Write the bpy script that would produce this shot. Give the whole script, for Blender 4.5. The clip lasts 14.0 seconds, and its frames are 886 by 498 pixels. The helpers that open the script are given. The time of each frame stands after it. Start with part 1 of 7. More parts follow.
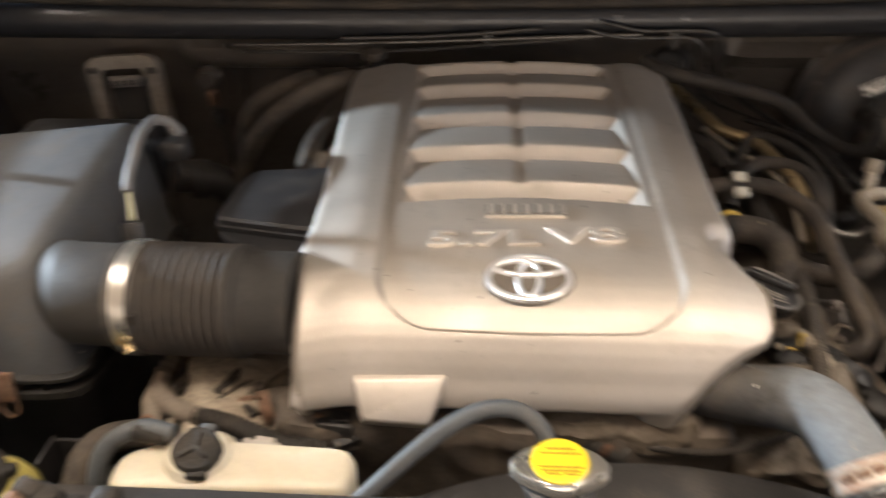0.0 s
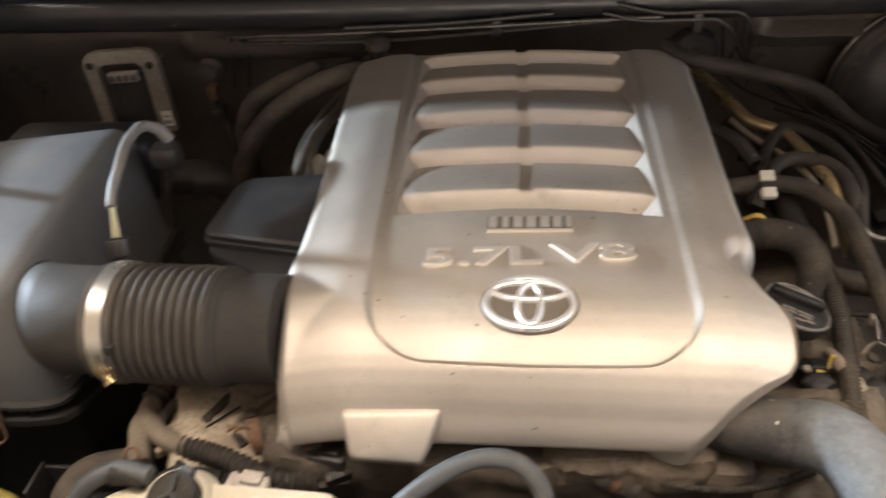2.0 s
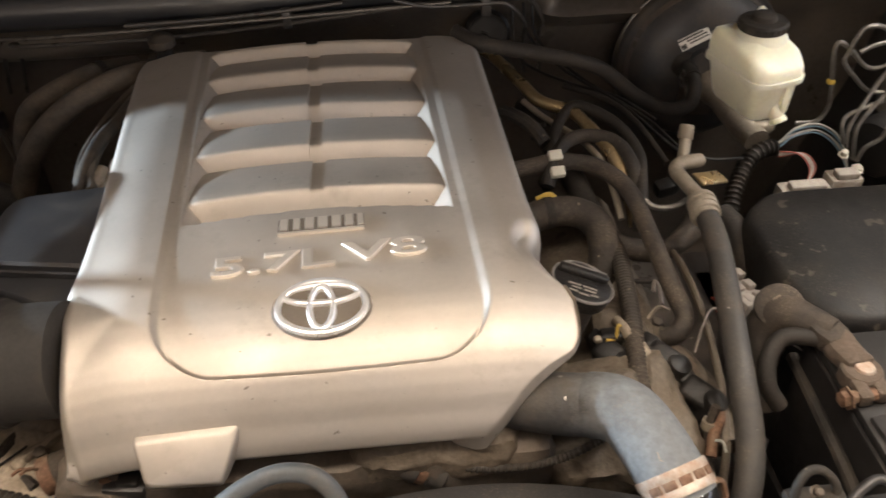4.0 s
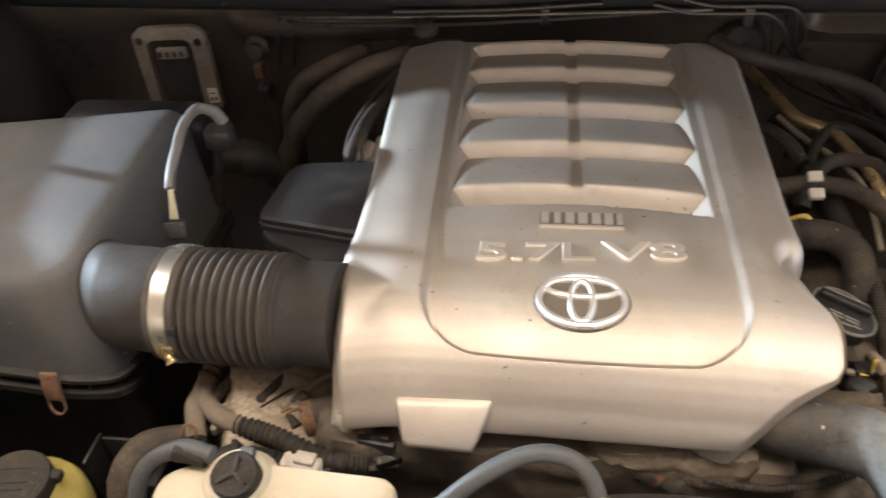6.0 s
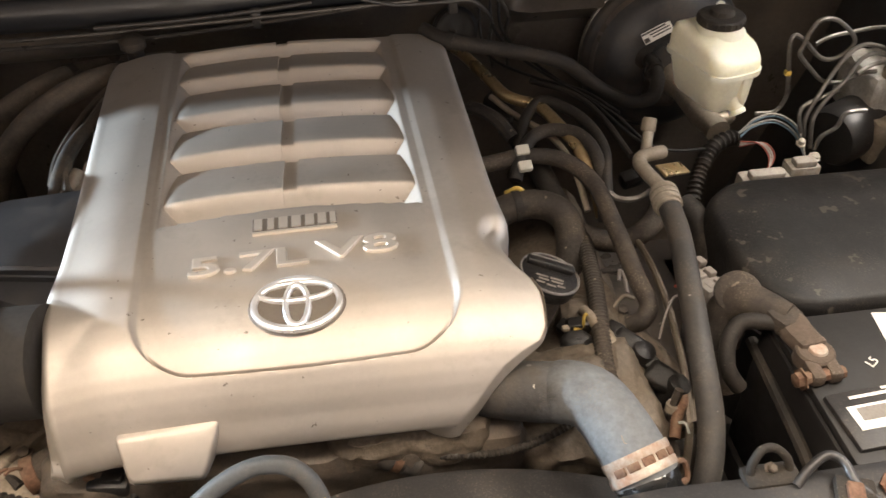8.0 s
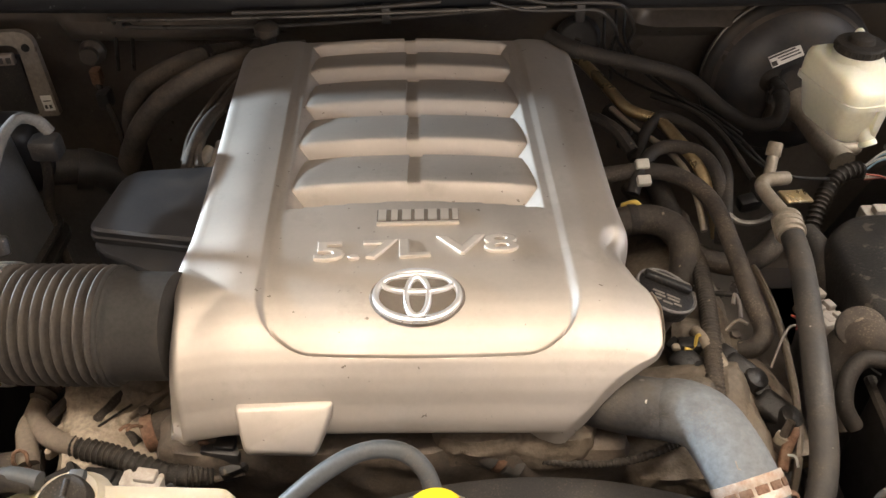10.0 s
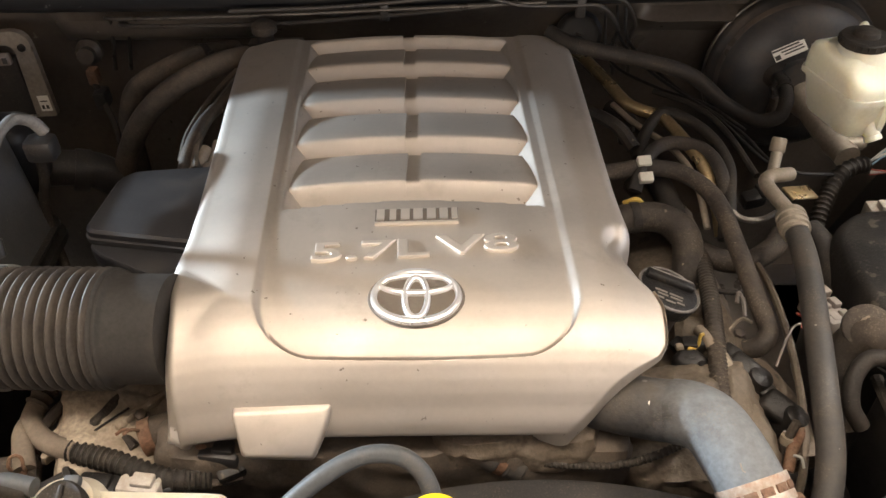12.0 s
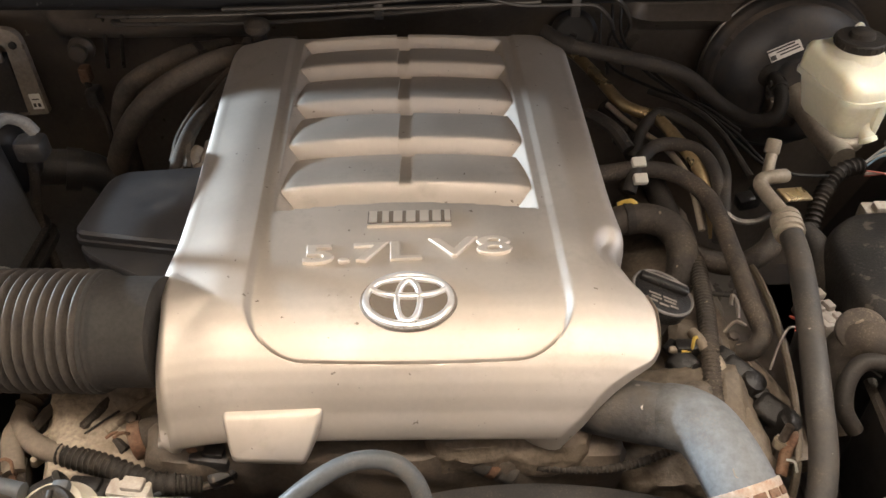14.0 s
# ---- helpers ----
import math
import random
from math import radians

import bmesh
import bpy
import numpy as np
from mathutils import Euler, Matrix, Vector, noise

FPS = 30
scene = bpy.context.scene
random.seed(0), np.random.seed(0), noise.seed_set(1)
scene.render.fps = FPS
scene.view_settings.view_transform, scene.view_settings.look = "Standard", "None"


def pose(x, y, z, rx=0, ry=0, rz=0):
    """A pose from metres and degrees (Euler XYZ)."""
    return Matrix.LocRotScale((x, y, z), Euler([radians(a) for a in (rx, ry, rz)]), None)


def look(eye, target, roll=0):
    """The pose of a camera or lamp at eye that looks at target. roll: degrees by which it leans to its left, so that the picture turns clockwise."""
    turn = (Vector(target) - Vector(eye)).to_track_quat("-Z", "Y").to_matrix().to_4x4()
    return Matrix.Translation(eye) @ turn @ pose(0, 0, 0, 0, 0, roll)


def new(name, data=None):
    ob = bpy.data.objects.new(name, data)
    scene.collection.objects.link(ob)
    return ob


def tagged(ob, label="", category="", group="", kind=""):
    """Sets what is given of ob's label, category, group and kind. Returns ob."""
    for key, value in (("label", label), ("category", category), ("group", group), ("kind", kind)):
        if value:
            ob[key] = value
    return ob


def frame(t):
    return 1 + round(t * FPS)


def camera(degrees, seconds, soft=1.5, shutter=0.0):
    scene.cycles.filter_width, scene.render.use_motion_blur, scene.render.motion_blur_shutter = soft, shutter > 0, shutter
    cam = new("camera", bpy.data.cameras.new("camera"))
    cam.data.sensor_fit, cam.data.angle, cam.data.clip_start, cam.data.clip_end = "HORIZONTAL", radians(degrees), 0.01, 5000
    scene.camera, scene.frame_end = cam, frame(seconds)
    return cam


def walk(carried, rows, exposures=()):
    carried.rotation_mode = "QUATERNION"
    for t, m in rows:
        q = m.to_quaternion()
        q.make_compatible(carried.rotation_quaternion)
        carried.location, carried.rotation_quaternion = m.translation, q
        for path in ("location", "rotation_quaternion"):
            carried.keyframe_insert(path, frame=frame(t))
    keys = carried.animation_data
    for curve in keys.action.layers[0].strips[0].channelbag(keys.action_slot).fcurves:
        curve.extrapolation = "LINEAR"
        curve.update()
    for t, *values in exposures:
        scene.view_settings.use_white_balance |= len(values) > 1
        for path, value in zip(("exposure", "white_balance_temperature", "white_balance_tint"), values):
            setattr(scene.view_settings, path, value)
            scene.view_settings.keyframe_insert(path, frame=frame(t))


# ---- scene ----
cam = camera(57.2, 14.0, shutter=0.5)
PATH = [
    (0, (0.0084, 0.0001, 1.4955), (-0.1524, 1.6275, 0.3438), -2.28),
    (0.5, (0.0113, 0.0342, 1.5107), (-0.6263, 1.5469, 0.3684), -5.72),
    (0.8, (-0.0026, 0.0488, 1.5159), (-0.7049, 1.5201, 0.3575), -6.88),
    (1, (-0.0113, 0.0454, 1.5124), (-0.6791, 1.5240, 0.3430), -6.72),
    (1.5, (-0.0124, 0.0564, 1.5083), (-0.4600, 1.5857, 0.2996), -5.14),
    (2, (0.0420, 0.0833, 1.5047), (-0.2075, 1.6476, 0.2824), -5.08),
    (2.2, (0.0702, 0.0993, 1.4935), (-0.1331, 1.6762, 0.2800), -5.98),
    (3.25, (0.1150, 0.0980, 1.5120), (0.2700, 1.6300, 0.2350), -2.20),
    (4.3, (0.0777, 0.1036, 1.5160), (0.0948, 1.6361, 0.2319), -1.77),
    (4.5, (0.0457, 0.0955, 1.5200), (-0.0521, 1.6230, 0.2318), -2.38),
    (5, (-0.0128, 0.0834, 1.5324), (-0.3072, 1.5760, 0.2339), -3.84),
    (5.4, (-0.0070, 0.0766, 1.5388), (-0.3612, 1.5672, 0.2526), -5.01),
    (5.5, (-0.0060, 0.0767, 1.5398), (-0.3615, 1.5691, 0.2566), -4.72),
    (6, (0.0071, 0.0811, 1.5356), (-0.2791, 1.5920, 0.2567), -4.28),
    (6.5, (0.0441, 0.0854, 1.5349), (-0.0475, 1.6121, 0.2451), -2.37),
    (7, (0.0725, 0.0784, 1.5337), (0.1068, 1.6105, 0.2476), -1.87),
    (7.5, (0.0973, 0.0813, 1.5362), (0.2134, 1.6042, 0.2452), -2.46),
    (7.9, (0.1084, 0.0856, 1.5329), (0.2728, 1.5953, 0.2308), -1.94),
    (8, (0.1072, 0.0866, 1.5348), (0.2658, 1.5951, 0.2304), -1.94),
    (8.5, (0.0712, 0.0813, 1.5366), (0.1627, 1.5925, 0.2290), -0.41),
    (9, (0.0621, 0.0800, 1.5380), (0.0764, 1.6015, 0.2407), -0.24),
    (9.2, (0.0571, 0.0789, 1.5387), (0.0591, 1.6039, 0.2447), -0.25),
    (11.5, (0.0630, 0.0911, 1.5341), (0.0306, 1.6169, 0.2429), -1.45),
    (12, (0.0630, 0.0921, 1.5331), (0.0383, 1.6131, 0.2344), -1.44),
    (12.5, (0.0619, 0.0910, 1.5360), (0.0468, 1.6164, 0.2419), -1.25),
    (13, (0.0617, 0.0930, 1.5370), (0.0500, 1.6145, 0.2391), -1.04),
    (13.5, (0.0659, 0.0952, 1.5333), (0.0527, 1.6116, 0.2303), -1.12),
    (14, (0.0666, 0.1002, 1.5354), (0.0507, 1.6136, 0.2281), -1.11),
]
walk(cam, [(t, look(eye, target, roll)) for t, eye, target, roll in PATH], exposures=[(0, 0.0), (5.5, 0.02), (7.5, 0.12), (14, 0.12)])

# ---- world and light ----
world = bpy.data.worlds.new("sky")
scene.world = world
world.use_nodes = True
sky = world.node_tree.nodes.new("ShaderNodeTexSky")
sky.sky_type, sky.sun_disc = "NISHITA", False
sky.sun_elevation, sky.sun_rotation = radians(62), radians(83)
world.node_tree.links.new(sky.outputs["Color"], world.node_tree.nodes["Background"].inputs["Color"])
world.node_tree.nodes["Background"].inputs["Strength"].default_value = 0.15


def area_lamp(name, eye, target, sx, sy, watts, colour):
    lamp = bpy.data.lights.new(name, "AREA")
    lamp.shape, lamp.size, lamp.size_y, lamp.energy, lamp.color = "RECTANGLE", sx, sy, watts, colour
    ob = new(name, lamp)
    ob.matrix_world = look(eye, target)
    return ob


# The sun stands behind the assumed garage and lights the yard beyond its open side; a tiny cool lamp stands in for
# daylight low on that side.
# The warm lamp at the open front, the cool east one and the overhead lamps at the nose and both sides are added, out of
# view.
sun = bpy.data.lights.new("sun", "SUN")
sun.energy, sun.angle, sun.color = 4.5, radians(0.53), (1.0, 0.96, 0.9)
new("sun", sun).matrix_world = look((8, 1, 15), (0, 0, 0))
# Tiny cool lamp, added to stand in for sharp low daylight.
area_lamp("cool_side_stand_in", (-2.0, 1.07, 1.35), (-0.4, 0.75, 1.01), 0.03, 0.03, 104, (0.72, 0.86, 1.0))
# Warm lamp added at the front; its open door is assumed, unseen.
area_lamp("warm_front_lamp", (0.3, -2.5, 0.95), (0.3, 0.75, 0.98), 4.0, 1.5, 108, (1.0, 0.79, 0.605))
# East fill lamp, added to brighten the bay's right side; no window is known.
area_lamp("east_fill_lamp", (2.55, 0.9, 1.6), (0.55, 0.9, 0.95), 2.4, 0.9, 22, (0.86, 0.89, 1.0))
# Overhead lamps, added unseen to brighten the nose and both sides.
for lamp_x, lamp_y, sx, sy, watts, tone in ((-0.65, 0.24, 1.1, 0.34, 23.5, (1.0, 0.83, 0.66)), (0.65, 0.24, 1.1, 0.34, 23.5, (1.0, 0.83, 0.66)),
                                           (-1.45, 0.9, 0.24, 1.1, 40, (1.0, 0.88, 0.75)), (1.6, 0.9, 0.24, 1.1, 48, (1.0, 0.93, 0.85))):
    area_lamp("added_overhead_light", (lamp_x, lamp_y, 2.70), (lamp_x, lamp_y + 0.001, 0.0), sx, sy, watts, tone)


# ---- materials ----
def mat(name, col, rough=0.5, metal=0.0, var=0.15, scale=40.0, bump=0.05, dust=0.0, dust_col=(0.17, 0.135, 0.1), dust_scale=14.0,
        spots=0.0, spot_col=(0.3, 0.27, 0.23), spot_scale=60.0, spec=0.5, coat=0.0, stretch=(1, 1, 1), glow_through=0.0, fade=None, grit=0.0, grit_col=(0.17, 0.142, 0.112)):
    """A surface with grain, a second coarser tone, patches of dust and small specks."""
    m = bpy.data.materials.new(name)
    m.use_nodes = True
    n, l = m.node_tree.nodes, m.node_tree.links
    b = n["Principled BSDF"]
    tc, mp = n.new("ShaderNodeTexCoord"), n.new("ShaderNodeMapping")
    mp.inputs["Scale"].default_value = stretch
    l.new(tc.outputs["Object"], mp.inputs["Vector"])

    def noise_tex(sc, detail=4, rg=0.6):
        t = n.new("ShaderNodeTexNoise")
        t.inputs["Scale"].default_value, t.inputs["Detail"].default_value, t.inputs["Roughness"].default_value = sc, detail, rg
        l.new(mp.outputs["Vector"], t.inputs["Vector"])
        return t.outputs["Fac"]

    def ramp(fac, a, b2, lo=0.0, hi=1.0):
        r = n.new("ShaderNodeMapRange")
        r.inputs["From Min"].default_value, r.inputs["From Max"].default_value = a, b2
        r.inputs["To Min"].default_value, r.inputs["To Max"].default_value = lo, hi
        l.new(fac, r.inputs["Value"])
        return r.outputs["Result"]

    def mix(fac, a, b2):
        x = n.new("ShaderNodeMix")
        x.data_type = "RGBA"
        for sock, v in ((x.inputs[0], fac), (x.inputs[6], a), (x.inputs[7], b2)):
            if isinstance(v, (tuple, list)):
                sock.default_value = (*v, 1)
            elif isinstance(v, (int, float)):
                sock.default_value = v
            else:
                l.new(v, sock)
        return x.outputs[2]

    grain = noise_tex(scale * 6)
    coarse = noise_tex(scale * 0.5, 3)
    dark, light = tuple(c * (1 - var) for c in col), tuple(min(1, c * (1 + var)) for c in col)
    colour = mix(ramp(grain, 0.3, 0.7), dark, light)
    colour = mix(ramp(coarse, 0.35, 0.65, 0, 0.5), colour, tuple(c * (1 - 1.2 * var) for c in col))
    rough_out = ramp(coarse, 0.3, 0.7, max(0.02, rough - 0.07), min(1, rough + 0.07))
    if dust > 0:
        d = ramp(noise_tex(dust_scale, 6, 0.7), 0.62 - 0.35 * dust, 0.75 - 0.2 * dust, 0, min(0.9, 0.35 + 0.6 * dust))
        colour = mix(d, colour, dust_col)
        r2 = n.new("ShaderNodeMix")
        l.new(d, r2.inputs[0])
        l.new(rough_out, r2.inputs[2])
        r2.inputs[3].default_value = 0.9
        rough_out = r2.outputs[0]
    if spots > 0:
        s = ramp(noise_tex(spot_scale, 2, 0.5), 0.75 - 0.12 * spots, 0.78 - 0.12 * spots, 0, 0.7)
        colour = mix(s, colour, spot_col)
    if fade:  # sun-bleached towards one end, with a blotchy border
        sx, at = n.new("ShaderNodeSeparateXYZ"), n.new("ShaderNodeMath")
        l.new(tc.outputs["Object"], sx.inputs[0])
        at.operation = "MULTIPLY_ADD"
        l.new(noise_tex(34, 5, 0.65), at.inputs[0])
        at.inputs[1].default_value = 0.11
        l.new(sx.outputs["X"], at.inputs[2])
        colour = mix(ramp(at.outputs[0], fade[0], fade[1]), colour, mix(ramp(grain, 0.3, 0.7), tuple(c * 0.82 for c in fade[2]), tuple(c * 1.12 for c in fade[2])))
    if grit > 0:  # fine sand and lint that clings to the surface, thicker in patches
        g = n.new("ShaderNodeMath")
        g.operation = "MULTIPLY"
        l.new(ramp(noise_tex(520, 2, 0.5), 0.56, 0.66, 0, min(1.0, 0.9 * grit)), g.inputs[0])
        l.new(ramp(noise_tex(28, 4, 0.6), 0.42, 0.62), g.inputs[1])
        colour = mix(g.outputs[0], colour, grit_col)
    l.new(colour, b.inputs["Base Color"])
    l.new(rough_out, b.inputs["Roughness"])
    b.inputs["Metallic"].default_value = metal
    b.inputs["Specular IOR Level"].default_value = spec
    b.inputs["Coat Weight"].default_value = coat
    if glow_through > 0:  # light scatters inside thin milky plastic
        b.inputs["Subsurface Weight"].default_value, b.inputs["Subsurface Scale"].default_value = glow_through, 0.03
        b.inputs["Subsurface Radius"].default_value = (1.0, 0.8, 0.45)
    if bump > 0:
        bp = n.new("ShaderNodeBump")
        bp.inputs["Strength"].default_value, bp.inputs["Distance"].default_value = bump, 0.002
        l.new(grain, bp.inputs["Height"])
        l.new(bp.outputs["Normal"], b.inputs["Normal"])
    return m


SILVER = mat("silver_painted_plastic", (0.53, 0.487, 0.435), 0.6, 0.92, 0.03, 30, 0.015, dust=0.12, dust_col=(0.38, 0.33, 0.275), dust_scale=9, spots=0.16, spot_col=(0.12, 0.095, 0.07), spot_scale=140)
# The cover's silver made paler: light caught by raised letters, put into the colour.
LETTER = mat("brightened_silver_letters", (0.66, 0.61, 0.545), 0.5, 0.75, 0.04, 30, 0.0, dust=0.0)
CHROME = mat("chrome", (0.8, 0.8, 0.8), 0.31, 0.65, 0.05, 50, 0.02, dust=0.1, dust_col=(0.55, 0.51, 0.45))
BLACK_PLASTIC = mat("black_plastic", (0.028, 0.027, 0.027), 0.42, 0, 0.25, 60, 0.08, dust=0.28, dust_col=(0.065, 0.054, 0.043), spots=0.08, spot_col=(0.2, 0.165, 0.13), grit=0.3)
AIRBOX = mat("airbox_plastic", (0.075, 0.077, 0.081), 0.6, 0, 0.12, 50, 0.12, dust=0.3, dust_col=(0.1, 0.086, 0.073), spots=0.06, spec=0.28, grit=0.12)
RUBBER = mat("black_rubber", (0.024, 0.021, 0.0185), 0.62, 0, 0.25, 50, 0.25, dust=0.42, dust_col=(0.058, 0.046, 0.035), spots=0.2, spot_col=(0.16, 0.13, 0.1), spot_scale=95, spec=0.25, grit=0.25)
DUSTY_RUBBER = mat("dusty_rubber", (0.034, 0.028, 0.023), 0.7, 0, 0.3, 40, 0.4, dust=0.5, dust_col=(0.092, 0.072, 0.053), spots=0.32, spot_col=(0.22, 0.18, 0.135), spot_scale=95, spec=0.3, grit=0.5)
GREY_RUBBER = mat("grey_rubber", (0.062, 0.068, 0.073), 0.52, 0, 0.15, 50, 0.08, dust=0.4, dust_col=(0.11, 0.098, 0.085), spots=0.1, spot_col=(0.5, 0.48, 0.42), spec=0.4, grit=0.3)
HEATER_RUBBER = mat("dust_coated_hose", (0.055, 0.046, 0.037), 0.7, 0, 0.3, 40, 0.35, dust=0.55, dust_col=(0.12, 0.097, 0.074), spots=0.2, spot_col=(0.05, 0.04, 0.03), spec=0.3, grit=0.4)
BODY_DARK = mat("dirty_bay_paint", (0.09, 0.078, 0.067), 0.32, 0.15, 0.2, 20, 0.05, dust=0.45, dust_col=(0.165, 0.133, 0.103), dust_scale=6, spots=0.06, grit=0.25)
COWL = mat("smooth_cowl_plastic", (0.02, 0.021, 0.024), 0.36, 0, 0.2, 40, 0.05, dust=0.2, dust_col=(0.045, 0.042, 0.038), dust_scale=9, spots=0.12, spot_col=(0.2, 0.2, 0.2), spot_scale=70)
FENDER = mat("dusty_fender_paint", (0.045, 0.046, 0.048), 0.42, 0.2, 0.15, 20, 0.04, dust=0.45, dust_col=(0.1, 0.086, 0.07), dust_scale=5, spots=0.1, spot_col=(0.5, 0.48, 0.45), spot_scale=30)
FENDER_TOP = mat("tan_fender_lip", (0.15, 0.125, 0.1), 0.4, 0.2, 0.15, 20, 0.04, dust=0.4, dust_col=(0.19, 0.155, 0.12), dust_scale=9)
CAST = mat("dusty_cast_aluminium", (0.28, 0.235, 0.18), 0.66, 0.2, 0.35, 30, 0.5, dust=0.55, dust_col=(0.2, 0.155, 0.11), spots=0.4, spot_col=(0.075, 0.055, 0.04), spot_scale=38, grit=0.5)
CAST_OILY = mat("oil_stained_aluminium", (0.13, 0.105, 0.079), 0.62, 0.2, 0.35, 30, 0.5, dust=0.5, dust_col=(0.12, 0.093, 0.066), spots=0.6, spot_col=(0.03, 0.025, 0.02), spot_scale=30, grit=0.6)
CAST_DARK = mat("oily_engine_metal", (0.085, 0.07, 0.057), 0.6, 0.3, 0.3, 30, 0.3, dust=0.5, dust_col=(0.13, 0.1, 0.072), grit=0.5)
BRACKET = mat("dusty_pressed_steel", (0.3, 0.265, 0.225), 0.5, 0.5, 0.2, 30, 0.1, dust=0.5, dust_col=(0.2, 0.165, 0.13), spots=0.1, spot_col=(0.1, 0.07, 0.05))
WHITE_TANK = mat("aged_white_polyethylene", (0.82, 0.79, 0.62), 0.38, 0, 0.05, 30, 0.04, dust=0.3, dust_col=(0.55, 0.49, 0.32), dust_scale=9, glow_through=0.35)
YELLOW_TANK = mat("yellowed_polyethylene", (0.38, 0.32, 0.1), 0.4, 0, 0.1, 30, 0.04, dust=0.2, dust_col=(0.3, 0.24, 0.12), glow_through=0.35)
CREAM_TANK = mat("cream_polyethylene", (0.52, 0.47, 0.37), 0.4, 0, 0.06, 30, 0.04, dust=0.25, dust_col=(0.45, 0.37, 0.25), glow_through=0.3)
TEAL = mat("teal_washer_fluid", (0.015, 0.085, 0.1), 0.35, 0, 0.1, 20, 0.0)
GREY_CAP = mat("grey_plastic_cap", (0.19, 0.19, 0.19), 0.5, 0, 0.12, 40, 0.06, dust=0.35, dust_col=(0.25, 0.23, 0.2))
CAP_DIRTY = mat("dirty_black_cap", (0.022, 0.02, 0.018), 0.6, 0, 0.25, 40, 0.4, dust=0.5, dust_col=(0.052, 0.042, 0.032), spec=0.22, spots=0.15, spot_col=(0.17, 0.14, 0.1), grit=0.3)
RUST = mat("rusty_steel", (0.17, 0.09, 0.055), 0.75, 0.3, 0.4, 40, 0.3, dust=0.55, dust_col=(0.2, 0.14, 0.095), dust_scale=60)
RUST_PALE = mat("galvanised_rust", (0.42, 0.36, 0.3), 0.55, 0.4, 0.2, 40, 0.15, dust=0.55, dust_col=(0.3, 0.14, 0.07), dust_scale=45)
STEEL = mat("bright_steel_band", (0.62, 0.6, 0.55), 0.3, 0.9, 0.08, 40, 0.05, dust=0.15)
BRASS = mat("yellow_zinc_steel", (0.60, 0.46, 0.26), 0.28, 0.85, 0.2, 40, 0.1, dust=0.25, dust_col=(0.22, 0.16, 0.09))
TAPE_DUST = mat("dust_caked_tape", (0.15, 0.122, 0.095), 0.8, 0, 0.2, 40, 0.25, dust=0.4, dust_col=(0.21, 0.17, 0.125), spots=0.2, spot_col=(0.06, 0.05, 0.04), grit=0.4)
PIPE_METAL = mat("dull_aluminium_pipe", (0.31, 0.27, 0.215), 0.5, 0.4, 0.2, 40, 0.1, dust=0.5, dust_col=(0.2, 0.155, 0.108))
LINE_METAL = mat("brake_line_steel", (0.2, 0.19, 0.175), 0.38, 0.7, 0.2, 60, 0.05, dust=0.4, dust_col=(0.13, 0.108, 0.085), dust_scale=30)
GLOSS_BLACK = mat("glossy_black_moulding", (0.015, 0.015, 0.015), 0.14, 0, 0.1, 40, 0.02, dust=0.12, dust_col=(0.05, 0.042, 0.034))
YELLOW_LABEL = mat("yellow_cap_label", (0.75, 0.55, 0.02), 0.4, 0, 0.05, 40, 0.02, dust=0.1, dust_col=(0.5, 0.36, 0.05))
LABEL_WHITE = mat("white_label", (0.75, 0.73, 0.68), 0.5, 0, 0.05, 40, 0.02, dust=0.15, dust_col=(0.5, 0.45, 0.38))
LINE_DARK = mat("dark_coated_line", (0.05, 0.046, 0.042), 0.32, 0.3, 0.15, 60, 0.05, dust=0.3, dust_col=(0.07, 0.06, 0.05))
PRINT_DARK = mat("dark_print", (0.05, 0.045, 0.04), 0.6, 0, 0.1, 60, 0.0)
PRINT_BROWN = mat("brown_print", (0.3, 0.19, 0.01), 0.6, 0, 0.1, 60, 0.0)
PRINT_GREY = mat("faded_moulded_print", (0.2, 0.18, 0.155), 0.7, 0, 0.15, 60, 0.0)
WHITE_CLIP = mat("white_plastic_clip", (0.52, 0.5, 0.43), 0.5, 0, 0.08, 40, 0.02, dust=0.25, dust_col=(0.45, 0.38, 0.28))
YELLOW_CLIP = mat("yellow_plastic", (0.52, 0.36, 0.07), 0.5, 0, 0.1, 40, 0.02, dust=0.2)
CONNECTOR = mat("grey_connector", (0.23, 0.205, 0.185), 0.6, 0, 0.12, 40, 0.08, dust=0.45, dust_col=(0.2, 0.16, 0.125), spots=0.1, grit=0.3)
PALE_PLUG = mat("pale_dirty_connector", (0.4, 0.37, 0.33), 0.6, 0, 0.15, 40, 0.1, dust=0.5, dust_col=(0.24, 0.19, 0.14), dust_scale=40)
WIRE_WHITE = mat("wire_white", (0.42, 0.41, 0.38), 0.5, 0, 0.05, 60, 0)
WIRE_BLUE = mat("wire_blue", (0.14, 0.23, 0.3), 0.5, 0, 0.05, 60, 0)
WIRE_RED = mat("wire_red", (0.3, 0.06, 0.04), 0.5, 0, 0.05, 60, 0)
WIRE_GREEN = mat("wire_green", (0.42, 0.42, 0.2), 0.5, 0, 0.05, 60, 0)
SLEEVE = mat("grey_wire_sleeve", (0.15, 0.148, 0.145), 0.55, 0, 0.2, 60, 0.25, dust=0.35, dust_col=(0.2, 0.175, 0.15))
CONCRETE = mat("garage_concrete", (0.32, 0.3, 0.28), 0.8, 0, 0.15, 4, 0.2, dust=0.3, dust_col=(0.2, 0.18, 0.16), dust_scale=1.5)
WALL_PAINT = mat("garage_wall_paint", (0.42, 0.36, 0.3), 0.8, 0, 0.05, 5, 0.1, dust=0.15, dust_col=(0.34, 0.29, 0.24), dust_scale=1.5)
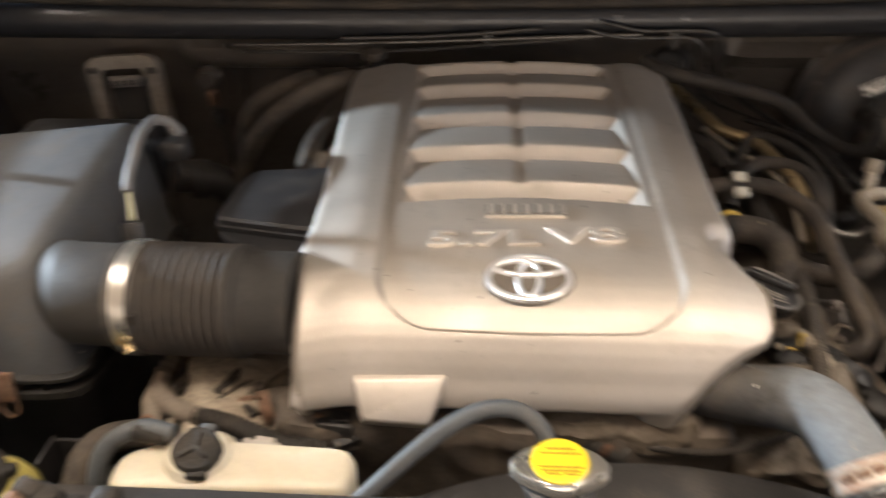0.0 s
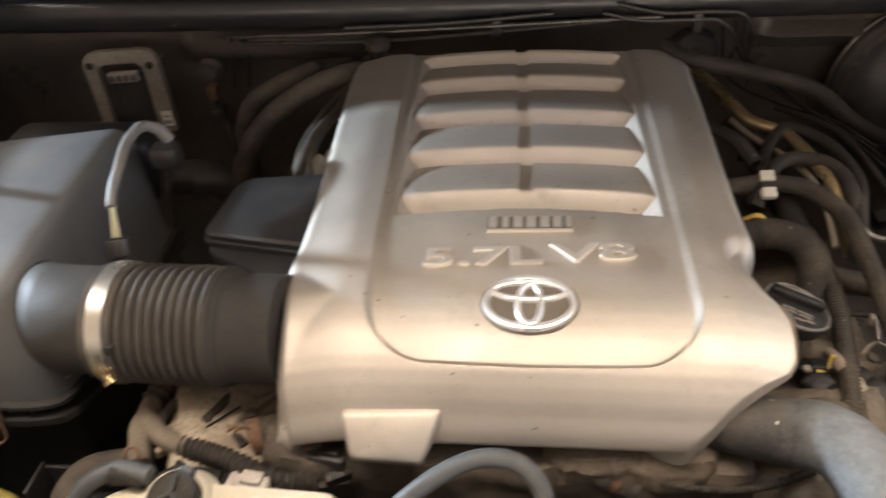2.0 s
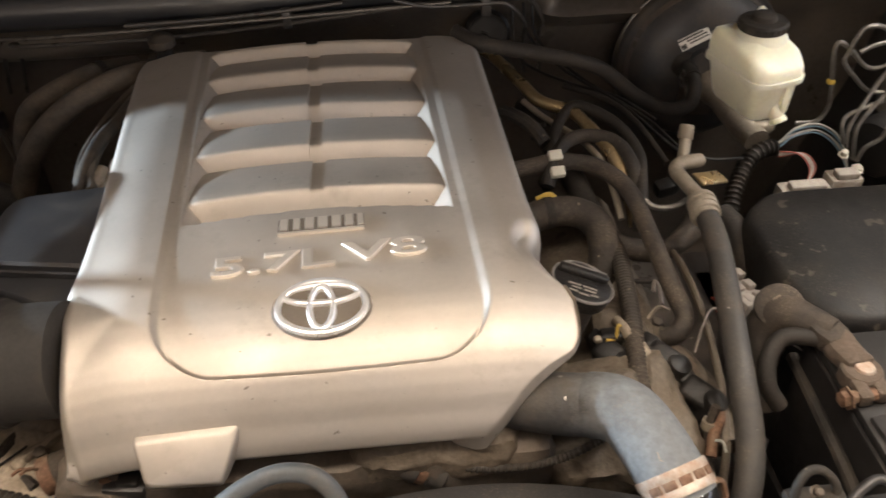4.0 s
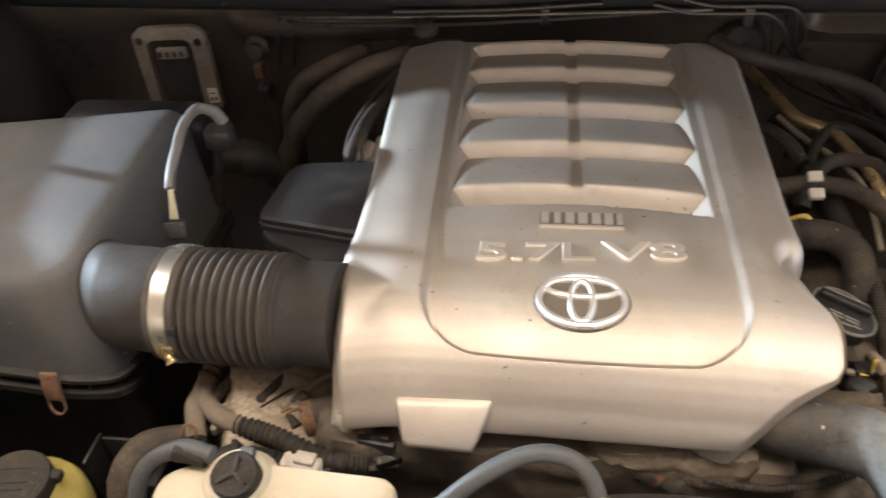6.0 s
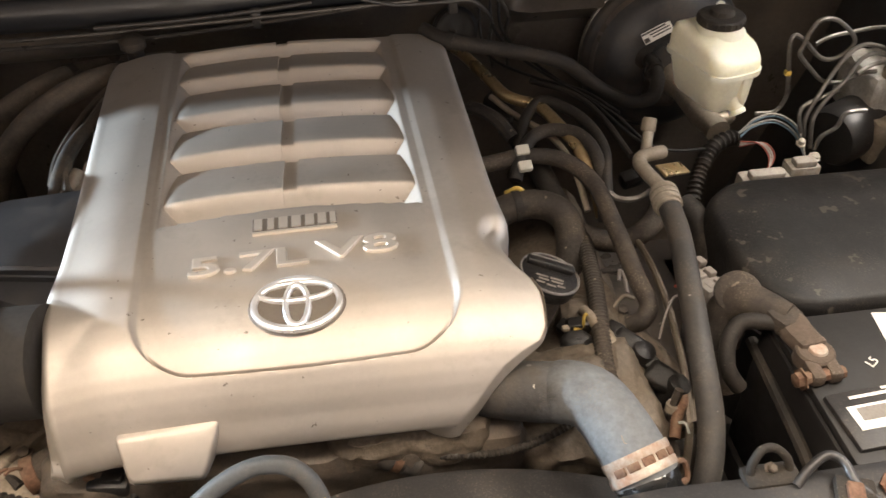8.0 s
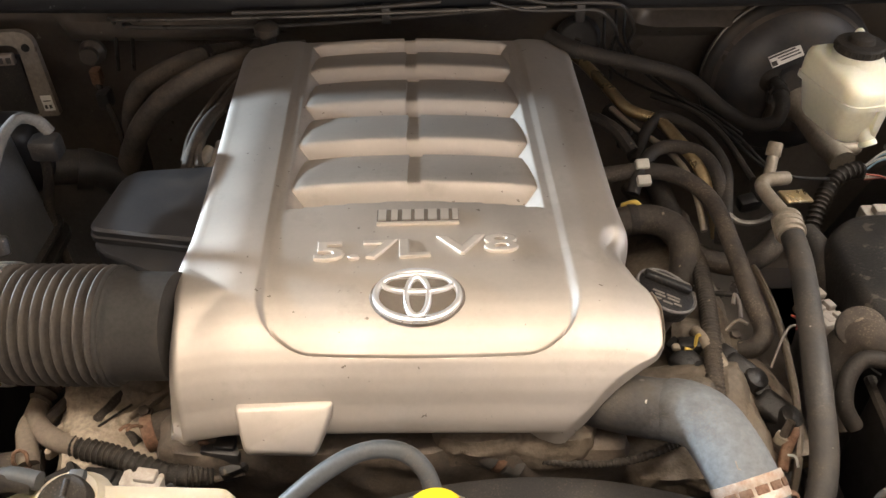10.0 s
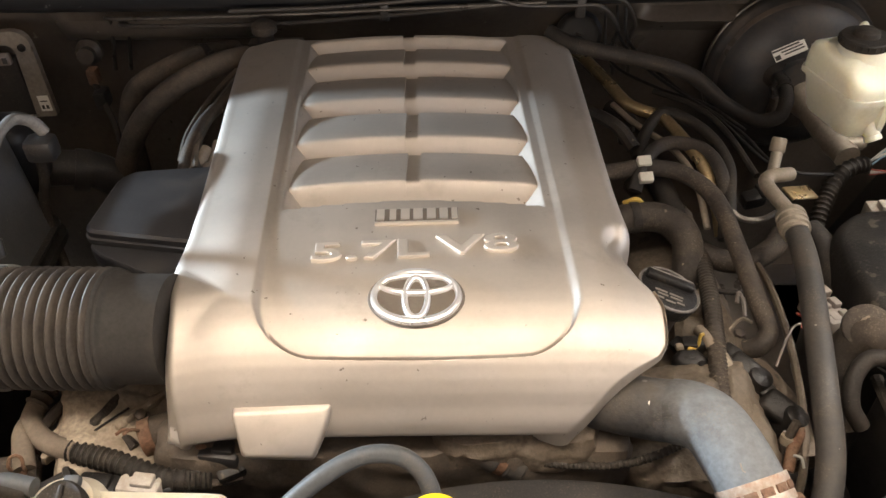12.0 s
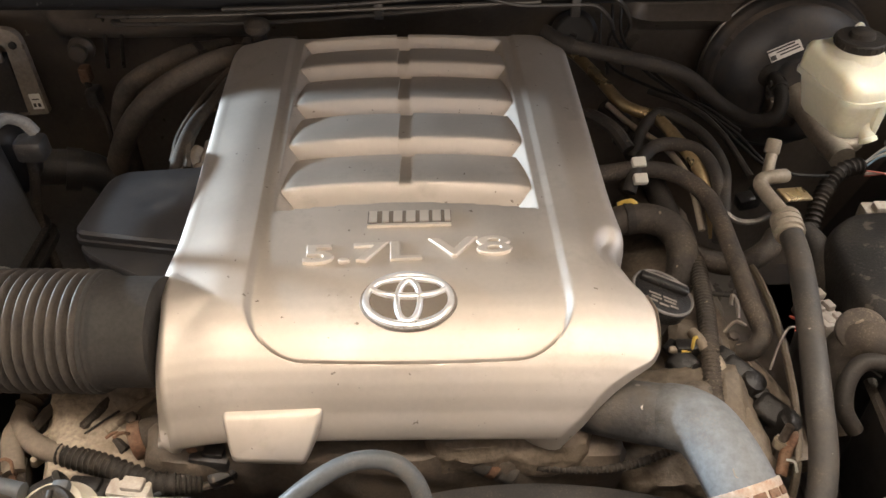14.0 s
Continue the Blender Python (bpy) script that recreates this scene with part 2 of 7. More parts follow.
HOOD_PAINT = mat("dark_hood_paint", (0.045, 0.041, 0.037), 0.5, 0.0, 0.1, 10, 0.03, dust=0.3, dust_col=(0.06, 0.053, 0.046), dust_scale=4)
GLOW = bpy.data.materials.new("lamp_diffuser")
GLOW.use_nodes = True
GLOW.node_tree.nodes["Principled BSDF"].inputs["Emission Color"].default_value = (1.0, 0.85, 0.68, 1)
GLOW.node_tree.nodes["Principled BSDF"].inputs["Emission Strength"].default_value = 4.0
YARD = mat("pale_yard_concrete", (0.8, 0.79, 0.77), 0.85, 0, 0.05, 3, 0.1)
ROD = mat("black_rod_paint", (0.014, 0.013, 0.013), 0.45, 0, 0.2, 60, 0.02, spec=0.25, dust=0.2, dust_col=(0.04, 0.034, 0.028))


# ---- mesh helpers ----
def finish(name, bm, material, angle=40):
    me = bpy.data.meshes.new(name)
    bmesh.ops.recalc_face_normals(bm, faces=bm.faces)
    bm.to_mesh(me)
    bm.free()
    me.polygons.foreach_set("use_smooth", [True] * len(me.polygons))
    me.set_sharp_from_angle(angle=radians(angle))
    me.materials.append(material)
    return me


def part(name, bm, material, parent, label="", angle=40):
    """One mesh object under a thing or a part. Its vertices are given in world places."""
    me = finish(name, bm, material, angle)
    ob = new(name, me)
    ob.parent = parent
    ob.matrix_parent_inverse = parent.matrix_world.inverted()
    return tagged(ob, label)


def thing(name, at, label, category, group=""):
    ob = new(name)
    ob.empty_display_size = 0.05
    ob.matrix_world = Matrix.Translation(at)
    bpy.context.view_layer.update()
    return tagged(ob, label, category, group)


def single(name, bm, material, label, category, kind="", angle=40, group=""):
    return tagged(new(name, finish(name, bm, material, angle)), label, category, group, kind)


def smooth_path(pts, steps=8):
    p = [Vector(q) for q in pts]
    p = [p[0] * 2 - p[1]] + p + [p[-1] * 2 - p[-2]]
    out = []
    for i in range(1, len(p) - 2):
        a, b, c, d = p[i - 1:i + 3]
        for k in range(steps):
            t = k / steps
            out.append(0.5 * (2 * b + (c - a) * t + (2 * a - 5 * b + 4 * c - d) * t * t + (3 * b - a - 3 * c + d) * t ** 3))
    out.append(p[-2])
    return out


def sweep(bm, pts, r, seg=12, steps=8, ridge=0.0, pitch=0.006, wobble=0.0):
    """A tube along a smooth path. r: one radius, or a function of the share of the way. ridge: height of corrugation."""
    path = smooth_path(pts, steps) if steps > 1 else [Vector(q) for q in pts]
    if ridge:
        fine, length = [], 0.0
        for a, b in zip(path, path[1:]):
            k = max(1, int((b - a).length / (pitch / 3)))
            fine += [a.lerp(b, i / k) for i in range(k)]
        path = fine + [path[-1]]
    rings, n = [], len(path)
    t0 = (path[1] - path[0]).normalized()
    up = t0.orthogonal().normalized()
    for i, q in enumerate(path):
        t = (path[min(i + 1, n - 1)] - path[max(i - 1, 0)]).normalized()
        up = (up - t * up.dot(t)).normalized()
        side = t.cross(up)
        rad = r(i / (n - 1)) if callable(r) else r
        if ridge:
            rad += ridge * (0.5 if i % 3 == 1 else -0.5)
        ring = []
        for k in range(seg):
            a = 2 * math.pi * k / seg
            rr = rad * (1 + (wobble * noise.noise(q * 25 + up * math.cos(a) + side * math.sin(a)) if wobble else 0))
            ring.append(bm.verts.new(q + up * (rr * math.cos(a)) + side * (rr * math.sin(a))))
        rings.append(ring)
    for a, b in zip(rings, rings[1:]):
        for k in range(seg):
            bm.faces.new((a[k], a[(k + 1) % seg], b[(k + 1) % seg], b[k]))
    bm.faces.new(rings[0][::-1])
    bm.faces.new(rings[-1])
    return bm


def tube(pts, r, **kw):
    return sweep(bmesh.new(), pts, r, **kw)


def lathe(profile, m, seg=32, bm=None, squash=1.0, cap=True):
    """A turned body: profile of (radius, height) along the local z of m."""
    bm = bm or bmesh.new()
    rings = []
    for r, h in profile:
        rings.append([bm.verts.new(m @ Vector((r * math.cos(2 * math.pi * k / seg), squash * r * math.sin(2 * math.pi * k / seg), h))) for k in range(seg)])
    for a, b in zip(rings, rings[1:]):
        for k in range(seg):
            bm.faces.new((a[k], a[(k + 1) % seg], b[(k + 1) % seg], b[k]))
    if cap:
        bm.faces.new(rings[0][::-1])
        bm.faces.new(rings[-1])
    return bm


def rbox(centre, size, bevel=0.004, m=None, seg=2, bm=None, taper=0.0):
    """A box with rounded edges; taper narrows its top."""
    own = bmesh.new()
    bmesh.ops.create_cube(own, size=1)
    for v in own.verts:
        k = 1 - taper if v.co.z > 0 else 1
        v.co = Vector((v.co.x * size[0] * k, v.co.y * size[1] * k, v.co.z * size[2]))
    if bevel > 0:
        bmesh.ops.bevel(own, geom=own.edges[:], offset=bevel, segments=seg, profile=0.5, affect="EDGES")
    mm = Matrix.Translation(centre) @ (m or Matrix())
    own.transform(mm)
    if bm is None:
        return own
    me = bpy.data.meshes.new("t")
    own.to_mesh(me)
    own.free()
    bm.from_mesh(me)
    bpy.data.meshes.remove(me)
    return bm


def loft(loops, bm=None, cap=True):
    bm = bm or bmesh.new()
    rings = [[bm.verts.new(q) for q in loop] for loop in loops]
    for a, b in zip(rings, rings[1:]):
        n = len(a)
        for k in range(n):
            bm.faces.new((a[k], a[(k + 1) % n], b[(k + 1) % n], b[k]))
    if cap:
        bm.faces.new(rings[0][::-1])
        bm.faces.new(rings[-1])
    return bm


def rounded(poly, radius, seg=4):
    """A plan polygon with its corners rounded; a list of (x, y)."""
    out, n = [], len(poly)
    rad = radius if isinstance(radius, (list, tuple)) else [radius] * n
    for i in range(n):
        p, a, b = Vector(poly[i]), Vector(poly[i - 1]), Vector(poly[(i + 1) % n])
        r = min(rad[i], (a - p).length * 0.48, (b - p).length * 0.48)
        p0, p1 = p + (a - p).normalized() * r, p + (b - p).normalized() * r
        for k in range(seg + 1):
            t = k / seg
            out.append(tuple((1 - t) ** 2 * p0 + 2 * t * (1 - t) * p + t * t * p1))
    return out


def plate(poly, z0, z1, lip=0.002, bm=None):
    """A flat slab on a plan polygon, with a chamfered upper rim."""
    c = Vector((sum(p[0] for p in poly) / len(poly), sum(p[1] for p in poly) / len(poly)))
    inner = [tuple(Vector(p) + (c - Vector(p)).normalized() * lip) for p in poly]
    return loft([[(x, y, z0) for x, y in poly], [(x, y, z1 - lip) for x, y in poly], [(x, y, z1) for x, y in inner]], bm)


def shrink(poly, k):
    c = Vector((sum(p[0] for p in poly) / len(poly), sum(p[1] for p in poly) / len(poly)))
    return [tuple(c + (Vector(p) - c) * k) for p in poly]


def frame_axes(origin, xdir, up):
    """A pose whose x points along xdir and whose z along up."""
    x = Vector(xdir).normalized()
    z = (Vector(up) - x * x.dot(Vector(up))).normalized()
    m = Matrix((x, z.cross(x), z)).transposed().to_4x4()
    return Matrix.Translation(origin) @ m


def along(origin, zdir):
    return Matrix.Translation(origin) @ Vector(zdir).to_track_quat("Z", "Y").to_matrix().to_4x4()


def writing(text, size, depth, m, squeeze=1.0, bold=0.0, bevel=0.0):
    """Raised letters in Blender's own font, centred on the pose m."""
    cu = bpy.data.curves.new("letters", "FONT")
    cu.body, cu.size, cu.extrude, cu.align_x, cu.align_y = text, size, depth, "CENTER", "CENTER"
    cu.resolution_u = 3
    cu.offset = bold
    cu.bevel_depth, cu.bevel_resolution = bevel, 1
    ob = new("letters", cu)
    me = bpy.data.meshes.new_from_object(ob.evaluated_get(bpy.context.evaluated_depsgraph_get()))
    bpy.data.objects.remove(ob)
    bpy.data.curves.remove(cu)
    own = bmesh.new()
    own.from_mesh(me)
    bpy.data.meshes.remove(me)
    own.transform(m @ Matrix.Diagonal((squeeze, 1, 1, 1)))
    return own


def bars(rows, m, thick=0.0006):
    """Plain bars for writing that cannot be read: rows of (x, y, width, height) in the plane of m."""
    bm = bmesh.new()
    for x, y, w, h in rows:
        rbox((x, y, 0), (w, h, thick), 0, bm=bm)
    bm.transform(m)
    return bm


def clamp01(v):
    return 0.0 if v < 0 else 1.0 if v > 1 else v


def ease(v):
    v = clamp01(v)
    return v * v * (3 - 2 * v)


def lerp_table(table, v):
    if v >= table[0][0]:
        return table[0][1:]
    for a, b in zip(table, table[1:]):
        if v >= b[0]:
            k = (v - a[0]) / (b[0] - a[0])
            return tuple(p + (q - p) * k for p, q in zip(a[1:], b[1:]))
    return table[-1][1:]


# ---- assumed garage round the truck, out of view ----
def slab(name, lo, hi, material, label, category):
    c = [(a + b) / 2 for a, b in zip(lo, hi)]
    return single(name, rbox(c, [b - a for a, b in zip(lo, hi)], 0), material, label, category, "structure")


# Unseen walls and roof; their gaps are placed to shape the light.
slab("floor", (-1.9, -2.8, -0.1), (2.8, 5.2, 0.0), CONCRETE, "grey concrete garage floor under the truck", "floor")
slab("ceiling", (-1.9, -2.8, 2.8), (2.8, 5.2, 2.9), WALL_PAINT, "assumed unseen garage ceiling", "ceiling")
slab("wall_south_west", (-1.9, -2.8, 0), (-1.7, -2.6, 2.8), WALL_PAINT, "assumed unseen wall beside the open front", "wall")
slab("wall_south_east", (2.5, -2.8, 0), (2.8, -2.6, 2.8), WALL_PAINT, "assumed unseen wall beside the open front", "wall")
slab("wall_south_lintel", (-1.7, -2.8, 2.55), (2.5, -2.6, 2.8), WALL_PAINT, "assumed unseen lintel over the open front", "wall")
slab("wall_north", (-1.9, 5.0, 0), (2.8, 5.2, 2.8), WALL_PAINT, "painted garage wall", "wall")
# East wall with a window gap added for the fill lamp.
slab("wall_east_base", (2.6, -2.6, 0), (2.8, 5.0, 1.15), WALL_PAINT, "assumed unseen wall under an added window gap", "wall")
slab("wall_east_lintel", (2.6, -2.6, 2.05), (2.8, 5.0, 2.8), WALL_PAINT, "assumed unseen wall over the added window gap", "wall")
slab("wall_east_south", (2.6, -2.6, 1.15), (2.8, -0.4, 2.05), WALL_PAINT, "assumed unseen wall beside the added window gap", "wall")
slab("wall_east_north", (2.6, 2.2, 1.15), (2.8, 5.0, 2.05), WALL_PAINT, "assumed unseen wall beside the added window gap", "wall")
slab("wall_west_north", (-1.9, 2.4, 0), (-1.8, 5.0, 2.8), WALL_PAINT, "assumed unseen wall beside the open side", "wall")
# This unseen wall narrows the open side to cut stray light.
slab("wall_west_south", (-1.9, -2.6, 0), (-1.8, 0.35, 2.8), WALL_PAINT, "assumed unseen wall beside the open side", "wall")
slab("wall_west_lintel", (-1.9, 0.35, 2.6), (-1.8, 2.4, 2.8), WALL_PAINT, "assumed unseen lintel over the open side", "wall")
slab("ground", (-60, -60, -0.2), (60, 60, -0.12), YARD, "pale sunlit concrete yard outside the garage", "ground")

# Glowing panels for the added overhead lamps, out of view.
for lx, ly, wx, wy in ((-0.65, 0.24, 1.1, 0.34), (0.65, 0.24, 1.1, 0.34), (-1.45, 0.9, 0.24, 1.1), (1.6, 0.9, 0.24, 1.1)):
    lamp = thing("added_overhead_lamp", (lx, ly, 2.8), "unseen white lamp panel added overhead, with a warm diffuser", "ceiling lamp", "ceiling lamps")
    part("housing", rbox((lx, ly, 2.78), (wx + 0.1, wy + 0.1, 0.04), 0.01), WALL_PAINT, lamp)
    part("diffuser", rbox((lx, ly, 2.745), (wx + 0.04, wy + 0.04, 0.03), 0.01), GLOW, lamp, "warm glowing panel of an added, unseen lamp")

# ---- body of the truck round the engine bay ----
bay = thing("engine_bay_body", (0, 1.25, 0.9), "dark dusty painted body panels round the engine bay", "truck body")

# Firewall: a pressed panel with a bulge, seams and a rolled upper edge.
bm = bmesh.new()
nx, nz = 90, 36
grid = {}
for i in range(nx + 1):
    for k in range(nz + 1):
        x, z = -0.95 + 1.9 * i / nx, 0.42 + 0.64 * k / nz
        y = 1.30 - 0.03 * ease((z - 0.94) / 0.08)
        y -= 0.025 * ease((0.10 - abs(x - 0.02)) / 0.08 + 1)
        y -= 0.03 * ease((x + 0.55) / 0.03) * ease((-0.22 - x) / 0.03) * ease((z - 0.955) / 0.014) * ease((1.02 - z) / 0.02)
        y -= 0.028 * ease((x - 0.34) / 0.03) * ease((0.56 - x) / 0.03) * ease((z - 0.965) / 0.012) * ease((1.0 - z) / 0.012)
        y += 0.004 * noise.noise(Vector((x * 7, z * 7, 0)))
        grid[i, k] = bm.verts.new((x, y, z))
for i in range(nx):
    for k in range(nz):
        bm.faces.new((grid[i, k], grid[i + 1, k], grid[i + 1, k + 1], grid[i, k + 1]))
part("firewall", bm, BODY_DARK, bay, "dusty brown-black pressed steel firewall")

# Cowl: a black plastic lip that overhangs the firewall, stepped down towards the engine.
prof = [(1.235, 1.03), (1.215, 1.035), (1.205, 1.046), (1.2, 1.062), (1.205, 1.078), (1.22, 1.088), (1.27, 1.1), (1.33, 1.112), (1.42, 1.12), (1.42, 1.03)]
part("cowl", loft([[(x, y + 0.05 * (x / 0.95) ** 2 * 0.4, z) for y, z in prof] for x in [-0.99 + 1.98 * k / 24 for k in range(25)]]), COWL, bay, "black plastic cowl panel")
part("cowl_seal", tube([(-0.9, 1.235, 1.102), (-0.4, 1.214, 1.094), (0.0, 1.208, 1.092), (0.4, 1.214, 1.094), (0.9, 1.235, 1.102)], 0.008), RUBBER, bay, "black rubber sealing strip")

# Inner fenders, side walls of the bay.
for side in (-1, 1):
    x0 = 0.80
    prof = [(x0 - 0.17, 0.45), (x0 - 0.1, 0.62), (x0 - 0.04, 0.78), (x0 - 0.005, 0.93), (x0, 1.015), (x0 + 0.028, 1.04), (x0 + 0.045, 1.058), (x0 + 0.07, 1.066), (x0 + 0.09, 1.072)]
    loops = []
    for j in range(17):
        y = 0.15 + 1.16 * j / 16
        out, up = 0.20 * (y - 0.62), 0.07 * max(0, y - 0.6)
        loops.append([(side * (px + out + 0.004 * noise.noise(Vector((px * 9, y * 9, side)))), y, pz + up) for px, pz in prof] +
                     [(side * (px + out + 0.01), y, pz + up) for px, pz in prof[::-1]])
    part("inner_fender", loft(loops), FENDER, bay, "dusty dark painted inner fender")
    lip = [(0.034, 0.0), (0.037, 0.012), (0.041, 0.017), (0.049, 0.016), (0.055, 0.006), (0.056, -0.02), (0.034, -0.02)]
    loops = []
    for j in range(25):
        y = -0.1 + 1.5 * j / 24
        out, up = 0.20 * (y - 0.62), 0.07 * max(0, y - 0.6)
        loops.append([(side * (0.852 + out + a), y, 1.078 + up + b) for a, b in lip])
    part("fender_lip", loft(loops), FENDER_TOP, bay, "tan dusty fender flange")
    outer = [(0.0, 0.0), (0.008, 0.004), (0.02, 0.0), (0.05, -0.06), (0.08, -0.14), (0.10, -0.4), (0.09, -0.4), (0.0, -0.04)]
    loops = []
    for j in range(13):
        y = -0.1 + 1.5 * j / 12
        out, up = 0.20 * (y - 0.62), 0.07 * max(0, y - 0.6)
        loops.append([(side * (0.914 + out + a), y, 1.066 + up + b) for a, b in outer])
    part("fender", loft(loops), HOOD_PAINT, bay, "dark painted fender")

# Rubber-edged cowl corner beside the hinge.
part("cowl_corner", rbox((-0.955, 1.125, 1.2), (0.22, 0.2, 0.31), 0.045, seg=4), BLACK_PLASTIC, bay, "black plastic cowl end cover")
part("cowl_corner", rbox((0.965, 1.24, 1.2), (0.18, 0.12, 0.31), 0.045, seg=4), BLACK_PLASTIC, bay, "black plastic cowl end cover")
for x, y, z in ((-0.842, 0.72, 1.045), (-0.80, 0.575, 1.03), (-0.862, 0.86, 1.07)):
    part("fender_bolt", lathe([(0.004, 0), (0.004, 0.002), (0.003, 0.0025), (0.002, 0.003)], along((x, y, z), (1, 0, 0.7)), 6), BRACKET, bay)

# Closing plates: underside of the bay and front of the truck below the view.
part("undertray", rbox((0, 0.75, 0.44), (1.7, 1.25, 0.02), 0.004), BODY_DARK, bay)
for wx in (-0.72, 0.72):
    part("frame_leg", rbox((wx, 0.8, 0.225), (0.12, 0.9, 0.45), 0.01), BODY_DARK, bay)
# Unseen nose panel, set high to shade low parts from the front lamp.
part("front_panel", rbox((0, 0.14, 0.665), (1.75, 0.05, 0.69), 0.015), HOOD_PAINT, bay, "dark unseen nose panel raised to shade the bay")

# Open hood above, hinged at the cowl.
hood = thing("hood", (0, 1.42, 1.14), "open dark hood standing over the engine bay", "hood")
hm = pose(0, 1.42, 1.14, -39, 0, 0)
bm = bmesh.new()
gridh = {}
for i in range(25):
    for j in range(17):
        x, v = -0.88 + 1.76 * i / 24, -1.25 * j / 16
        gridh[i, j] = hm @ Vector((x * (1 - 0.05 * j / 16), v, 0.05 * math.sin(math.pi * i / 24) + 0.02 * math.sin(math.pi * j / 16)))
top = {k: bm.verts.new(v + hm.to_3x3() @ Vector((0, 0, 0.015))) for k, v in gridh.items()}
low = {k: bm.verts.new(v) for k, v in gridh.items()}
for i in range(24):
    for j in range(16):
        bm.faces.new((top[i, j], top[i + 1, j], top[i + 1, j + 1], top[i, j + 1]))
        bm.faces.new((low[i, j], low[i, j + 1], low[i + 1, j + 1], low[i + 1, j]))
part("hood_skin", bm, HOOD_PAINT, hood)
bm = bmesh.new()
for a in (-0.6, -0.2, 0.2, 0.6):
    rbox((a, -0.62, 0.02), (0.07, 1.1, 0.04), 0.012, bm=bm)
bm.transform(hm)
part("hood_frame", bm, HOOD_PAINT, hood, "pressed inner frame")

rod = thing("hood_prop_rod", (-0.80, 0.83, 1.065), "black steel rod propping up the hood", "prop rod")
part("rod", tube([(-0.80, 0.838, 1.065), (-0.806, 0.80, 1.2), (-0.82, 0.70, 1.5), (-0.80, 0.64, 1.66)], 0.0058, steps=4), ROD, rod)
part("pivot_bracket", rbox((-0.80, 0.835, 1.05), (0.022, 0.03, 0.02), 0.004), CAP_DIRTY, rod)
part("pivot_bolt", lathe([(0.009, 0), (0.009, 0.006), (0.006, 0.01)], along((-0.80, 0.82, 1.05), (0.6, -0.8, 0.3)), 6), BRASS, rod, "brass-coloured pivot bolt")
clip = thing("rod_holder_clip", (-0.80, 0.88, 1.06), "small white plastic clip on the inner fender", "clip")
part("clip_body", rbox((-0.80, 0.88, 1.055), (0.03, 0.014, 0.014), 0.003), WHITE_CLIP, clip)
part("clip_jaw", rbox((-0.792, 0.88, 1.066), (0.01, 0.012, 0.016), 0.003), WHITE_CLIP, clip)
cable = single("hood_release_cable", tube([(-0.86, 1.05, 1.12), (-0.82, 0.985, 1.105), (-0.805, 0.924, 1.083), (-0.797, 0.855, 1.042), (-0.787, 0.81, 1.03), (-0.777, 0.755, 1.008), (-0.77, 0.68, 1.0), (-0.765, 0.6, 0.96)], 0.0026, seg=8), BLACK_PLASTIC, "thin black cable along the inner fender", "cable")

# ---- engine cover ----
cover = thing("engine_cover", (0.02, 0.8, 0.98), "dusty silver-painted plastic engine cover with louvres", "engine cover")
ROW = [  # y, z of the crown, outer edges
    (1.142, 0.985, -0.222, 0.216), (1.143, 1.012, -0.224, 0.218), (1.139, 1.023, -0.226, 0.221), (1.13, 1.029, -0.229, 0.225), (1.11, 1.031, -0.231, 0.228), (1.0, 1.030, -0.228, 0.231), (0.9, 1.027, -0.224, 0.234),
    (0.8, 1.024, -0.220, 0.237), (0.765, 1.023, -0.219, 0.239), (0.745, 1.0225, -0.224, 0.241), (0.73, 1.022, -0.227, 0.243), (0.72, 1.022, -0.228, 0.243), (0.712, 1.021, -0.228, 0.239), (0.70, 1.021, -0.227, 0.229),
    (0.685, 1.020, -0.226, 0.225), (0.67, 1.020, -0.225, 0.226), (0.658, 1.019, -0.224, 0.234), (0.648, 1.018, -0.223, 0.252), (0.64, 1.0175, -0.222, 0.262), (0.625, 1.015, -0.220, 0.264),
    (0.61, 1.011, -0.215, 0.261), (0.60, 1.0075, -0.212, 0.256), (0.59, 1.0025, -0.209, 0.249), (0.58, 0.996, -0.206, 0.239), (0.571, 0.988, -0.204, 0.227), (0.563, 0.977, -0.202, 0.214), (0.557, 0.965, -0.2015, 0.206),
    (0.551, 0.950, -0.201, 0.196), (0.546, 0.941, -0.2005, 0.188), (0.543, 0.9345, -0.200, 0.182), (0.542, 0.930, -0.1995, 0.176), (0.5415, 0.926, -0.199, 0.166)]


LEFT_EDGE = [(1.142, -0.222), (1.11, -0.2265), (1.0, -0.2215), (0.9, -0.216), (0.8, -0.2115), (0.735, -0.2095), (0.715, -0.2105), (0.69, -0.2135), (0.64, -0.2105), (0.6, -0.207), (0.56, -0.2025), (0.5415, -0.199)]
RIGHT_FLARE = [(0.69, 0.2275), (0.685, 0.229), (0.66, 0.240), (0.64, 0.249), (0.626, 0.2545), (0.61, 0.2548), (0.586, 0.253), (0.581, 0.2485), (0.575, 0.236), (0.563, 0.210), (0.554, 0.1915), (0.545, 0.1755), (0.5415, 0.164)]
ROW = [(y, z, lerp_table(LEFT_EDGE, y)[0], lerp_table(RIGHT_FLARE, y)[0] if y < 0.69 else right) for y, z, _, right in ROW]


def centre_x(y):
    return 0.0225 - 0.045 * (y - 0.76)


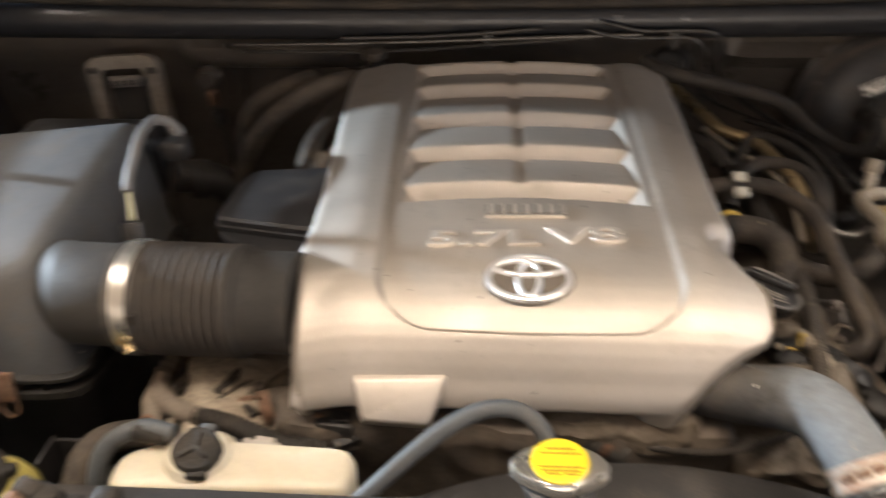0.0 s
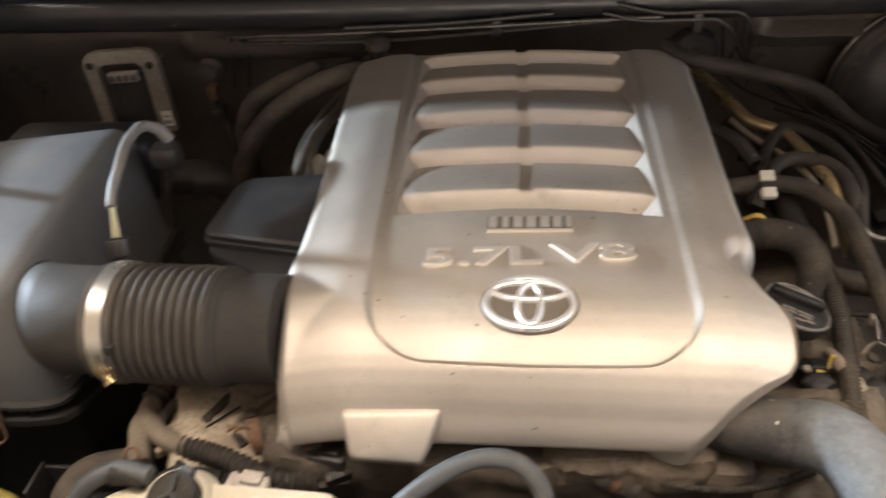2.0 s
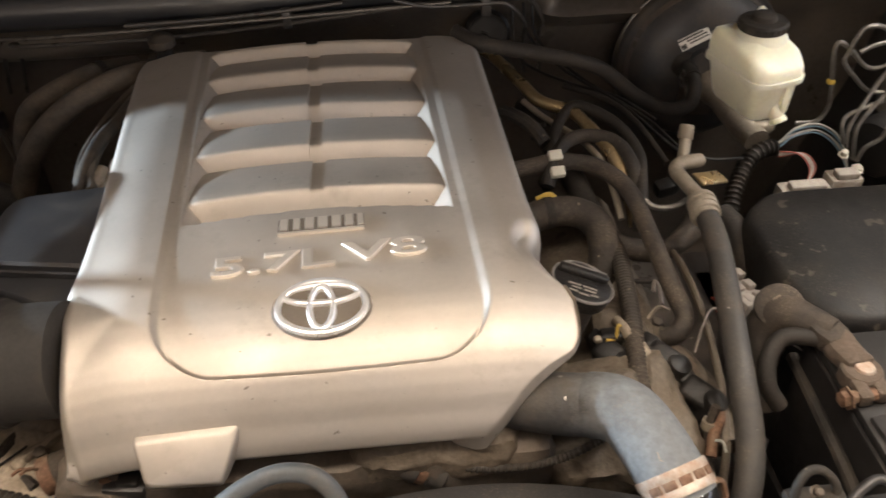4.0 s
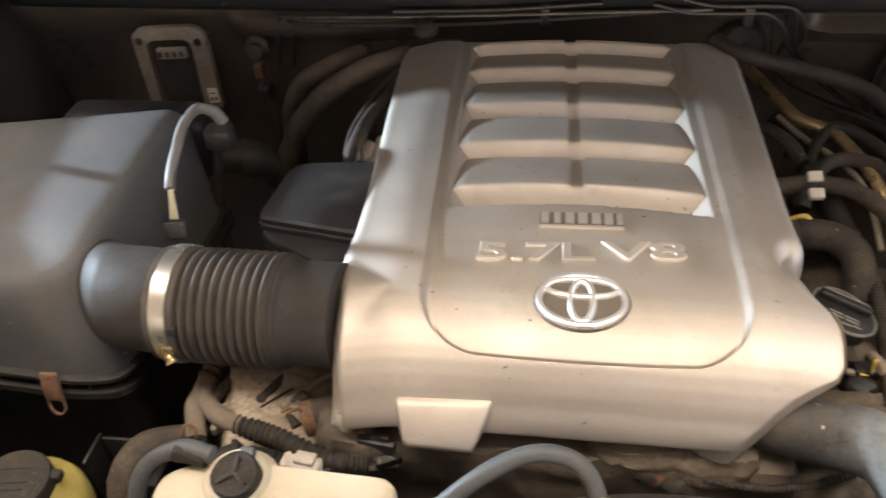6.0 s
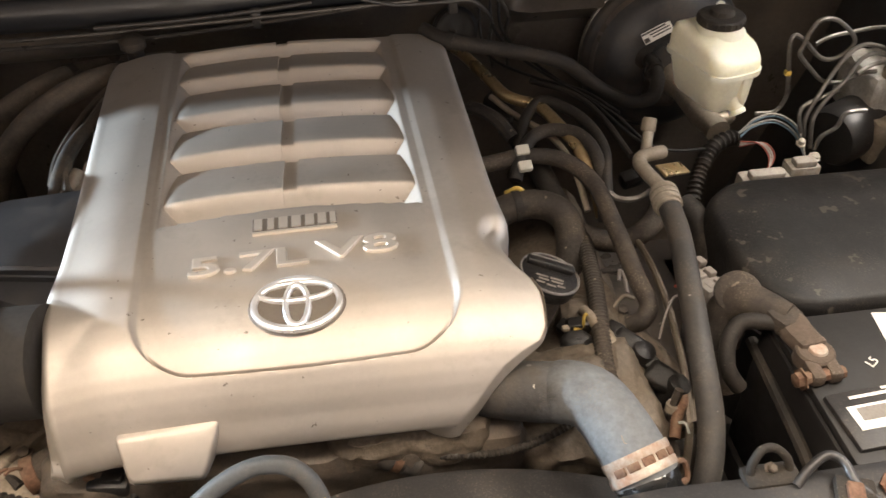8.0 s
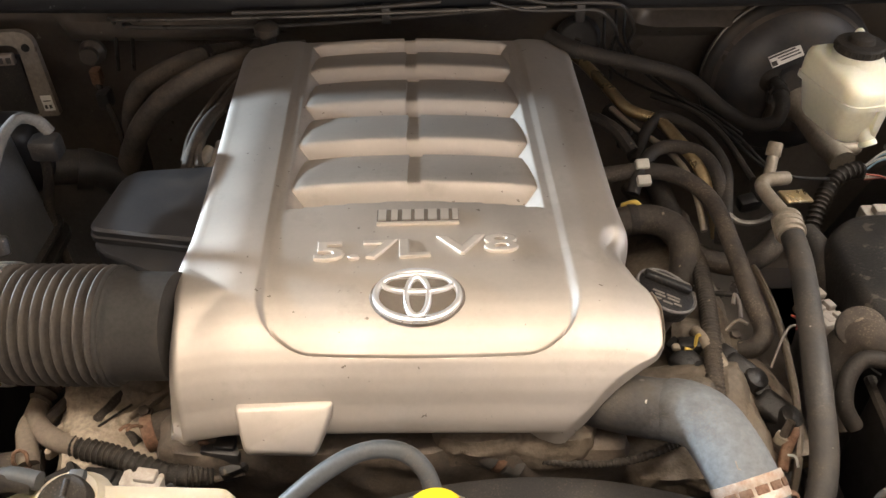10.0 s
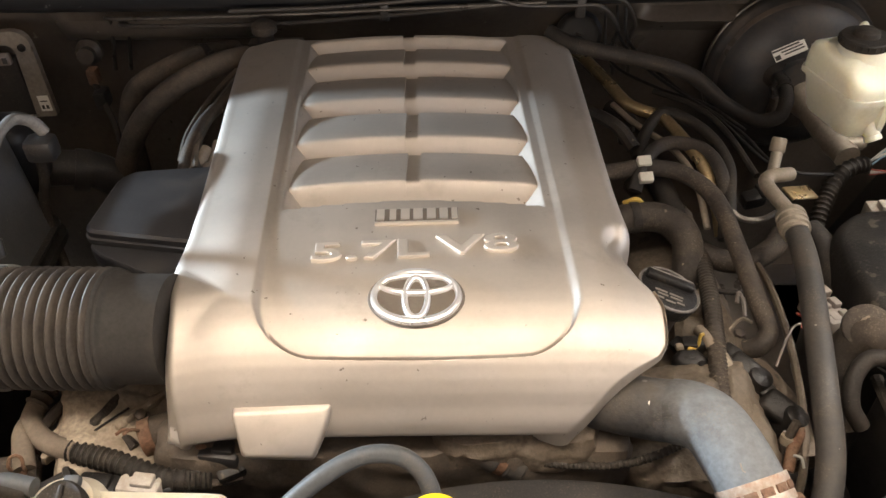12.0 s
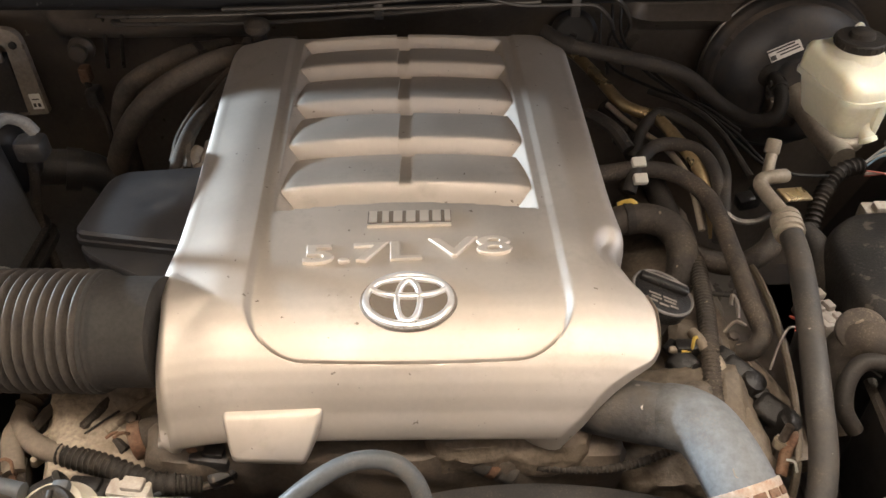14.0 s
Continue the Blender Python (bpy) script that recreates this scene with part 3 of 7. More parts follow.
def panel_depth(x, y):
    """How far the middle panel and the louvre bay lie below the crown."""
    u = abs(x - centre_x(y))
    low_edge = 0.5765 + 0.002 * (u / 0.1) ** 2
    inside = 0.1475 - u
    dy = y - low_edge
    r = 0.052
    if u > 0.1475 - r and dy < r:
        inside = r - math.hypot(u - (0.1475 - r), r - dy)
    else:
        inside = min(inside, dy)
    wide = 0.0026 + 0.0045 * ease((dy - 0.012) / 0.04)
    d = (0.0062 - 0.0036 * ease((y - 0.59) / 0.16)) * clamp01((inside + 0.5 * wide) / wide)
    d += 0.009 * max(0.0, 1 - abs(inside + 0.0004) / 0.0024) * ease((0.036 - dy) / 0.03)  # parting line at the lower edge
    bay_in = min(1.15 * (0.1355 - 0.008 * (y - 0.76) - u), (y - (0.768 - 0.012 * (u / 0.14) ** 2)) / 0.16, (1.118 - y))
    d += 0.022 * clamp01(bay_in / 0.026)
    return d


def crown(x, y, z):
    """Height of the cover's skin."""
    u = x - centre_x(y)
    z += 0.003 * (1 - (u / 0.22) ** 2) - 0.011 * ease((abs(u) - 0.168) / 0.07)
    cone = clamp01((-0.150 - x) / 0.06)  # half cone over the intake mouth, creased at its back edge
    if cone > 0:
        q = (y - 0.640) / (0.048 * cone)
        z += 0.007 * cone * (max(0.0, 1 - q * q) ** 0.7 if q > 0 else ease(1 + q * 0.5))
    knob = math.hypot((x - 0.232) / 0.022, (y - 0.70) / 0.03)
    z -= 0.010 * ease(1.2 - knob)
    return z - panel_depth(x, y)


rows = []
ys = [r for r in ROW[:4]]
for a, b in zip(ROW[3:], ROW[4:]):
    n = max(1, int(round(math.hypot(a[0] - b[0], a[1] - b[1]) / (0.0008 if b[0] < 0.64 and b[0] > 0.55 else 0.0025))))
    for k in range(1, n + 1):
        ys.append(tuple(p + (q - p) * k / n for p, q in zip(a, b)))
for _ in range(14):  # even out the kinks between the rows
    ys = ys[:5] + [tuple((a[i] + 2 * b[i] + c[i]) / 4 for i in range(4)) for a, b, c in zip(ys[4:], ys[5:], ys[6:])] + ys[-1:]
ys += [(0.5422, 0.9235, -0.1955, 0.160), (0.5435, 0.922, -0.192, 0.154), (0.549, 0.9225, -0.189, 0.140), (0.565, 0.924, -0.186, 0.12)]
bm = bmesh.new()
NX = 320
for idx, (y, z, xl, xr) in enumerate(ys):
    low_z = min(max(z - 0.055, 0.926), z - 0.003)
    flare = 0.009 * ease((0.675 - y) / 0.05)  # the left flank leans out at the front
    rad = 0.017 - 0.009 * ease((0.675 - y) / 0.05)
    sharp = ease((0.662 - y) / 0.022)  # the flared front corner ends in a plain cut edge
    rad_r = 0.016 - 0.013 * sharp
    low_r = z - 0.055 + 0.047 * sharp
    xt = xl + flare
    sect = [(xl - 0.001, low_z - 0.003), (xl + 0.3 * flare, (low_z + z - rad) / 2)]
    for ang in (8, 25, 42, 60, 78):
        a = radians(ang)
        sect.append((xt + rad * (1 - math.cos(a)), crown(xt + rad, y, z) - rad * (1 - math.sin(a))))
    for k in range(NX + 1):
        x = xt + rad + (xr - xt - rad - rad_r) * k / NX
        sect.append((x, crown(x, y, z)))
    for ang in (78, 60, 42, 25, 8):
        a = radians(ang)
        sect.append((xr - rad_r * (1 - math.cos(a)), crown(xr - rad_r, y, z) - rad_r * (1 - math.sin(a))))
    sect += [(xr + 0.001, (low_r + z - 0.011) / 2 - 0.005 * sharp), (xr + 0.001, low_r - 0.011 + 0.011 * sharp)]
    rows.append([bm.verts.new((x, y, zc)) for x, zc in sect])
for a, b in zip(rows, rows[1:]):
    for k in range(len(a) - 1):
        bm.faces.new((a[k], a[k + 1], b[k + 1], b[k]))
part("shell", bm, SILVER, cover, angle=60)
part("skirt", tube([(-0.17, 0.562, 0.921), (-0.1, 0.56, 0.918), (0.0, 0.56, 0.918), (0.11, 0.562, 0.920)], 0.004, seg=8), BLACK_PLASTIC, cover, "dark lower rim")

# Louvre slats, a left and a right one in each row, and between them a rib with the same steps, set lower.
LOUVRES = ((1.108, 0.003), (1.040, 0.002), (0.956, 0.001), (0.872, 0.0), (0.789, -0.001))


def louvre_profile(yc, dz, s, sink=0.0):
    """Section of a louvre at the share s of its way out from the middle: a low-lying top and a slanting front face."""
    top_z = 1.0245 + 0.02 * (yc - 0.79) + dz + 0.004 * (1 - s * s) - 0.004 * ease((s - 0.9) / 0.1) - sink
    y = yc + 0.006 * (1 - s * s)
    span = 0.068 if yc < 1.0 else 0.056 if yc < 1.1 else 0.012
    return top_z, [(y + span, top_z - 0.009), (y + span * 0.75, top_z - 0.0054), (y + span * 0.5, top_z - 0.0027), (y + span * 0.25, top_z - 0.0008), (y + 0.006, top_z),
                   (y + 0.003, top_z - 0.0006), (y + 0.001, top_z - 0.0022), (y - 0.0055, top_z - 0.0105), (y - 0.0125, top_z - 0.0195), (y + 0.02, top_z - 0.022)]


for yc, dz in LOUVRES:
    for side in (-1, 1):
        loops = []
        for i in range(17):
            s = i / 16
            half = 0.1365 - 0.008 * (yc - 0.79)
            x = centre_x(yc) + side * (0.0075 + (half - 0.0075) * s)
            end = ease((s - 0.9) / 0.1)
            top_z, pr = louvre_profile(yc, dz, s)
            loops.append([(x - side * 0.017 * (clamp01((top_z - pz) / 0.022) if k > 4 else 0) * end, py, pz) for k, (py, pz) in enumerate(pr)])
        part("louvre_slat", loft(loops), SILVER, cover, angle=32)
    loops = [[(centre_x(yc) + dx, py, pz) for py, pz in louvre_profile(yc, dz, 0.0, 0.003)[1]] for dx in (-0.0085, 0.0085)]
    part("centre_rib", loft(loops), SILVER, cover, angle=32)

# Tab on the front of the cover: a flat-topped wedge with a slanting right flank.
bm = bmesh.new()
for q in ((-0.138, 0.580, 0.956), (-0.046, 0.580, 0.959), (-0.1365, 0.546, 0.956), (-0.048, 0.548, 0.959), (-0.1265, 0.5185, 0.931), (-0.0635, 0.5185, 0.9275),
          (-0.049, 0.546, 0.944), (-0.1375, 0.548, 0.93), (-0.1275, 0.526, 0.917), (-0.065, 0.526, 0.9135), (-0.138, 0.562, 0.915), (-0.055, 0.562, 0.915)):
    bm.verts.new(q)
bmesh.ops.convex_hull(bm, input=bm.verts[:])
bmesh.ops.dissolve_limit(bm, angle_limit=radians(3), verts=bm.verts[:], edges=bm.edges[:])
bmesh.ops.bevel(bm, geom=bm.edges[:], offset=0.003, segments=3, profile=0.5, affect="EDGES")
part("front_tab", bm, SILVER, cover, angle=35)


def skin(x, y):
    return crown(x, y, lerp_table([(r[0], r[1]) for r in ROW[4:]], y)[0])


# Darker than the shell, so that rings and blocks stand out.
RECESS = mat("dark_badge_recess", (0.15, 0.13, 0.11), 0.7, 0.2, 0.1, 50, 0.03, dust=0.4)
# Emblem of three chrome rings, and the raised letters.
pm = frame_axes((0.0285, 0.6325, skin(0.0285, 0.6325) + 0.0005), (1, 0.0, 0.0), (0, -0.16, 1))


def ring(rx, ry, w, h, cx=0, cy=0, n=48, flat=1.0):
    bm = bmesh.new()
    prof = [(-w, 0), (-w * 0.8, h * 0.75), (-w * 0.35, h), (w * 0.35, h), (w * 0.8, h * 0.75), (w, 0)]
    rings = []
    for k in range(n):
        a = 2 * math.pi * k / n
        c, s = math.cos(a), math.sin(a)
        wide = 1.0 + 0.25 * abs(s) * flat
        rings.append([bm.verts.new(pm @ Vector((cx + (rx + d * wide) * c, cy + (ry + d * wide) * s, hh))) for d, hh in prof])
    for k in range(n):
        a, b = rings[k], rings[(k + 1) % n]
        for i in range(len(prof) - 1):
            bm.faces.new((a[i], a[i + 1], b[i + 1], b[i]))
        bm.faces.new((a[-1], a[0], b[0], b[-1]))
    return bm


emblem = part("emblem", ring(0.0392, 0.0282, 0.0033, 0.0045), CHROME, cover, "chrome oval ring emblem")
part("inner_ring", ring(0.0105, 0.0228, 0.003, 0.005, cy=-0.0022), CHROME, emblem)
part("inner_ring", ring(0.0335, 0.0102, 0.0028, 0.0046, cy=0.0135), CHROME, emblem)
part("emblem_bed", lathe([(0.045, 0.0), (0.0445, 0.001), (0.043, 0.0016)], pm @ pose(0, 0, -0.0008), 48, squash=0.735), RECESS, emblem, "dark recess behind the rings")
for text, x, y, wide in (("5.7L", -0.0185, 0.6905, 1.95), ("V8", 0.0885, 0.6975, 2.05)):
    tm = frame_axes((x, y, skin(x, y) + 0.0006), (1, 0.05, 0.0), (0, -0.03, 1))
    part("lettering", writing(text, 0.0345, 0.0018, tm, squeeze=wide, bold=0.0, bevel=0.0009), LETTER, cover, "raised silver lettering", angle=30)
bmat = frame_axes((0.0245, 0.7415, skin(0.0245, 0.7415) + 0.0008), (1, 0.02, 0.0), (0, -0.03, 1))
badge = part("badge_plate", bars([(0.002, -0.0118, 0.084, 0.0026)], bmat, 0.005), LETTER, cover, "raised bar under the badge blocks")
part("badge_bed", bars([(0.002, 0.001, 0.084, 0.019)], bmat, 0.0016), RECESS, badge, "dark recess behind the blocks")
for bx, bw in ((-0.0345, 0.008), (-0.022, 0.0065), (-0.0095, 0.009), (0.0035, 0.0095), (0.017, 0.009), (0.0295, 0.0085), (0.0405, 0.006)):
    part("badge_block", bars([(bx, 0.001, bw, 0.0165)], bmat, 0.0045), LETTER, badge)


def lump(centre, size, bevel=0.01, cuts=5, amp=0.006, freq=22, m=None, taper=0.0):
    """A rough casting: a rounded block, cut finely and made uneven."""
    bm = rbox((0, 0, 0), size, bevel, taper=taper)
    bmesh.ops.triangulate(bm, faces=[f for f in bm.faces if len(f.verts) > 4])
    for _ in range(6):
        long = [e for e in bm.edges if e.calc_length() > max(0.004, max(size) / 45)]
        if not long or len(bm.verts) > 9000:
            break
        bmesh.ops.subdivide_edges(bm, edges=long, cuts=1, use_grid_fill=True)
    bmesh.ops.triangulate(bm, faces=[f for f in bm.faces if len(f.verts) > 4])
    for v in bm.verts:
        q = v.co + Vector(centre)
        d = Vector((0, 0, 0))
        for f, k in ((freq, 1.0), (freq * 2.3, 0.5), (freq * 6, 0.22)):
            d += k * Vector((noise.noise(q * f), noise.noise(q * f + Vector((9, 0, 0))), noise.noise(q * f + Vector((0, 9, 0)))))
        v.co += d * amp
    bm.transform(Matrix.Translation(centre) @ (m or Matrix()))
    return bm


def hex_bolt(at, axis, r=0.006, h=0.005):
    return lathe([(r * 1.5, 0), (r * 1.5, 0.0015), (r, 0.0016), (r, h), (r * 0.7, h + 0.001)], along(at, axis), 6)


def spring_clip(at, axis, r, material=None):
    """Spring band with two squeezed ears round a hose."""
    bm = lathe([(r, -0.005), (r + 0.0015, -0.005), (r + 0.0015, 0.005), (r, 0.005)], along(at, axis), 18)
    m = along(at, axis)
    for k in (-1, 1):
        own = rbox((0, 0, 0), (0.004, 0.009, 0.01), 0.001, m=m @ pose(r + 0.005, k * 0.006, 0, 0, 0, k * 20))
        own.transform(Matrix())
        me = bpy.data.meshes.new("t")
        own.to_mesh(me)
        own.free()
        bm.from_mesh(me)
        bpy.data.meshes.remove(me)
    return bm


# ---- air filter box ----
RES_BLACK = mat("resonator_plastic", (0.02, 0.02, 0.022), 0.5, 0, 0.15, 50, 0.1, dust=0.2, dust_col=(0.06, 0.053, 0.045))
END_RUBBER = mat("smooth_hose_rubber", (0.032, 0.03, 0.028), 0.62, 0, 0.2, 40, 0.1, dust=0.4, dust_col=(0.055, 0.047, 0.039), spec=0.15)
RIM_BLACK = mat("scuffed_black_rim", (0.018, 0.017, 0.016), 0.5, 0, 0.25, 60, 0.1, spec=0.25, dust=0.3, dust_col=(0.045, 0.037, 0.03), spots=0.1, spot_col=(0.2, 0.165, 0.13), grit=0.35)
airbox = thing("air_filter_box", (-0.6, 0.75, 0.6), "large black plastic air filter box beside the engine", "air filter box")


def lid_z(x, y):
    z = 1.047 - 0.022 * clamp01((0.90 - y) / 0.28) - 0.004 * ease((y - 0.86) / 0.06)
    z -= 0.014 * ease((0.70 - y) / 0.085)
    return z - 0.019 * clamp01((-0.49 - x) / 0.26) - 0.003 * ease((-0.70 - x) / 0.05)


base_poly = [(-0.765, 0.615), (-0.50, 0.598), (-0.452, 0.605), (-0.444, 0.66), (-0.444, 0.915), (-0.755, 0.93)]
top_poly = [(-0.752, 0.612), (-0.52, 0.618), (-0.482, 0.632), (-0.472, 0.67), (-0.463, 0.918), (-0.748, 0.898)]
pb, pt = rounded(base_poly, 0.03, 5), rounded(top_poly, [0.03, 0.02, 0.03, 0.03, 0.018, 0.03], 5)
cxy = Vector((-0.60, 0.76))


def inset(poly, d):
    out = []
    for p in poly:
        v = cxy - Vector(p)
        out.append(tuple(Vector(p) + v.normalized() * min(d, v.length * 0.95)))
    return out


loops = [[(x, y, 0.894) for x, y in pb], [(x, y, 0.912) for x, y in inset(pb, 0.004)]]
for k in (0.35, 0.7):
    loops.append([(a[0] + (b[0] - a[0]) * k, a[1] + (b[1] - a[1]) * k, 0.912 + (lid_z(*b) - 0.02 - 0.912) * k) for a, b in zip(inset(pb, 0.004), pt)])
loops.append([(x, y, lid_z(x, y) - 0.018) for x, y in pt])
loops.append([(x, y, lid_z(x, y) - 0.007) for x, y in inset(pt, 0.004)])
loops.append([(x, y, lid_z(x, y) - 0.0015) for x, y in inset(pt, 0.011)])
for k in (0.88, 0.8, 0.7, 0.6, 0.5, 0.4, 0.3, 0.2, 0.1, 0.03):
    ring = [tuple(cxy + (Vector(p) - cxy) * k) for p in pt]
    loops.append([(x, y, lid_z(x, y)) for x, y in ring])
lid = part("lid", loft(loops), AIRBOX, airbox, angle=50)
part("rim", loft([[(x, y, z) for x, y in inset(pb, d)] for z, d in ((0.896, -0.001), (0.895, -0.009), (0.891, -0.010), (0.890, -0.001))]), RIM_BLACK, airbox)
part("rim", loft([[(x, y, z) for x, y in inset(pb, d)] for z, d in ((0.880, 0.0), (0.879, -0.013), (0.871, -0.014), (0.870, 0.0))]), RIM_BLACK, airbox)
part("lower_box", loft([[(x, y, 0.889) for x, y in inset(pb, 0.002)], [(x, y, 0.78) for x, y in inset(pb, 0.012)], [(x, y, 0.6) for x, y in inset(pb, 0.04)]]), RES_BLACK, airbox)
for k in range(11):
    x = -0.74 + k * 0.0255
    part("rim_rib", rbox((x, 0.598 + 0.012 * (-(x + 0.5) / 0.26) + 0.002, 0.8855), (0.003, 0.014, 0.012), 0.001), RIM_BLACK, airbox)
latch = part("latch", rbox((-0.526, 0.587, 0.889), (0.02, 0.006, 0.036), 0.002, pose(0, 0, 0, -12, 0, 0)), RUST, airbox, "rusty steel latch")
part("latch_wire", tube([(-0.534, 0.585, 0.876), (-0.535, 0.581, 0.861), (-0.526, 0.579, 0.852), (-0.517, 0.581, 0.861), (-0.519, 0.585, 0.876)], 0.0014, seg=6), RUST, latch)
# Back part of the box and its sensor snout.
part("back_housing", rbox((-0.56, 0.955, 0.965), (0.2, 0.07, 0.1), 0.02, seg=3), ROD, airbox)
# Outlet neck.
loops = []
for x, y, z, r in ((-0.520, 0.712, 0.946, 0.045), (-0.500, 0.692, 0.954, 0.048), (-0.480, 0.673, 0.964, 0.0505), (-0.463, 0.656, 0.972, 0.0525), (-0.448, 0.645, 0.977, 0.0535), (-0.440, 0.640, 0.979, 0.0538), (-0.375, 0.6355, 0.979, 0.054)):
    loops.append([(x, y + r * math.cos(2 * math.pi * k / 40), z + r * math.sin(2 * math.pi * k / 40)) for k in range(40)])
part("outlet_neck", loft(loops), END_RUBBER, airbox, angle=60)

# ---- intake hose ----
BELLOWS = mat("weathered_bellows_rubber", (0.044, 0.039, 0.035), 0.6, 0, 0.25, 40, 0.2, dust=0.5, dust_col=(0.085, 0.072, 0.058), dust_scale=22, spec=0.35, grit=0.2)
hose = thing("intake_hose", (-0.33, 0.635, 0.98), "black ribbed rubber intake hose between filter box and engine", "intake hose")
ax = Vector((1, -0.03, 0.0)).normalized()
hm2 = frame_axes((-0.408, 0.636, 0.979), (0, 0, 1), ax)
prof = [(0.0545, 0.024), (0.0585, 0.024), (0.0585, 0.0535), (0.0565, 0.055)]
for k in range(9):
    h = 0.0565 + k * 0.0099
    prof += [(0.0482, h), (0.0478, h + 0.0012), (0.0545, h + 0.0026), (0.0582, h + 0.0039), (0.0592, h + 0.0054), (0.0582, h + 0.0069), (0.0545, h + 0.0084)]
prof += [(0.054, 0.146), (0.054, 0.1465)]
part("bellows", lathe(prof, hm2, 48), BELLOWS, hose, angle=60)
part("end_tube", lathe([(0.0565, 0.1457), (0.0585, 0.1465), (0.0588, 0.1495), (0.0570, 0.151), (0.0575, 0.1525), (0.0570, 0.1545), (0.0542, 0.156), (0.0530, 0.1595), (0.0525, 0.17), (0.0525, 0.205)], hm2, 48), END_RUBBER, hose, "smooth black end of the hose", angle=60)
band = part("hose_clamp", lathe([(0.0587, 0.032), (0.0605, 0.032), (0.0607, 0.040), (0.0605, 0.048), (0.0587, 0.048)], hm2, 48), STEEL, hose, "bright steel band clamp")
part("clamp_screw", lathe([(0.003, -0.009), (0.005, -0.009), (0.005, -0.003), (0.004, -0.002), (0.004, 0.006), (0.006, 0.0065), (0.006, 0.010)], along((-0.366, 0.5755, 0.967), (0.45, -0.45, -0.6)), 12), BRASS, band, "brass-coloured clamp screw")
part("clamp_housing", rbox((-0.367, 0.5765, 0.972), (0.012, 0.007, 0.014), 0.002, pose(0, 0, 0, -10, 25, 0)), BRASS, band)
part("hose_tab", rbox((-0.356, 0.580, 0.995), (0.01, 0.006, 0.012), 0.002), RUBBER, hose)

# Airflow sensor lead: sleeve, bare wires and plug.
lead = thing("airflow_sensor_lead", (-0.41, 0.73, 1.0), "grey sleeved sensor lead with bare yellow wires and black plug", "sensor lead")
part("sleeve", tube([(-0.422, 0.760, 1.029), (-0.426, 0.774, 1.036), (-0.432, 0.81, 1.046), (-0.436, 0.852, 1.056), (-0.432, 0.884, 1.058), (-0.42, 0.897, 1.048), (-0.411, 0.90, 1.03)], lambda s: 0.0056 + 0.0008 * min(1, 2 * s), seg=12, wobble=0.3), SLEEVE, lead)
for k in range(4):
    o = (k - 1.5) * 0.0028
    part("wire", tube([(-0.428 + o * 0.4, 0.772, 1.034), (-0.419 + o * 0.6, 0.752, 1.024), (-0.413 + o, 0.734, 1.008)], 0.0011, seg=6, steps=5), (WIRE_WHITE, WIRE_GREEN, WIRE_GREEN, WIRE_WHITE)[k], lead)
part("plug", lathe([(0.010, -0.02), (0.0125, -0.018), (0.0125, -0.002), (0.011, 0.0), (0.009, 0.0)], along((-0.412, 0.731, 1.008), (-0.1, 0.4, 1)), 16, squash=0.7), BLACK_PLASTIC, lead)
part("bracket", rbox((-0.415, 0.89, 1.016), (0.034, 0.028, 0.028), 0.006), BLACK_PLASTIC, lead)
part("lower_conduit", tube([(-0.424, 0.897, 1.02), (-0.432, 0.9, 0.97), (-0.447, 0.9, 0.92), (-0.447, 0.892, 0.88), (-0.44, 0.88, 0.82)], 0.0065, seg=10), DUSTY_RUBBER, lead, "dusty conduit below the bracket")

# ---- resonator box behind the hose ----
res = thing("intake_resonator", (-0.25, 0.79, 0.95), "black plastic resonator box beside the engine cover", "resonator box")
rl = rounded([(-0.327, 0.757), (-0.203, 0.737), (-0.203, 0.862), (-0.311, 0.853)], [0.014, 0.003, 0.003, 0.022], 5)


def res_z(y):
    return 0.999 + 0.07 * (y - 0.75)


def ringed(poly, k, dz):
    c = Vector((-0.25, 0.80))
    return [(q.x, q.y, res_z(q.y) + dz) for q in (c + (Vector(p) - c) * k for p in poly)]


part("lid", loft([ringed(rl, 1.05, -0.017), ringed(rl, 1.05, -0.011), ringed(rl, 1.025, -0.009), ringed(rl, 1.02, -0.003), ringed(rl, 0.97, 0.0), ringed(rl, 0.5, 0.002)]), RES_BLACK, res, angle=30)
rb = rounded([(-0.326, 0.752), (-0.312, 0.738), (-0.246, 0.702), (-0.203, 0.698), (-0.203, 0.862), (-0.311, 0.858)], [0.006, 0.008, 0.010, 0.003, 0.003, 0.02], 4)
part("body", loft([[(x, y, z) for x, y in shrink(rb, k)] for z, k in ((0.85, 0.86), (0.93, 0.93), (0.974, 0.985), (0.979, 0.975), (0.981, 0.94))]), RES_BLACK, res, angle=35)

# ---- behind, on the firewall side ----
ebr = thing("relay_bracket", (-0.62, 1.2, 0.95), "dusty pressed steel bracket frame on the firewall", "bracket")
fm = frame_axes((-0.622, 1.205, 0.945), (1, 0.03, 0.04), (0, -1, 0.05))
outer = rounded([(-0.062, -0.075), (0.062, -0.075), (0.062, 0.066), (-0.062, 0.066)], [0.004, 0.004, 0.028, 0.028], 6)
hole = rounded([(-0.044, -0.075), (0.03, -0.075), (0.036, 0.045), (-0.040, 0.045)], [0.002, 0.002, 0.016, 0.016], 6)
bm = bmesh.new()
lay = []
for poly, z in ((outer, -0.012), (outer, 0.0), (hole, 0.0), (hole, -0.012)):
    lay.append([bm.verts.new(fm @ Vector((x, y, z))) for x, y in poly])
n = len(outer)
for a, b in zip(lay, lay[1:] + lay[:1]):
    for k in range(n):
        bm.faces.new((a[k], a[(k + 1) % n], b[(k + 1) % n], b[k]))
part("frame", bm, BRACKET, ebr)
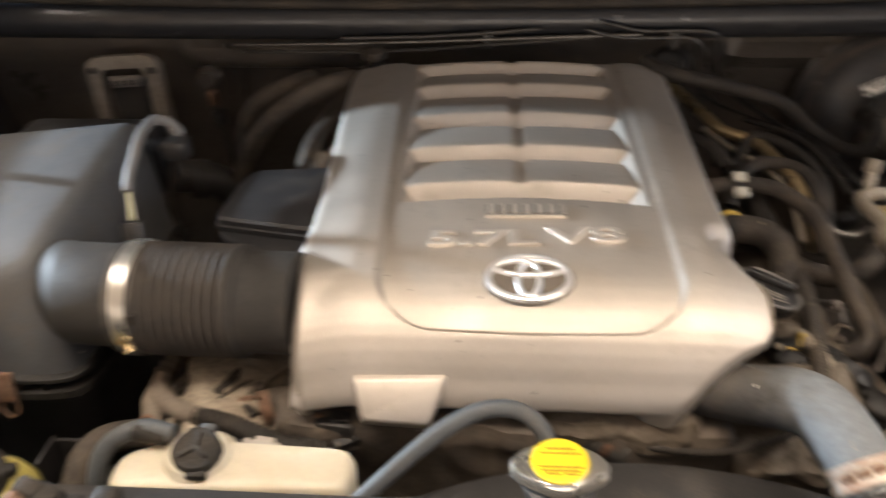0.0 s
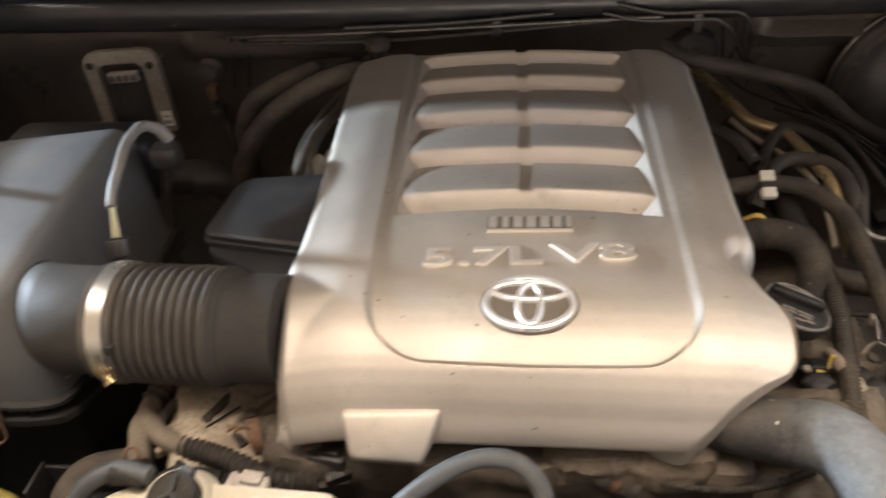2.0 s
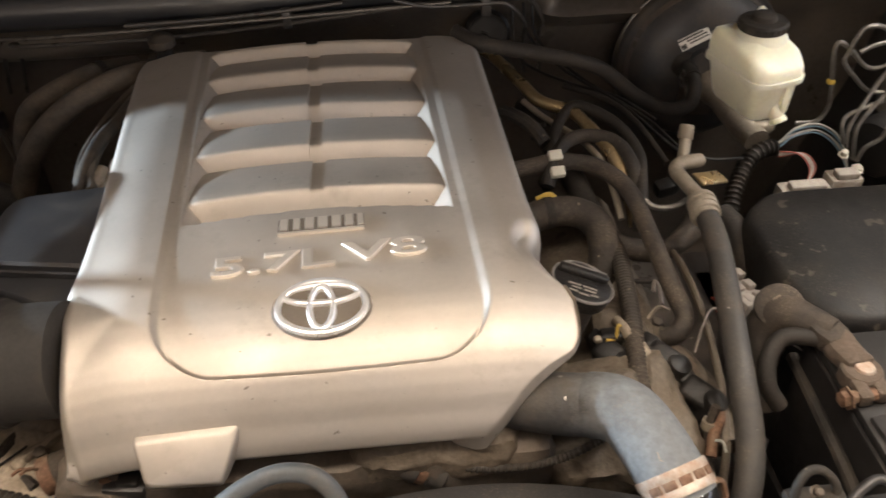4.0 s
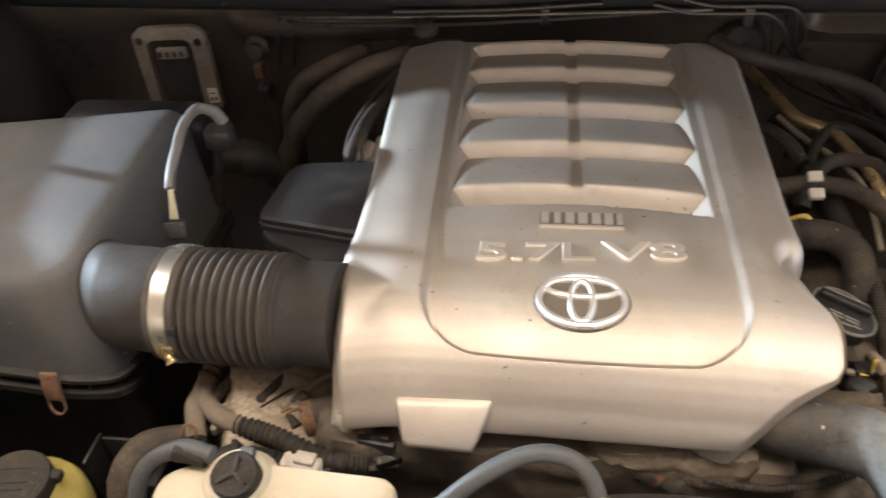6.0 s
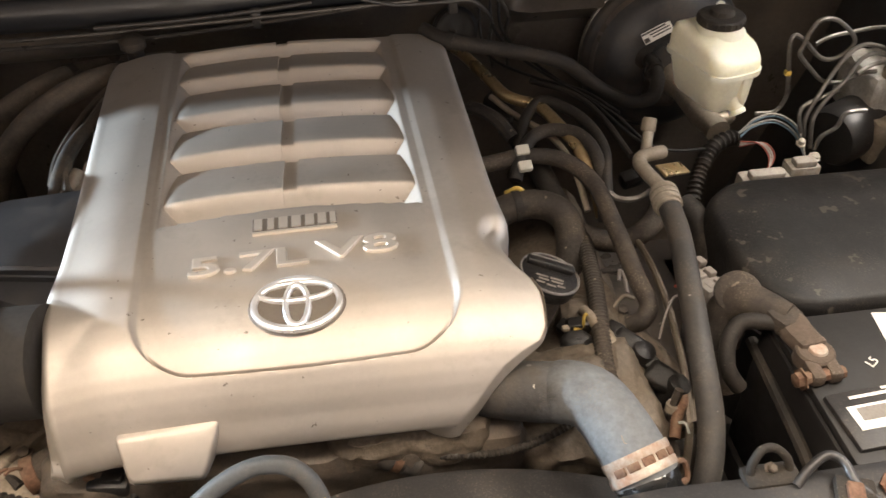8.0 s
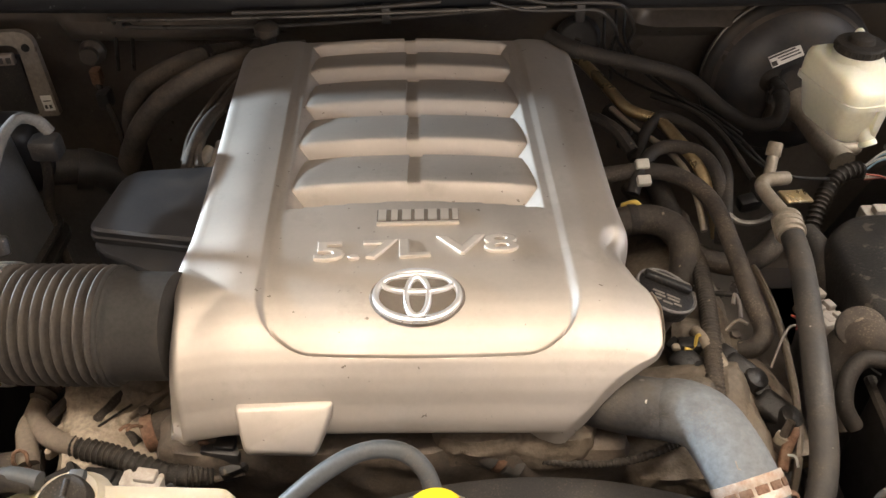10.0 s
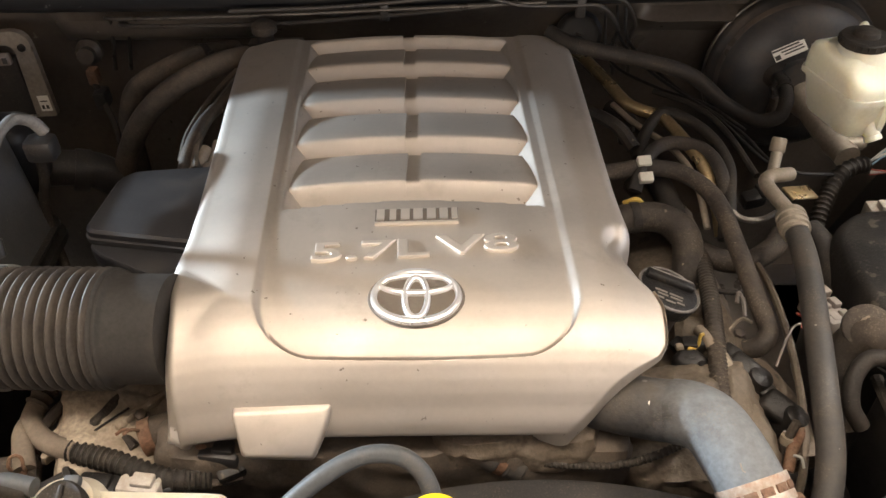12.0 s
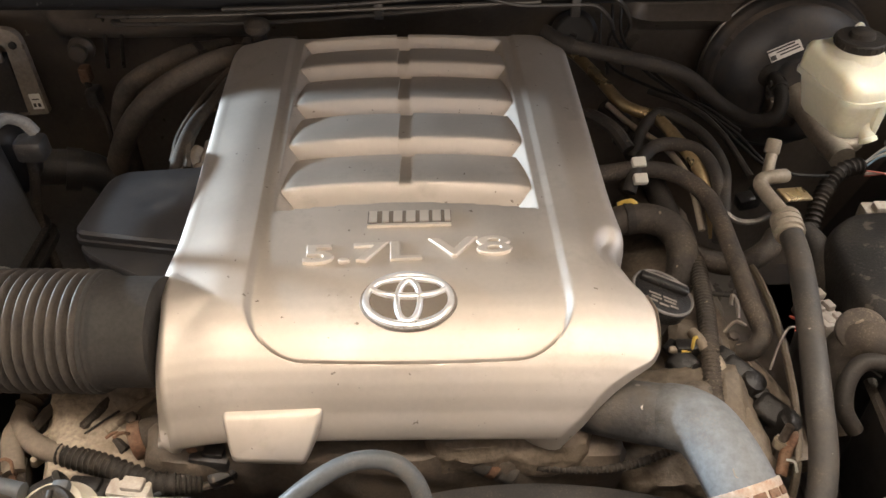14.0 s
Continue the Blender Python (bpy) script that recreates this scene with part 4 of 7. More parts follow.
part("relay_block", rbox((0, 0, 0), (0.06, 0.1, 0.02), 0.004, fm @ pose(-0.004, -0.03, -0.02)), BLACK_PLASTIC, ebr)
sock = part("socket", rbox((0, 0, 0), (0.05, 0.018, 0.012), 0.003, fm @ pose(-0.002, 0.022, -0.004)), CONNECTOR, ebr, "grey plug with dark slots")
for k in range(4):
    part("slot", rbox((0, 0, 0), (0.007, 0.009, 0.002), 0.0005, fm @ pose(-0.02 + 0.012 * k, 0.022, 0.0025)), PRINT_DARK, sock)
part("label", rbox((0, 0, 0), (0.017, 0.026, 0.001), 0.0, fm @ pose(0.05, -0.052, 0.001)), LABEL_WHITE, ebr, "white sticker")
part("label_bars", bars([(0.046, -0.058, 0.004, 0.006), (0.053, -0.058, 0.004, 0.006), (0.05, -0.048, 0.011, 0.0016)], fm @ pose(0, 0, 0.0018)), PRINT_DARK, ebr)
for a, b in ((-0.05, 0.045), (0.048, 0.04)):
    part("bolt", lathe([(0.006, 0), (0.006, 0.003), (0.004, 0.004)], fm @ pose(a, b, 0), 8), CAP_DIRTY, ebr)

for label, pts, r in (("thick dusty black heater hose by the firewall", [(-0.185, 1.215, 0.965), (-0.222, 1.15, 0.996), (-0.265, 1.095, 1.008), (-0.318, 1.06, 0.990), (-0.362, 1.045, 0.950), (-0.395, 1.04, 0.890), (-0.415, 1.05, 0.84), (-0.42, 1.06, 0.76)], 0.0155),
                      ("second dusty black heater hose by the firewall", [(-0.26, 1.22, 0.972), (-0.295, 1.17, 0.990), (-0.335, 1.13, 0.990), (-0.380, 1.115, 0.968), (-0.400, 1.11, 0.93), (-0.402, 1.1, 0.9), (-0.405, 1.1, 0.8)], 0.0145)):
    t = thing("heater_hose", pts[3], label, "hose", "heater hoses")
    part("hose", tube(pts, r, seg=18), HEATER_RUBBER, t)
    part("spring_clip", spring_clip(pts[1], Vector(pts[2]) - Vector(pts[0]), r), CAP_DIRTY, t)
fuel = thing("fuel_rail_hose", (-0.24, 0.93, 0.99), "short dusty fuel hose with clipped fittings", "hose")
part("hose", tube([(-0.225, 1.03, 1.0), (-0.243, 0.97, 1.003), (-0.252, 0.92, 0.995), (-0.255, 0.88, 0.98)], 0.0085, seg=10), DUSTY_RUBBER, fuel)
part("fitting", lathe([(0.012, 0), (0.013, 0.01), (0.009, 0.014), (0.009, 0.03), (0.007, 0.05)], along((-0.247, 0.875, 0.975), (0.25, 0.8, 0.3)), 12), TAPE_DUST, fuel)
part("fitting", lathe([(0.012, 0), (0.012, 0.012), (0.008, 0.016), (0.008, 0.05)], along((-0.226, 0.885, 0.975), (0.1, 0.9, 0.3)), 12), TAPE_DUST, fuel)
part("clip", rbox((-0.265, 0.87, 0.98), (0.02, 0.02, 0.02), 0.005), RUST, fuel)

stub = thing("firewall_fitting", (-0.5, 1.23, 0.93), "rusty brown wiring fitting on the firewall", "wiring fitting")
part("boss", lathe([(0.02, 0), (0.02, 0.01), (0.013, 0.018), (0.013, 0.03)], along((-0.5, 1.262, 0.955), (0.1, -1, 0.1)), 16), BODY_DARK, stub)
part("terminal", rbox((-0.485, 1.215, 0.935), (0.016, 0.02, 0.026), 0.004), RUST, stub)
part("plug", rbox((-0.475, 1.2, 0.905), (0.02, 0.03, 0.03), 0.006), BLACK_PLASTIC, stub)
part("lead", tube([(-0.485, 1.21, 0.925), (-0.47, 1.19, 0.9), (-0.455, 1.17, 0.87), (-0.45, 1.15, 0.8)], 0.005, seg=8), RUBBER, stub)
duct = thing("lower_air_duct", (-0.46, 1.0, 0.86), "black plastic duct behind the filter box", "duct")
part("duct", tube([(-0.54, 0.97, 0.92), (-0.48, 1.01, 0.905), (-0.43, 1.03, 0.885), (-0.40, 1.04, 0.84)], 0.025, seg=14), BLACK_PLASTIC, duct)
part("collar", lathe([(0.026, -0.01), (0.03, -0.01), (0.03, 0.01), (0.026, 0.01)], along((-0.45, 1.022, 0.893), (0.8, 0.3, -0.3)), 16), BLACK_PLASTIC, duct)

# Thin brake and fuel lines along the cowl.
lines = (
    [(-0.47, 1.262, 0.92), (-0.452, 1.255, 1.0), (-0.44, 1.215, 1.028), (-0.40, 1.197, 1.034), (-0.2, 1.193, 1.038), (0.1, 1.192, 1.047), (0.2, 1.192, 1.05)],
    [(-0.445, 1.262, 0.92), (-0.428, 1.255, 0.995), (-0.42, 1.213, 1.018), (-0.38, 1.197, 1.022), (-0.17, 1.195, 1.024), (0.05, 1.192, 1.04), (0.16, 1.192, 1.05)],
    [(-0.25, 1.19, 1.046), (-0.1, 1.188, 1.05), (0.05, 1.188, 1.06)],
    [(0.12, 1.19, 1.058), (0.17, 1.19, 1.046), (0.24, 1.192, 1.044), (0.28, 1.195, 1.04), (0.31, 1.215, 1.0), (0.315, 1.255, 0.95), (0.32, 1.255, 0.9)],
    [(0.14, 1.19, 1.07), (0.2, 1.19, 1.056), (0.27, 1.192, 1.055), (0.31, 1.195, 1.048), (0.335, 1.215, 1.005), (0.34, 1.257, 0.96), (0.345, 1.257, 0.9)],
)
for p in lines:
    single("brake_line", tube(p, 0.0032, seg=8, steps=6), LINE_DARK, "thin steel brake line along the cowl", "brake line", group="lines on the firewall")
for x in (-0.03, 0.25):
    single("line_clip", rbox((x, 1.196, 1.04), (0.014, 0.012, 0.03), 0.003), BLACK_PLASTIC, "small black clip holding the brake lines", "clip", group="line clips")
single("firewall_grommet", lathe([(0.036, 0), (0.036, 0.005), (0.030, 0.008), (0.024, 0.006), (0.014, 0.009), (0.0, 0.009)], along((0.262, 1.268, 0.965), (0, -1, 0.25)), 28, cap=False), ROD, "round black rubber grommet in the firewall", "grommet")
knob = thing("cover_mount", (-0.2, 1.16, 1.02), "black rubber mount behind the engine cover", "rubber mount")
part("stud", lathe([(0.012, 0), (0.012, 0.02), (0.018, 0.024), (0.018, 0.034), (0.01, 0.04)], pose(-0.2, 1.17, 1.0), 14), RUBBER, knob)
part("bracket", rbox((-0.19, 1.18, 0.995), (0.08, 0.04, 0.012), 0.004), CAST_DARK, knob)

# ---- washer tank ----
WASHER = mat("dull_white_polyethylene", (0.47, 0.455, 0.31), 0.4, 0, 0.06, 30, 0.04, dust=0.35, dust_col=(0.46, 0.41, 0.28), dust_scale=8, glow_through=0.35)
wash = thing("washer_fluid_tank", (-0.68, 0.44, 0.6), "large yellowed white plastic washer fluid tank", "washer tank")
seam = rounded([(-0.82, 0.345), (-0.60, 0.345), (-0.53, 0.357), (-0.538, 0.41), (-0.562, 0.515), (-0.59, 0.535), (-0.82, 0.535)], [0.01, 0.02, 0.014, 0.012, 0.012, 0.015, 0.01], 4)
mid = rounded([(-0.81, 0.41), (-0.66, 0.41), (-0.60, 0.424), (-0.603, 0.46), (-0.615, 0.545), (-0.64, 0.555), (-0.81, 0.555)], [0.01, 0.02, 0.014, 0.012, 0.012, 0.015, 0.01], 4)
neck = rounded([(-0.80, 0.48), (-0.70, 0.48), (-0.664, 0.492), (-0.662, 0.515), (-0.662, 0.57), (-0.68, 0.585), (-0.80, 0.585)], [0.01, 0.02, 0.014, 0.012, 0.012, 0.015, 0.01], 4)
part("upper_shell", loft([[(x, y, 0.945) for x, y in seam], [(x, y, 0.953) for x, y in seam], [((x + 0.68) * 0.96 - 0.68, (y - 0.44) * 0.96 + 0.44, 0.958) for x, y in seam], [(x, y, 1.0) for x, y in mid],
                          [(x, y, 1.032) for x, y in neck], [((x + 0.72) * 0.94 - 0.72, (y - 0.525) * 0.94 + 0.525, 1.04) for x, y in neck]]), WASHER, wash, angle=35)
part("flange", loft([[((x + 0.68) * k - 0.68, (y - 0.44) * k + 0.44, z) for x, y in seam] for z, k in ((0.943, 0.99), (0.943, 1.035), (0.951, 1.035), (0.953, 1.0))]), WASHER, wash, "thick moulded seam flange")
low_s = [((x + 0.68) * 0.95 - 0.68, (y - 0.44) * 0.95 + 0.44) for x, y in seam]
part("lower_shell", loft([[(x, y, 0.947) for x, y in low_s], [(x, y, 0.92) for x, y in low_s], [(x * 0.985 - 0.008, y, 0.886) for x, y in low_s]]), WASHER, wash, "translucent lower half")
part("fluid", loft([[(x * 0.985 - 0.008, y, 0.887) for x, y in low_s], [(x * 0.97 - 0.015, y, 0.75) for x, y in low_s], [(x * 0.96 - 0.02, y, 0.6) for x, y in low_s]]), TEAL, wash, "teal washer fluid behind the wall")
wcap = part("cap", lathe([(0.036, 0.0), (0.04, 0.002), (0.041, 0.008), (0.039, 0.012), (0.034, 0.013), (0.031, 0.011), (0.0, 0.0105)], pose(-0.715, 0.53, 1.042, 3, 4, 0), 36, squash=0.85, cap=False), GREY_CAP, wash, "grey plastic flip cap")
part("cap_tab", rbox((-0.72, 0.567, 1.05), (0.026, 0.016, 0.008), 0.002), GREY_CAP, wcap)
part("cap_mark", bars([(0, 0.012, 0.038, 0.006), (0, -0.004, 0.008, 0.008), (-0.008, -0.006, 0.003, 0.006), (0.008, -0.006, 0.003, 0.006)], pose(-0.715, 0.53, 1.0535, 3, 4, 0), 0.001), PRINT_DARK, wcap)

# ---- power steering reservoir ----
ps = thing("power_steering_reservoir", (-0.51, 0.47, 0.8), "yellowed round reservoir with a dirty black cap", "fluid reservoir")
part("bowl", lathe([(0.04, -0.1), (0.052, -0.085), (0.057, -0.05), (0.0565, -0.03), (0.051, -0.016), (0.042, -0.008), (0.036, 0.002)], pose(-0.503, 0.470, 0.875), 36), YELLOW_TANK, ps)
pc = part("cap", lathe([(0.0345, -0.002), (0.0365, 0.0), (0.0365, 0.011), (0.0345, 0.0145), (0.03, 0.0155), (0.012, 0.015), (0.0, 0.015)], pose(-0.503, 0.470, 0.877, 2, 2, 0), 36, cap=False), CAP_DIRTY, ps, "dirty black screw cap")
part("cap_ear", rbox((-0.468, 0.484, 0.884), (0.014, 0.012, 0.01), 0.003), CAP_DIRTY, pc)
part("cap_print", bars([(0, 0.014, 0.04, 0.004), (0, -0.002, 0.034, 0.003), (0, -0.010, 0.026, 0.003)], pose(-0.503, 0.470, 0.8927, 2, 2, 10), 0.0012), CAP_DIRTY, pc)
part("bracket_ear", rbox((-0.55, 0.43, 0.82), (0.02, 0.02, 0.04), 0.004), YELLOW_TANK, ps)

# ---- coolant overflow tank ----
ov = thing("coolant_overflow_tank", (-0.23, 0.44, 0.8), "cream plastic coolant overflow tank with a black cap", "coolant tank")
op = rounded([(-0.335, 0.425), (-0.125, 0.432), (-0.122, 0.478), (-0.295, 0.484), (-0.335, 0.462)], 0.014, 4)


part("tank", loft([[(x, y, 0.78) for x, y in shrink(op, 0.96)], [(x, y, 0.915) for x, y in op], [(x, y, 0.928) for x, y in op], [(x, y, 0.937) for x, y in shrink(op, 0.97)], [(x, y, 0.940) for x, y in shrink(op, 0.9)], [(x, y, 0.941) for x, y in shrink(op, 0.5)]]), CREAM_TANK, ov, angle=50)
part("filler_boss", lathe([(0.036, -0.006), (0.030, 0.001), (0.026, 0.008)], pose(-0.262, 0.462, 0.94), 28), CREAM_TANK, ov)
om2 = pose(-0.258, 0.4585, 0.946, 14, 0, 0)
bm = lathe([(0.0185, 0.0), (0.0212, 0.001), (0.0218, 0.008), (0.0212, 0.0125), (0.0195, 0.0145), (0.017, 0.0135), (0.0, 0.0135)], om2, 40, cap=False)
for v in bm.verts:
    v.co += 0.0012 * noise.noise_vector(v.co * 60)
oc = part("cap", bm, CAP_DIRTY, ov, "round grimy black plastic cap")
for a in (90, 215, 325):
    part("cap_grip", rbox((0, 0, 0), (0.0165, 0.0045, 0.005), 0.0018, om2 @ pose(0, 0, 0.0145, 0, 0, a) @ pose(0.0075, 0, 0)), CAP_DIRTY, oc)
part("cap_lug", rbox((0, 0, 0), (0.018, 0.008, 0.010), 0.003, om2 @ pose(0.004, -0.0215, 0.006)), CAP_DIRTY, oc)
part("cap_lug", rbox((0, 0, 0), (0.014, 0.010, 0.010), 0.003, om2 @ pose(0.004, 0.0215, 0.006)), GREY_RUBBER, oc)
part("spout", lathe([(0.008, 0), (0.008, 0.02), (0.009, 0.022), (0.009, 0.03)], along((-0.29, 0.472, 0.952), (-1, 0.1, 0.1)), 12), CAP_DIRTY, oc)
part("overflow_hose", tube([(-0.285, 0.474, 0.955), (-0.315, 0.478, 0.956), (-0.345, 0.468, 0.944), (-0.358, 0.452, 0.915), (-0.36, 0.44, 0.86)], 0.0082, seg=12), GREY_RUBBER, ov, "grey overflow hose")

# ---- radiator, its support and cap ----
sup = thing("radiator_support", (0, 0.38, 0.9), "black steel radiator support bar across the front", "radiator support")
prof = [(0.25, 0.87), (0.25, 0.948), (0.262, 0.956), (0.38, 0.960), (0.404, 0.960), (0.414, 0.956), (0.417, 0.944), (0.414, 0.87)]
loops = []
for k in range(33):
    x = -0.365 + 1.03 * k / 32
    dy = 0.012 * ease((x - 0.2) / 0.1) - 0.10 * max(0, abs(x + 0.02) - 0.36) * (1 if x < 0 else 0)
    loops.append([(x, y + dy + 0.002 * noise.noise(Vector((x * 8, y * 20, 0))), z + 0.012 * ease((x - 0.2) / 0.1)) for y, z in prof])
part("bar", loft(loops), BLACK_PLASTIC, sup)
stop = part("stop_arch", tube([(0.381, 0.424, 0.968), (0.383, 0.430, 0.982), (0.392, 0.436, 0.990), (0.403, 0.436, 0.990), (0.412, 0.430, 0.982), (0.414, 0.424, 0.968)], 0.0036, seg=10), CAP_DIRTY, sup, "arched black rubber stop")
part("stop_base", rbox((0.398, 0.424, 0.970), (0.046, 0.022, 0.010), 0.004), CAP_DIRTY, stop)
part("stop_nut", hex_bolt((0.399, 0.428, 0.974), (0.1, -0.4, 1), 0.004, 0.005), CAST_DARK, stop, "pale corroded nut")
latch_r = part("catch_plate", rbox((0.452, 0.395, 0.976), (0.03, 0.03, 0.010), 0.003, pose(0, 0, 0, 0, 0, -20)), CAP_DIRTY, sup, "black catch with a rusty insert")
part("catch_insert", rbox((0.450, 0.394, 0.982), (0.013, 0.018, 0.006), 0.002, pose(0, 0, 0, 0, 0, -20)), RUST, latch_r)
part("rusty_nut", hex_bolt((0.487, 0.40, 0.972), (0.2, -0.2, 1), 0.008, 0.008), RUST, sup)
part("rusty_nut", hex_bolt((0.508, 0.395, 0.972), (0.2, -0.2, 1), 0.007, 0.008), RUST, sup)
part("loom", tube([(0.413, 0.412, 0.972), (0.428, 0.422, 0.980), (0.444, 0.428, 0.984), (0.453, 0.420, 0.984), (0.456, 0.402, 0.980), (0.47, 0.385, 0.975)], 0.0038, seg=10), BLACK_PLASTIC, sup)
part("label", rbox((0.172, 0.392, 0.9615), (0.062, 0.042, 0.001), 0), LABEL_WHITE, sup, "white sticker on the bar")
rad = thing("radiator", (0, 0.42, 0.85), "black radiator with filler neck and yellow-labelled cap", "radiator")
part("top_tank", rbox((0.0, 0.432, 0.865), (0.74, 0.05, 0.06), 0.014, seg=3), BLACK_PLASTIC, rad)
part("core", rbox((0.0, 0.432, 0.66), (0.74, 0.035, 0.36), 0.003), CAST_DARK, rad)
part("filler_neck", lathe([(0.022, -0.16), (0.022, -0.012), (0.0275, -0.010), (0.0275, -0.004), (0.024, -0.002)], pose(0.048, 0.394, 1.018), 28), BLACK_PLASTIC, rad)
capm = pose(0.048, 0.394, 1.026, -2, 0, 0) @ Matrix.Diagonal((0.86, 0.86, 1, 1))
poly = []
for k in range(48):
    a = 2 * math.pi * k / 48
    poly.append(((0.029 + 0.013 * max(0, abs(math.cos(a)) - 0.55) / 0.45) * math.cos(a), (0.027 + 0.0) * math.sin(a)))
bm = loft([[(x * 0.97, y * 0.97, -0.008) for x, y in poly], [(x, y, -0.007) for x, y in poly], [(x, y, 0.0) for x, y in poly], [(x * 0.94, y * 0.94, 0.003) for x, y in poly], [(x * 0.6, y * 0.85, 0.0045) for x, y in poly]])
bm.transform(capm)
rcap = part("cap", bm, STEEL, rad, "steel pressure cap with two ears")
part("cap_label", lathe([(0.0245, 0.0045), (0.0245, 0.0062), (0.023, 0.0068), (0.0, 0.0069)], capm, 36, cap=False), YELLOW_LABEL, rcap, "yellow round warning label")
rowsb = [(0, 0.012 - 0.0, 0.024, 0.0018), (0, 0.007, 0.034, 0.0014), (0, -0.008, 0.038, 0.0014), (0, -0.012, 0.032, 0.0016), (-0.006, -0.0155, 0.012, 0.0016), (0.009, -0.0155, 0.012, 0.0016)]
part("label_print", bars(rowsb, capm @ pose(0, 0, 0.0072), 0.0004), PRINT_BROWN, rcap)
part("outlet_neck", lathe([(0.028, -0.07), (0.028, -0.012), (0.0268, -0.008), (0.0265, 0.0), (0.0285, 0.004), (0.0285, 0.012), (0.026, 0.016)], along((0.3185, 0.4545, 0.921), (-0.28, 0.74, 0.60)), 28), GLOSS_BLACK, rad, "glossy black outlet neck")
part("shroud", loft([[(x, y, z) for y, z in ((0.46, 0.6), (0.46, 0.858), (0.467, 0.866), (b - 0.01, 0.870), (b - 0.003, 0.868), (b, 0.860), (b + 0.002, 0.6))] for x, b in [(-0.36 + 0.72 * k / 40, max(0.485, 0.537 - 1.1 * (-0.36 + 0.72 * k / 40 - 0.14) ** 2)) for k in range(41)]]), BLACK_PLASTIC, rad, "black plastic fan shroud")

bleed = thing("radiator_bleed_hose", (0.0, 0.47, 0.95), "grey rubber hose arching to the radiator neck", "hose")
part("hose", tube([(-0.15, 0.40, 0.91), (-0.105, 0.42, 0.95), (-0.055, 0.446, 0.988), (-0.015, 0.462, 1.007), (0.016, 0.463, 1.010), (0.036, 0.455, 1.000), (0.045, 0.443, 0.982), (0.048, 0.436, 0.955)], 0.0074, seg=14, wobble=0.05), GREY_RUBBER, bleed)
part("clip", spring_clip((0.0475, 0.4375, 0.962), (0.05, -0.1, -1), 0.0088), STEEL, bleed)

AGED_PIPE = mat("aged_outlet_rubber", (0.042, 0.041, 0.04), 0.6, 0, 0.35, 30, 0.3, dust=0.55, dust_col=(0.088, 0.074, 0.058), dust_scale=18, spots=0.15, spot_col=(0.2, 0.19, 0.17), spot_scale=45, spec=0.4, fade=(0.285, 0.345, (0.135, 0.145, 0.152)), grit=0.35)
upper = thing("upper_radiator_hose", (0.28, 0.53, 0.94), "faded grey-blue rubber upper radiator hose", "radiator hose")
part("outlet_pipe", tube([(0.10, 0.630, 0.902), (0.15, 0.606, 0.914), (0.20, 0.582, 0.926), (0.237, 0.564, 0.935), (0.266, 0.553, 0.942), (0.283, 0.541, 0.947)], 0.0284, seg=32), AGED_PIPE, upper, "dirty dark inlet half of the hose")
part("hose", tube([(0.258, 0.557, 0.940), (0.275, 0.547, 0.946), (0.289, 0.532, 0.948), (0.300, 0.505, 0.945), (0.309, 0.480, 0.937), (0.316, 0.463, 0.926)], lambda s: 0.0288 + 0.0006 * ease(s / 0.05), seg=32, steps=10), AGED_PIPE, upper, "bluish faded bend of the hose")
part("stamp", writing("UR", 0.012, 0.0002, frame_axes((0.301, 0.478, 0.9655), (1, 0.12, 0.0), (-0.05, -0.33, 0.94))), PRINT_GREY, upper, "faint pale stamped letters")
cm = along((0.3115, 0.4735, 0.934), (-0.28, 0.80, 0.45))
cl = part("clamp", lathe([(0.0292, -0.011), (0.0310, -0.011), (0.0312, -0.005), (0.0301, -0.002), (0.0301, 0.002), (0.0312, 0.005), (0.0310, 0.011), (0.0292, 0.011)], cm, 36), RUST_PALE, upper, "rusty galvanised spring clamp")
part("clamp_ear", tube([(0.340, 0.474, 0.928), (0.354, 0.478, 0.923), (0.356, 0.468, 0.911), (0.344, 0.464, 0.913)], 0.0027, seg=6), RUST, cl)
for k in range(5):
    a = 0.5 + k * 0.45
    part("clamp_slot", rbox((0, 0, 0), (0.011, 0.002, 0.007), 0.0008, cm @ pose(0.0305 * math.cos(a), 0.0305 * math.sin(a), 0, 0, 0, math.degrees(a) - 90)), RUST, cl)
part("paint_dot", lathe([(0.0026, 0), (0.0022, 0.0008)], along((0.2355, 0.5495, 0.9598), (0, -0.5, 0.87)), 10), WHITE_CLIP, upper, "white paint dot")


# ---- engine below the cover ----
TAN_GRIME = mat("grimy_tan_steel", (0.12, 0.095, 0.07), 0.55, 0.3, 0.25, 40, 0.1, dust=0.4, dust_col=(0.15, 0.12, 0.085))
TAN_CAP = mat("tan_plastic_cap", (0.22, 0.185, 0.14), 0.55, 0, 0.15, 40, 0.06, dust=0.4, dust_col=(0.24, 0.2, 0.15))
WORN_GREY = mat("scuffed_grey_plastic", (0.15, 0.14, 0.13), 0.65, 0, 0.3, 60, 0.15, dust=0.5, dust_col=(0.06, 0.052, 0.045), dust_scale=45)
DARK_PLUG = mat("grimy_black_plug", (0.012, 0.011, 0.0105), 0.42, 0, 0.3, 50, 0.35, dust=0.2, dust_col=(0.035, 0.028, 0.021), spots=0.15, spot_col=(0.13, 0.105, 0.075), spec=0.3, grit=0.3)
eng = thing("engine", (0.02, 0.8, 0.6), "dusty oily engine block and valve covers under the silver cover", "engine")
part("block", lump((0.02, 0.83, 0.74), (0.34, 0.5, 0.34), 0.03, 6, 0.008, 12), CAST_DARK, eng)
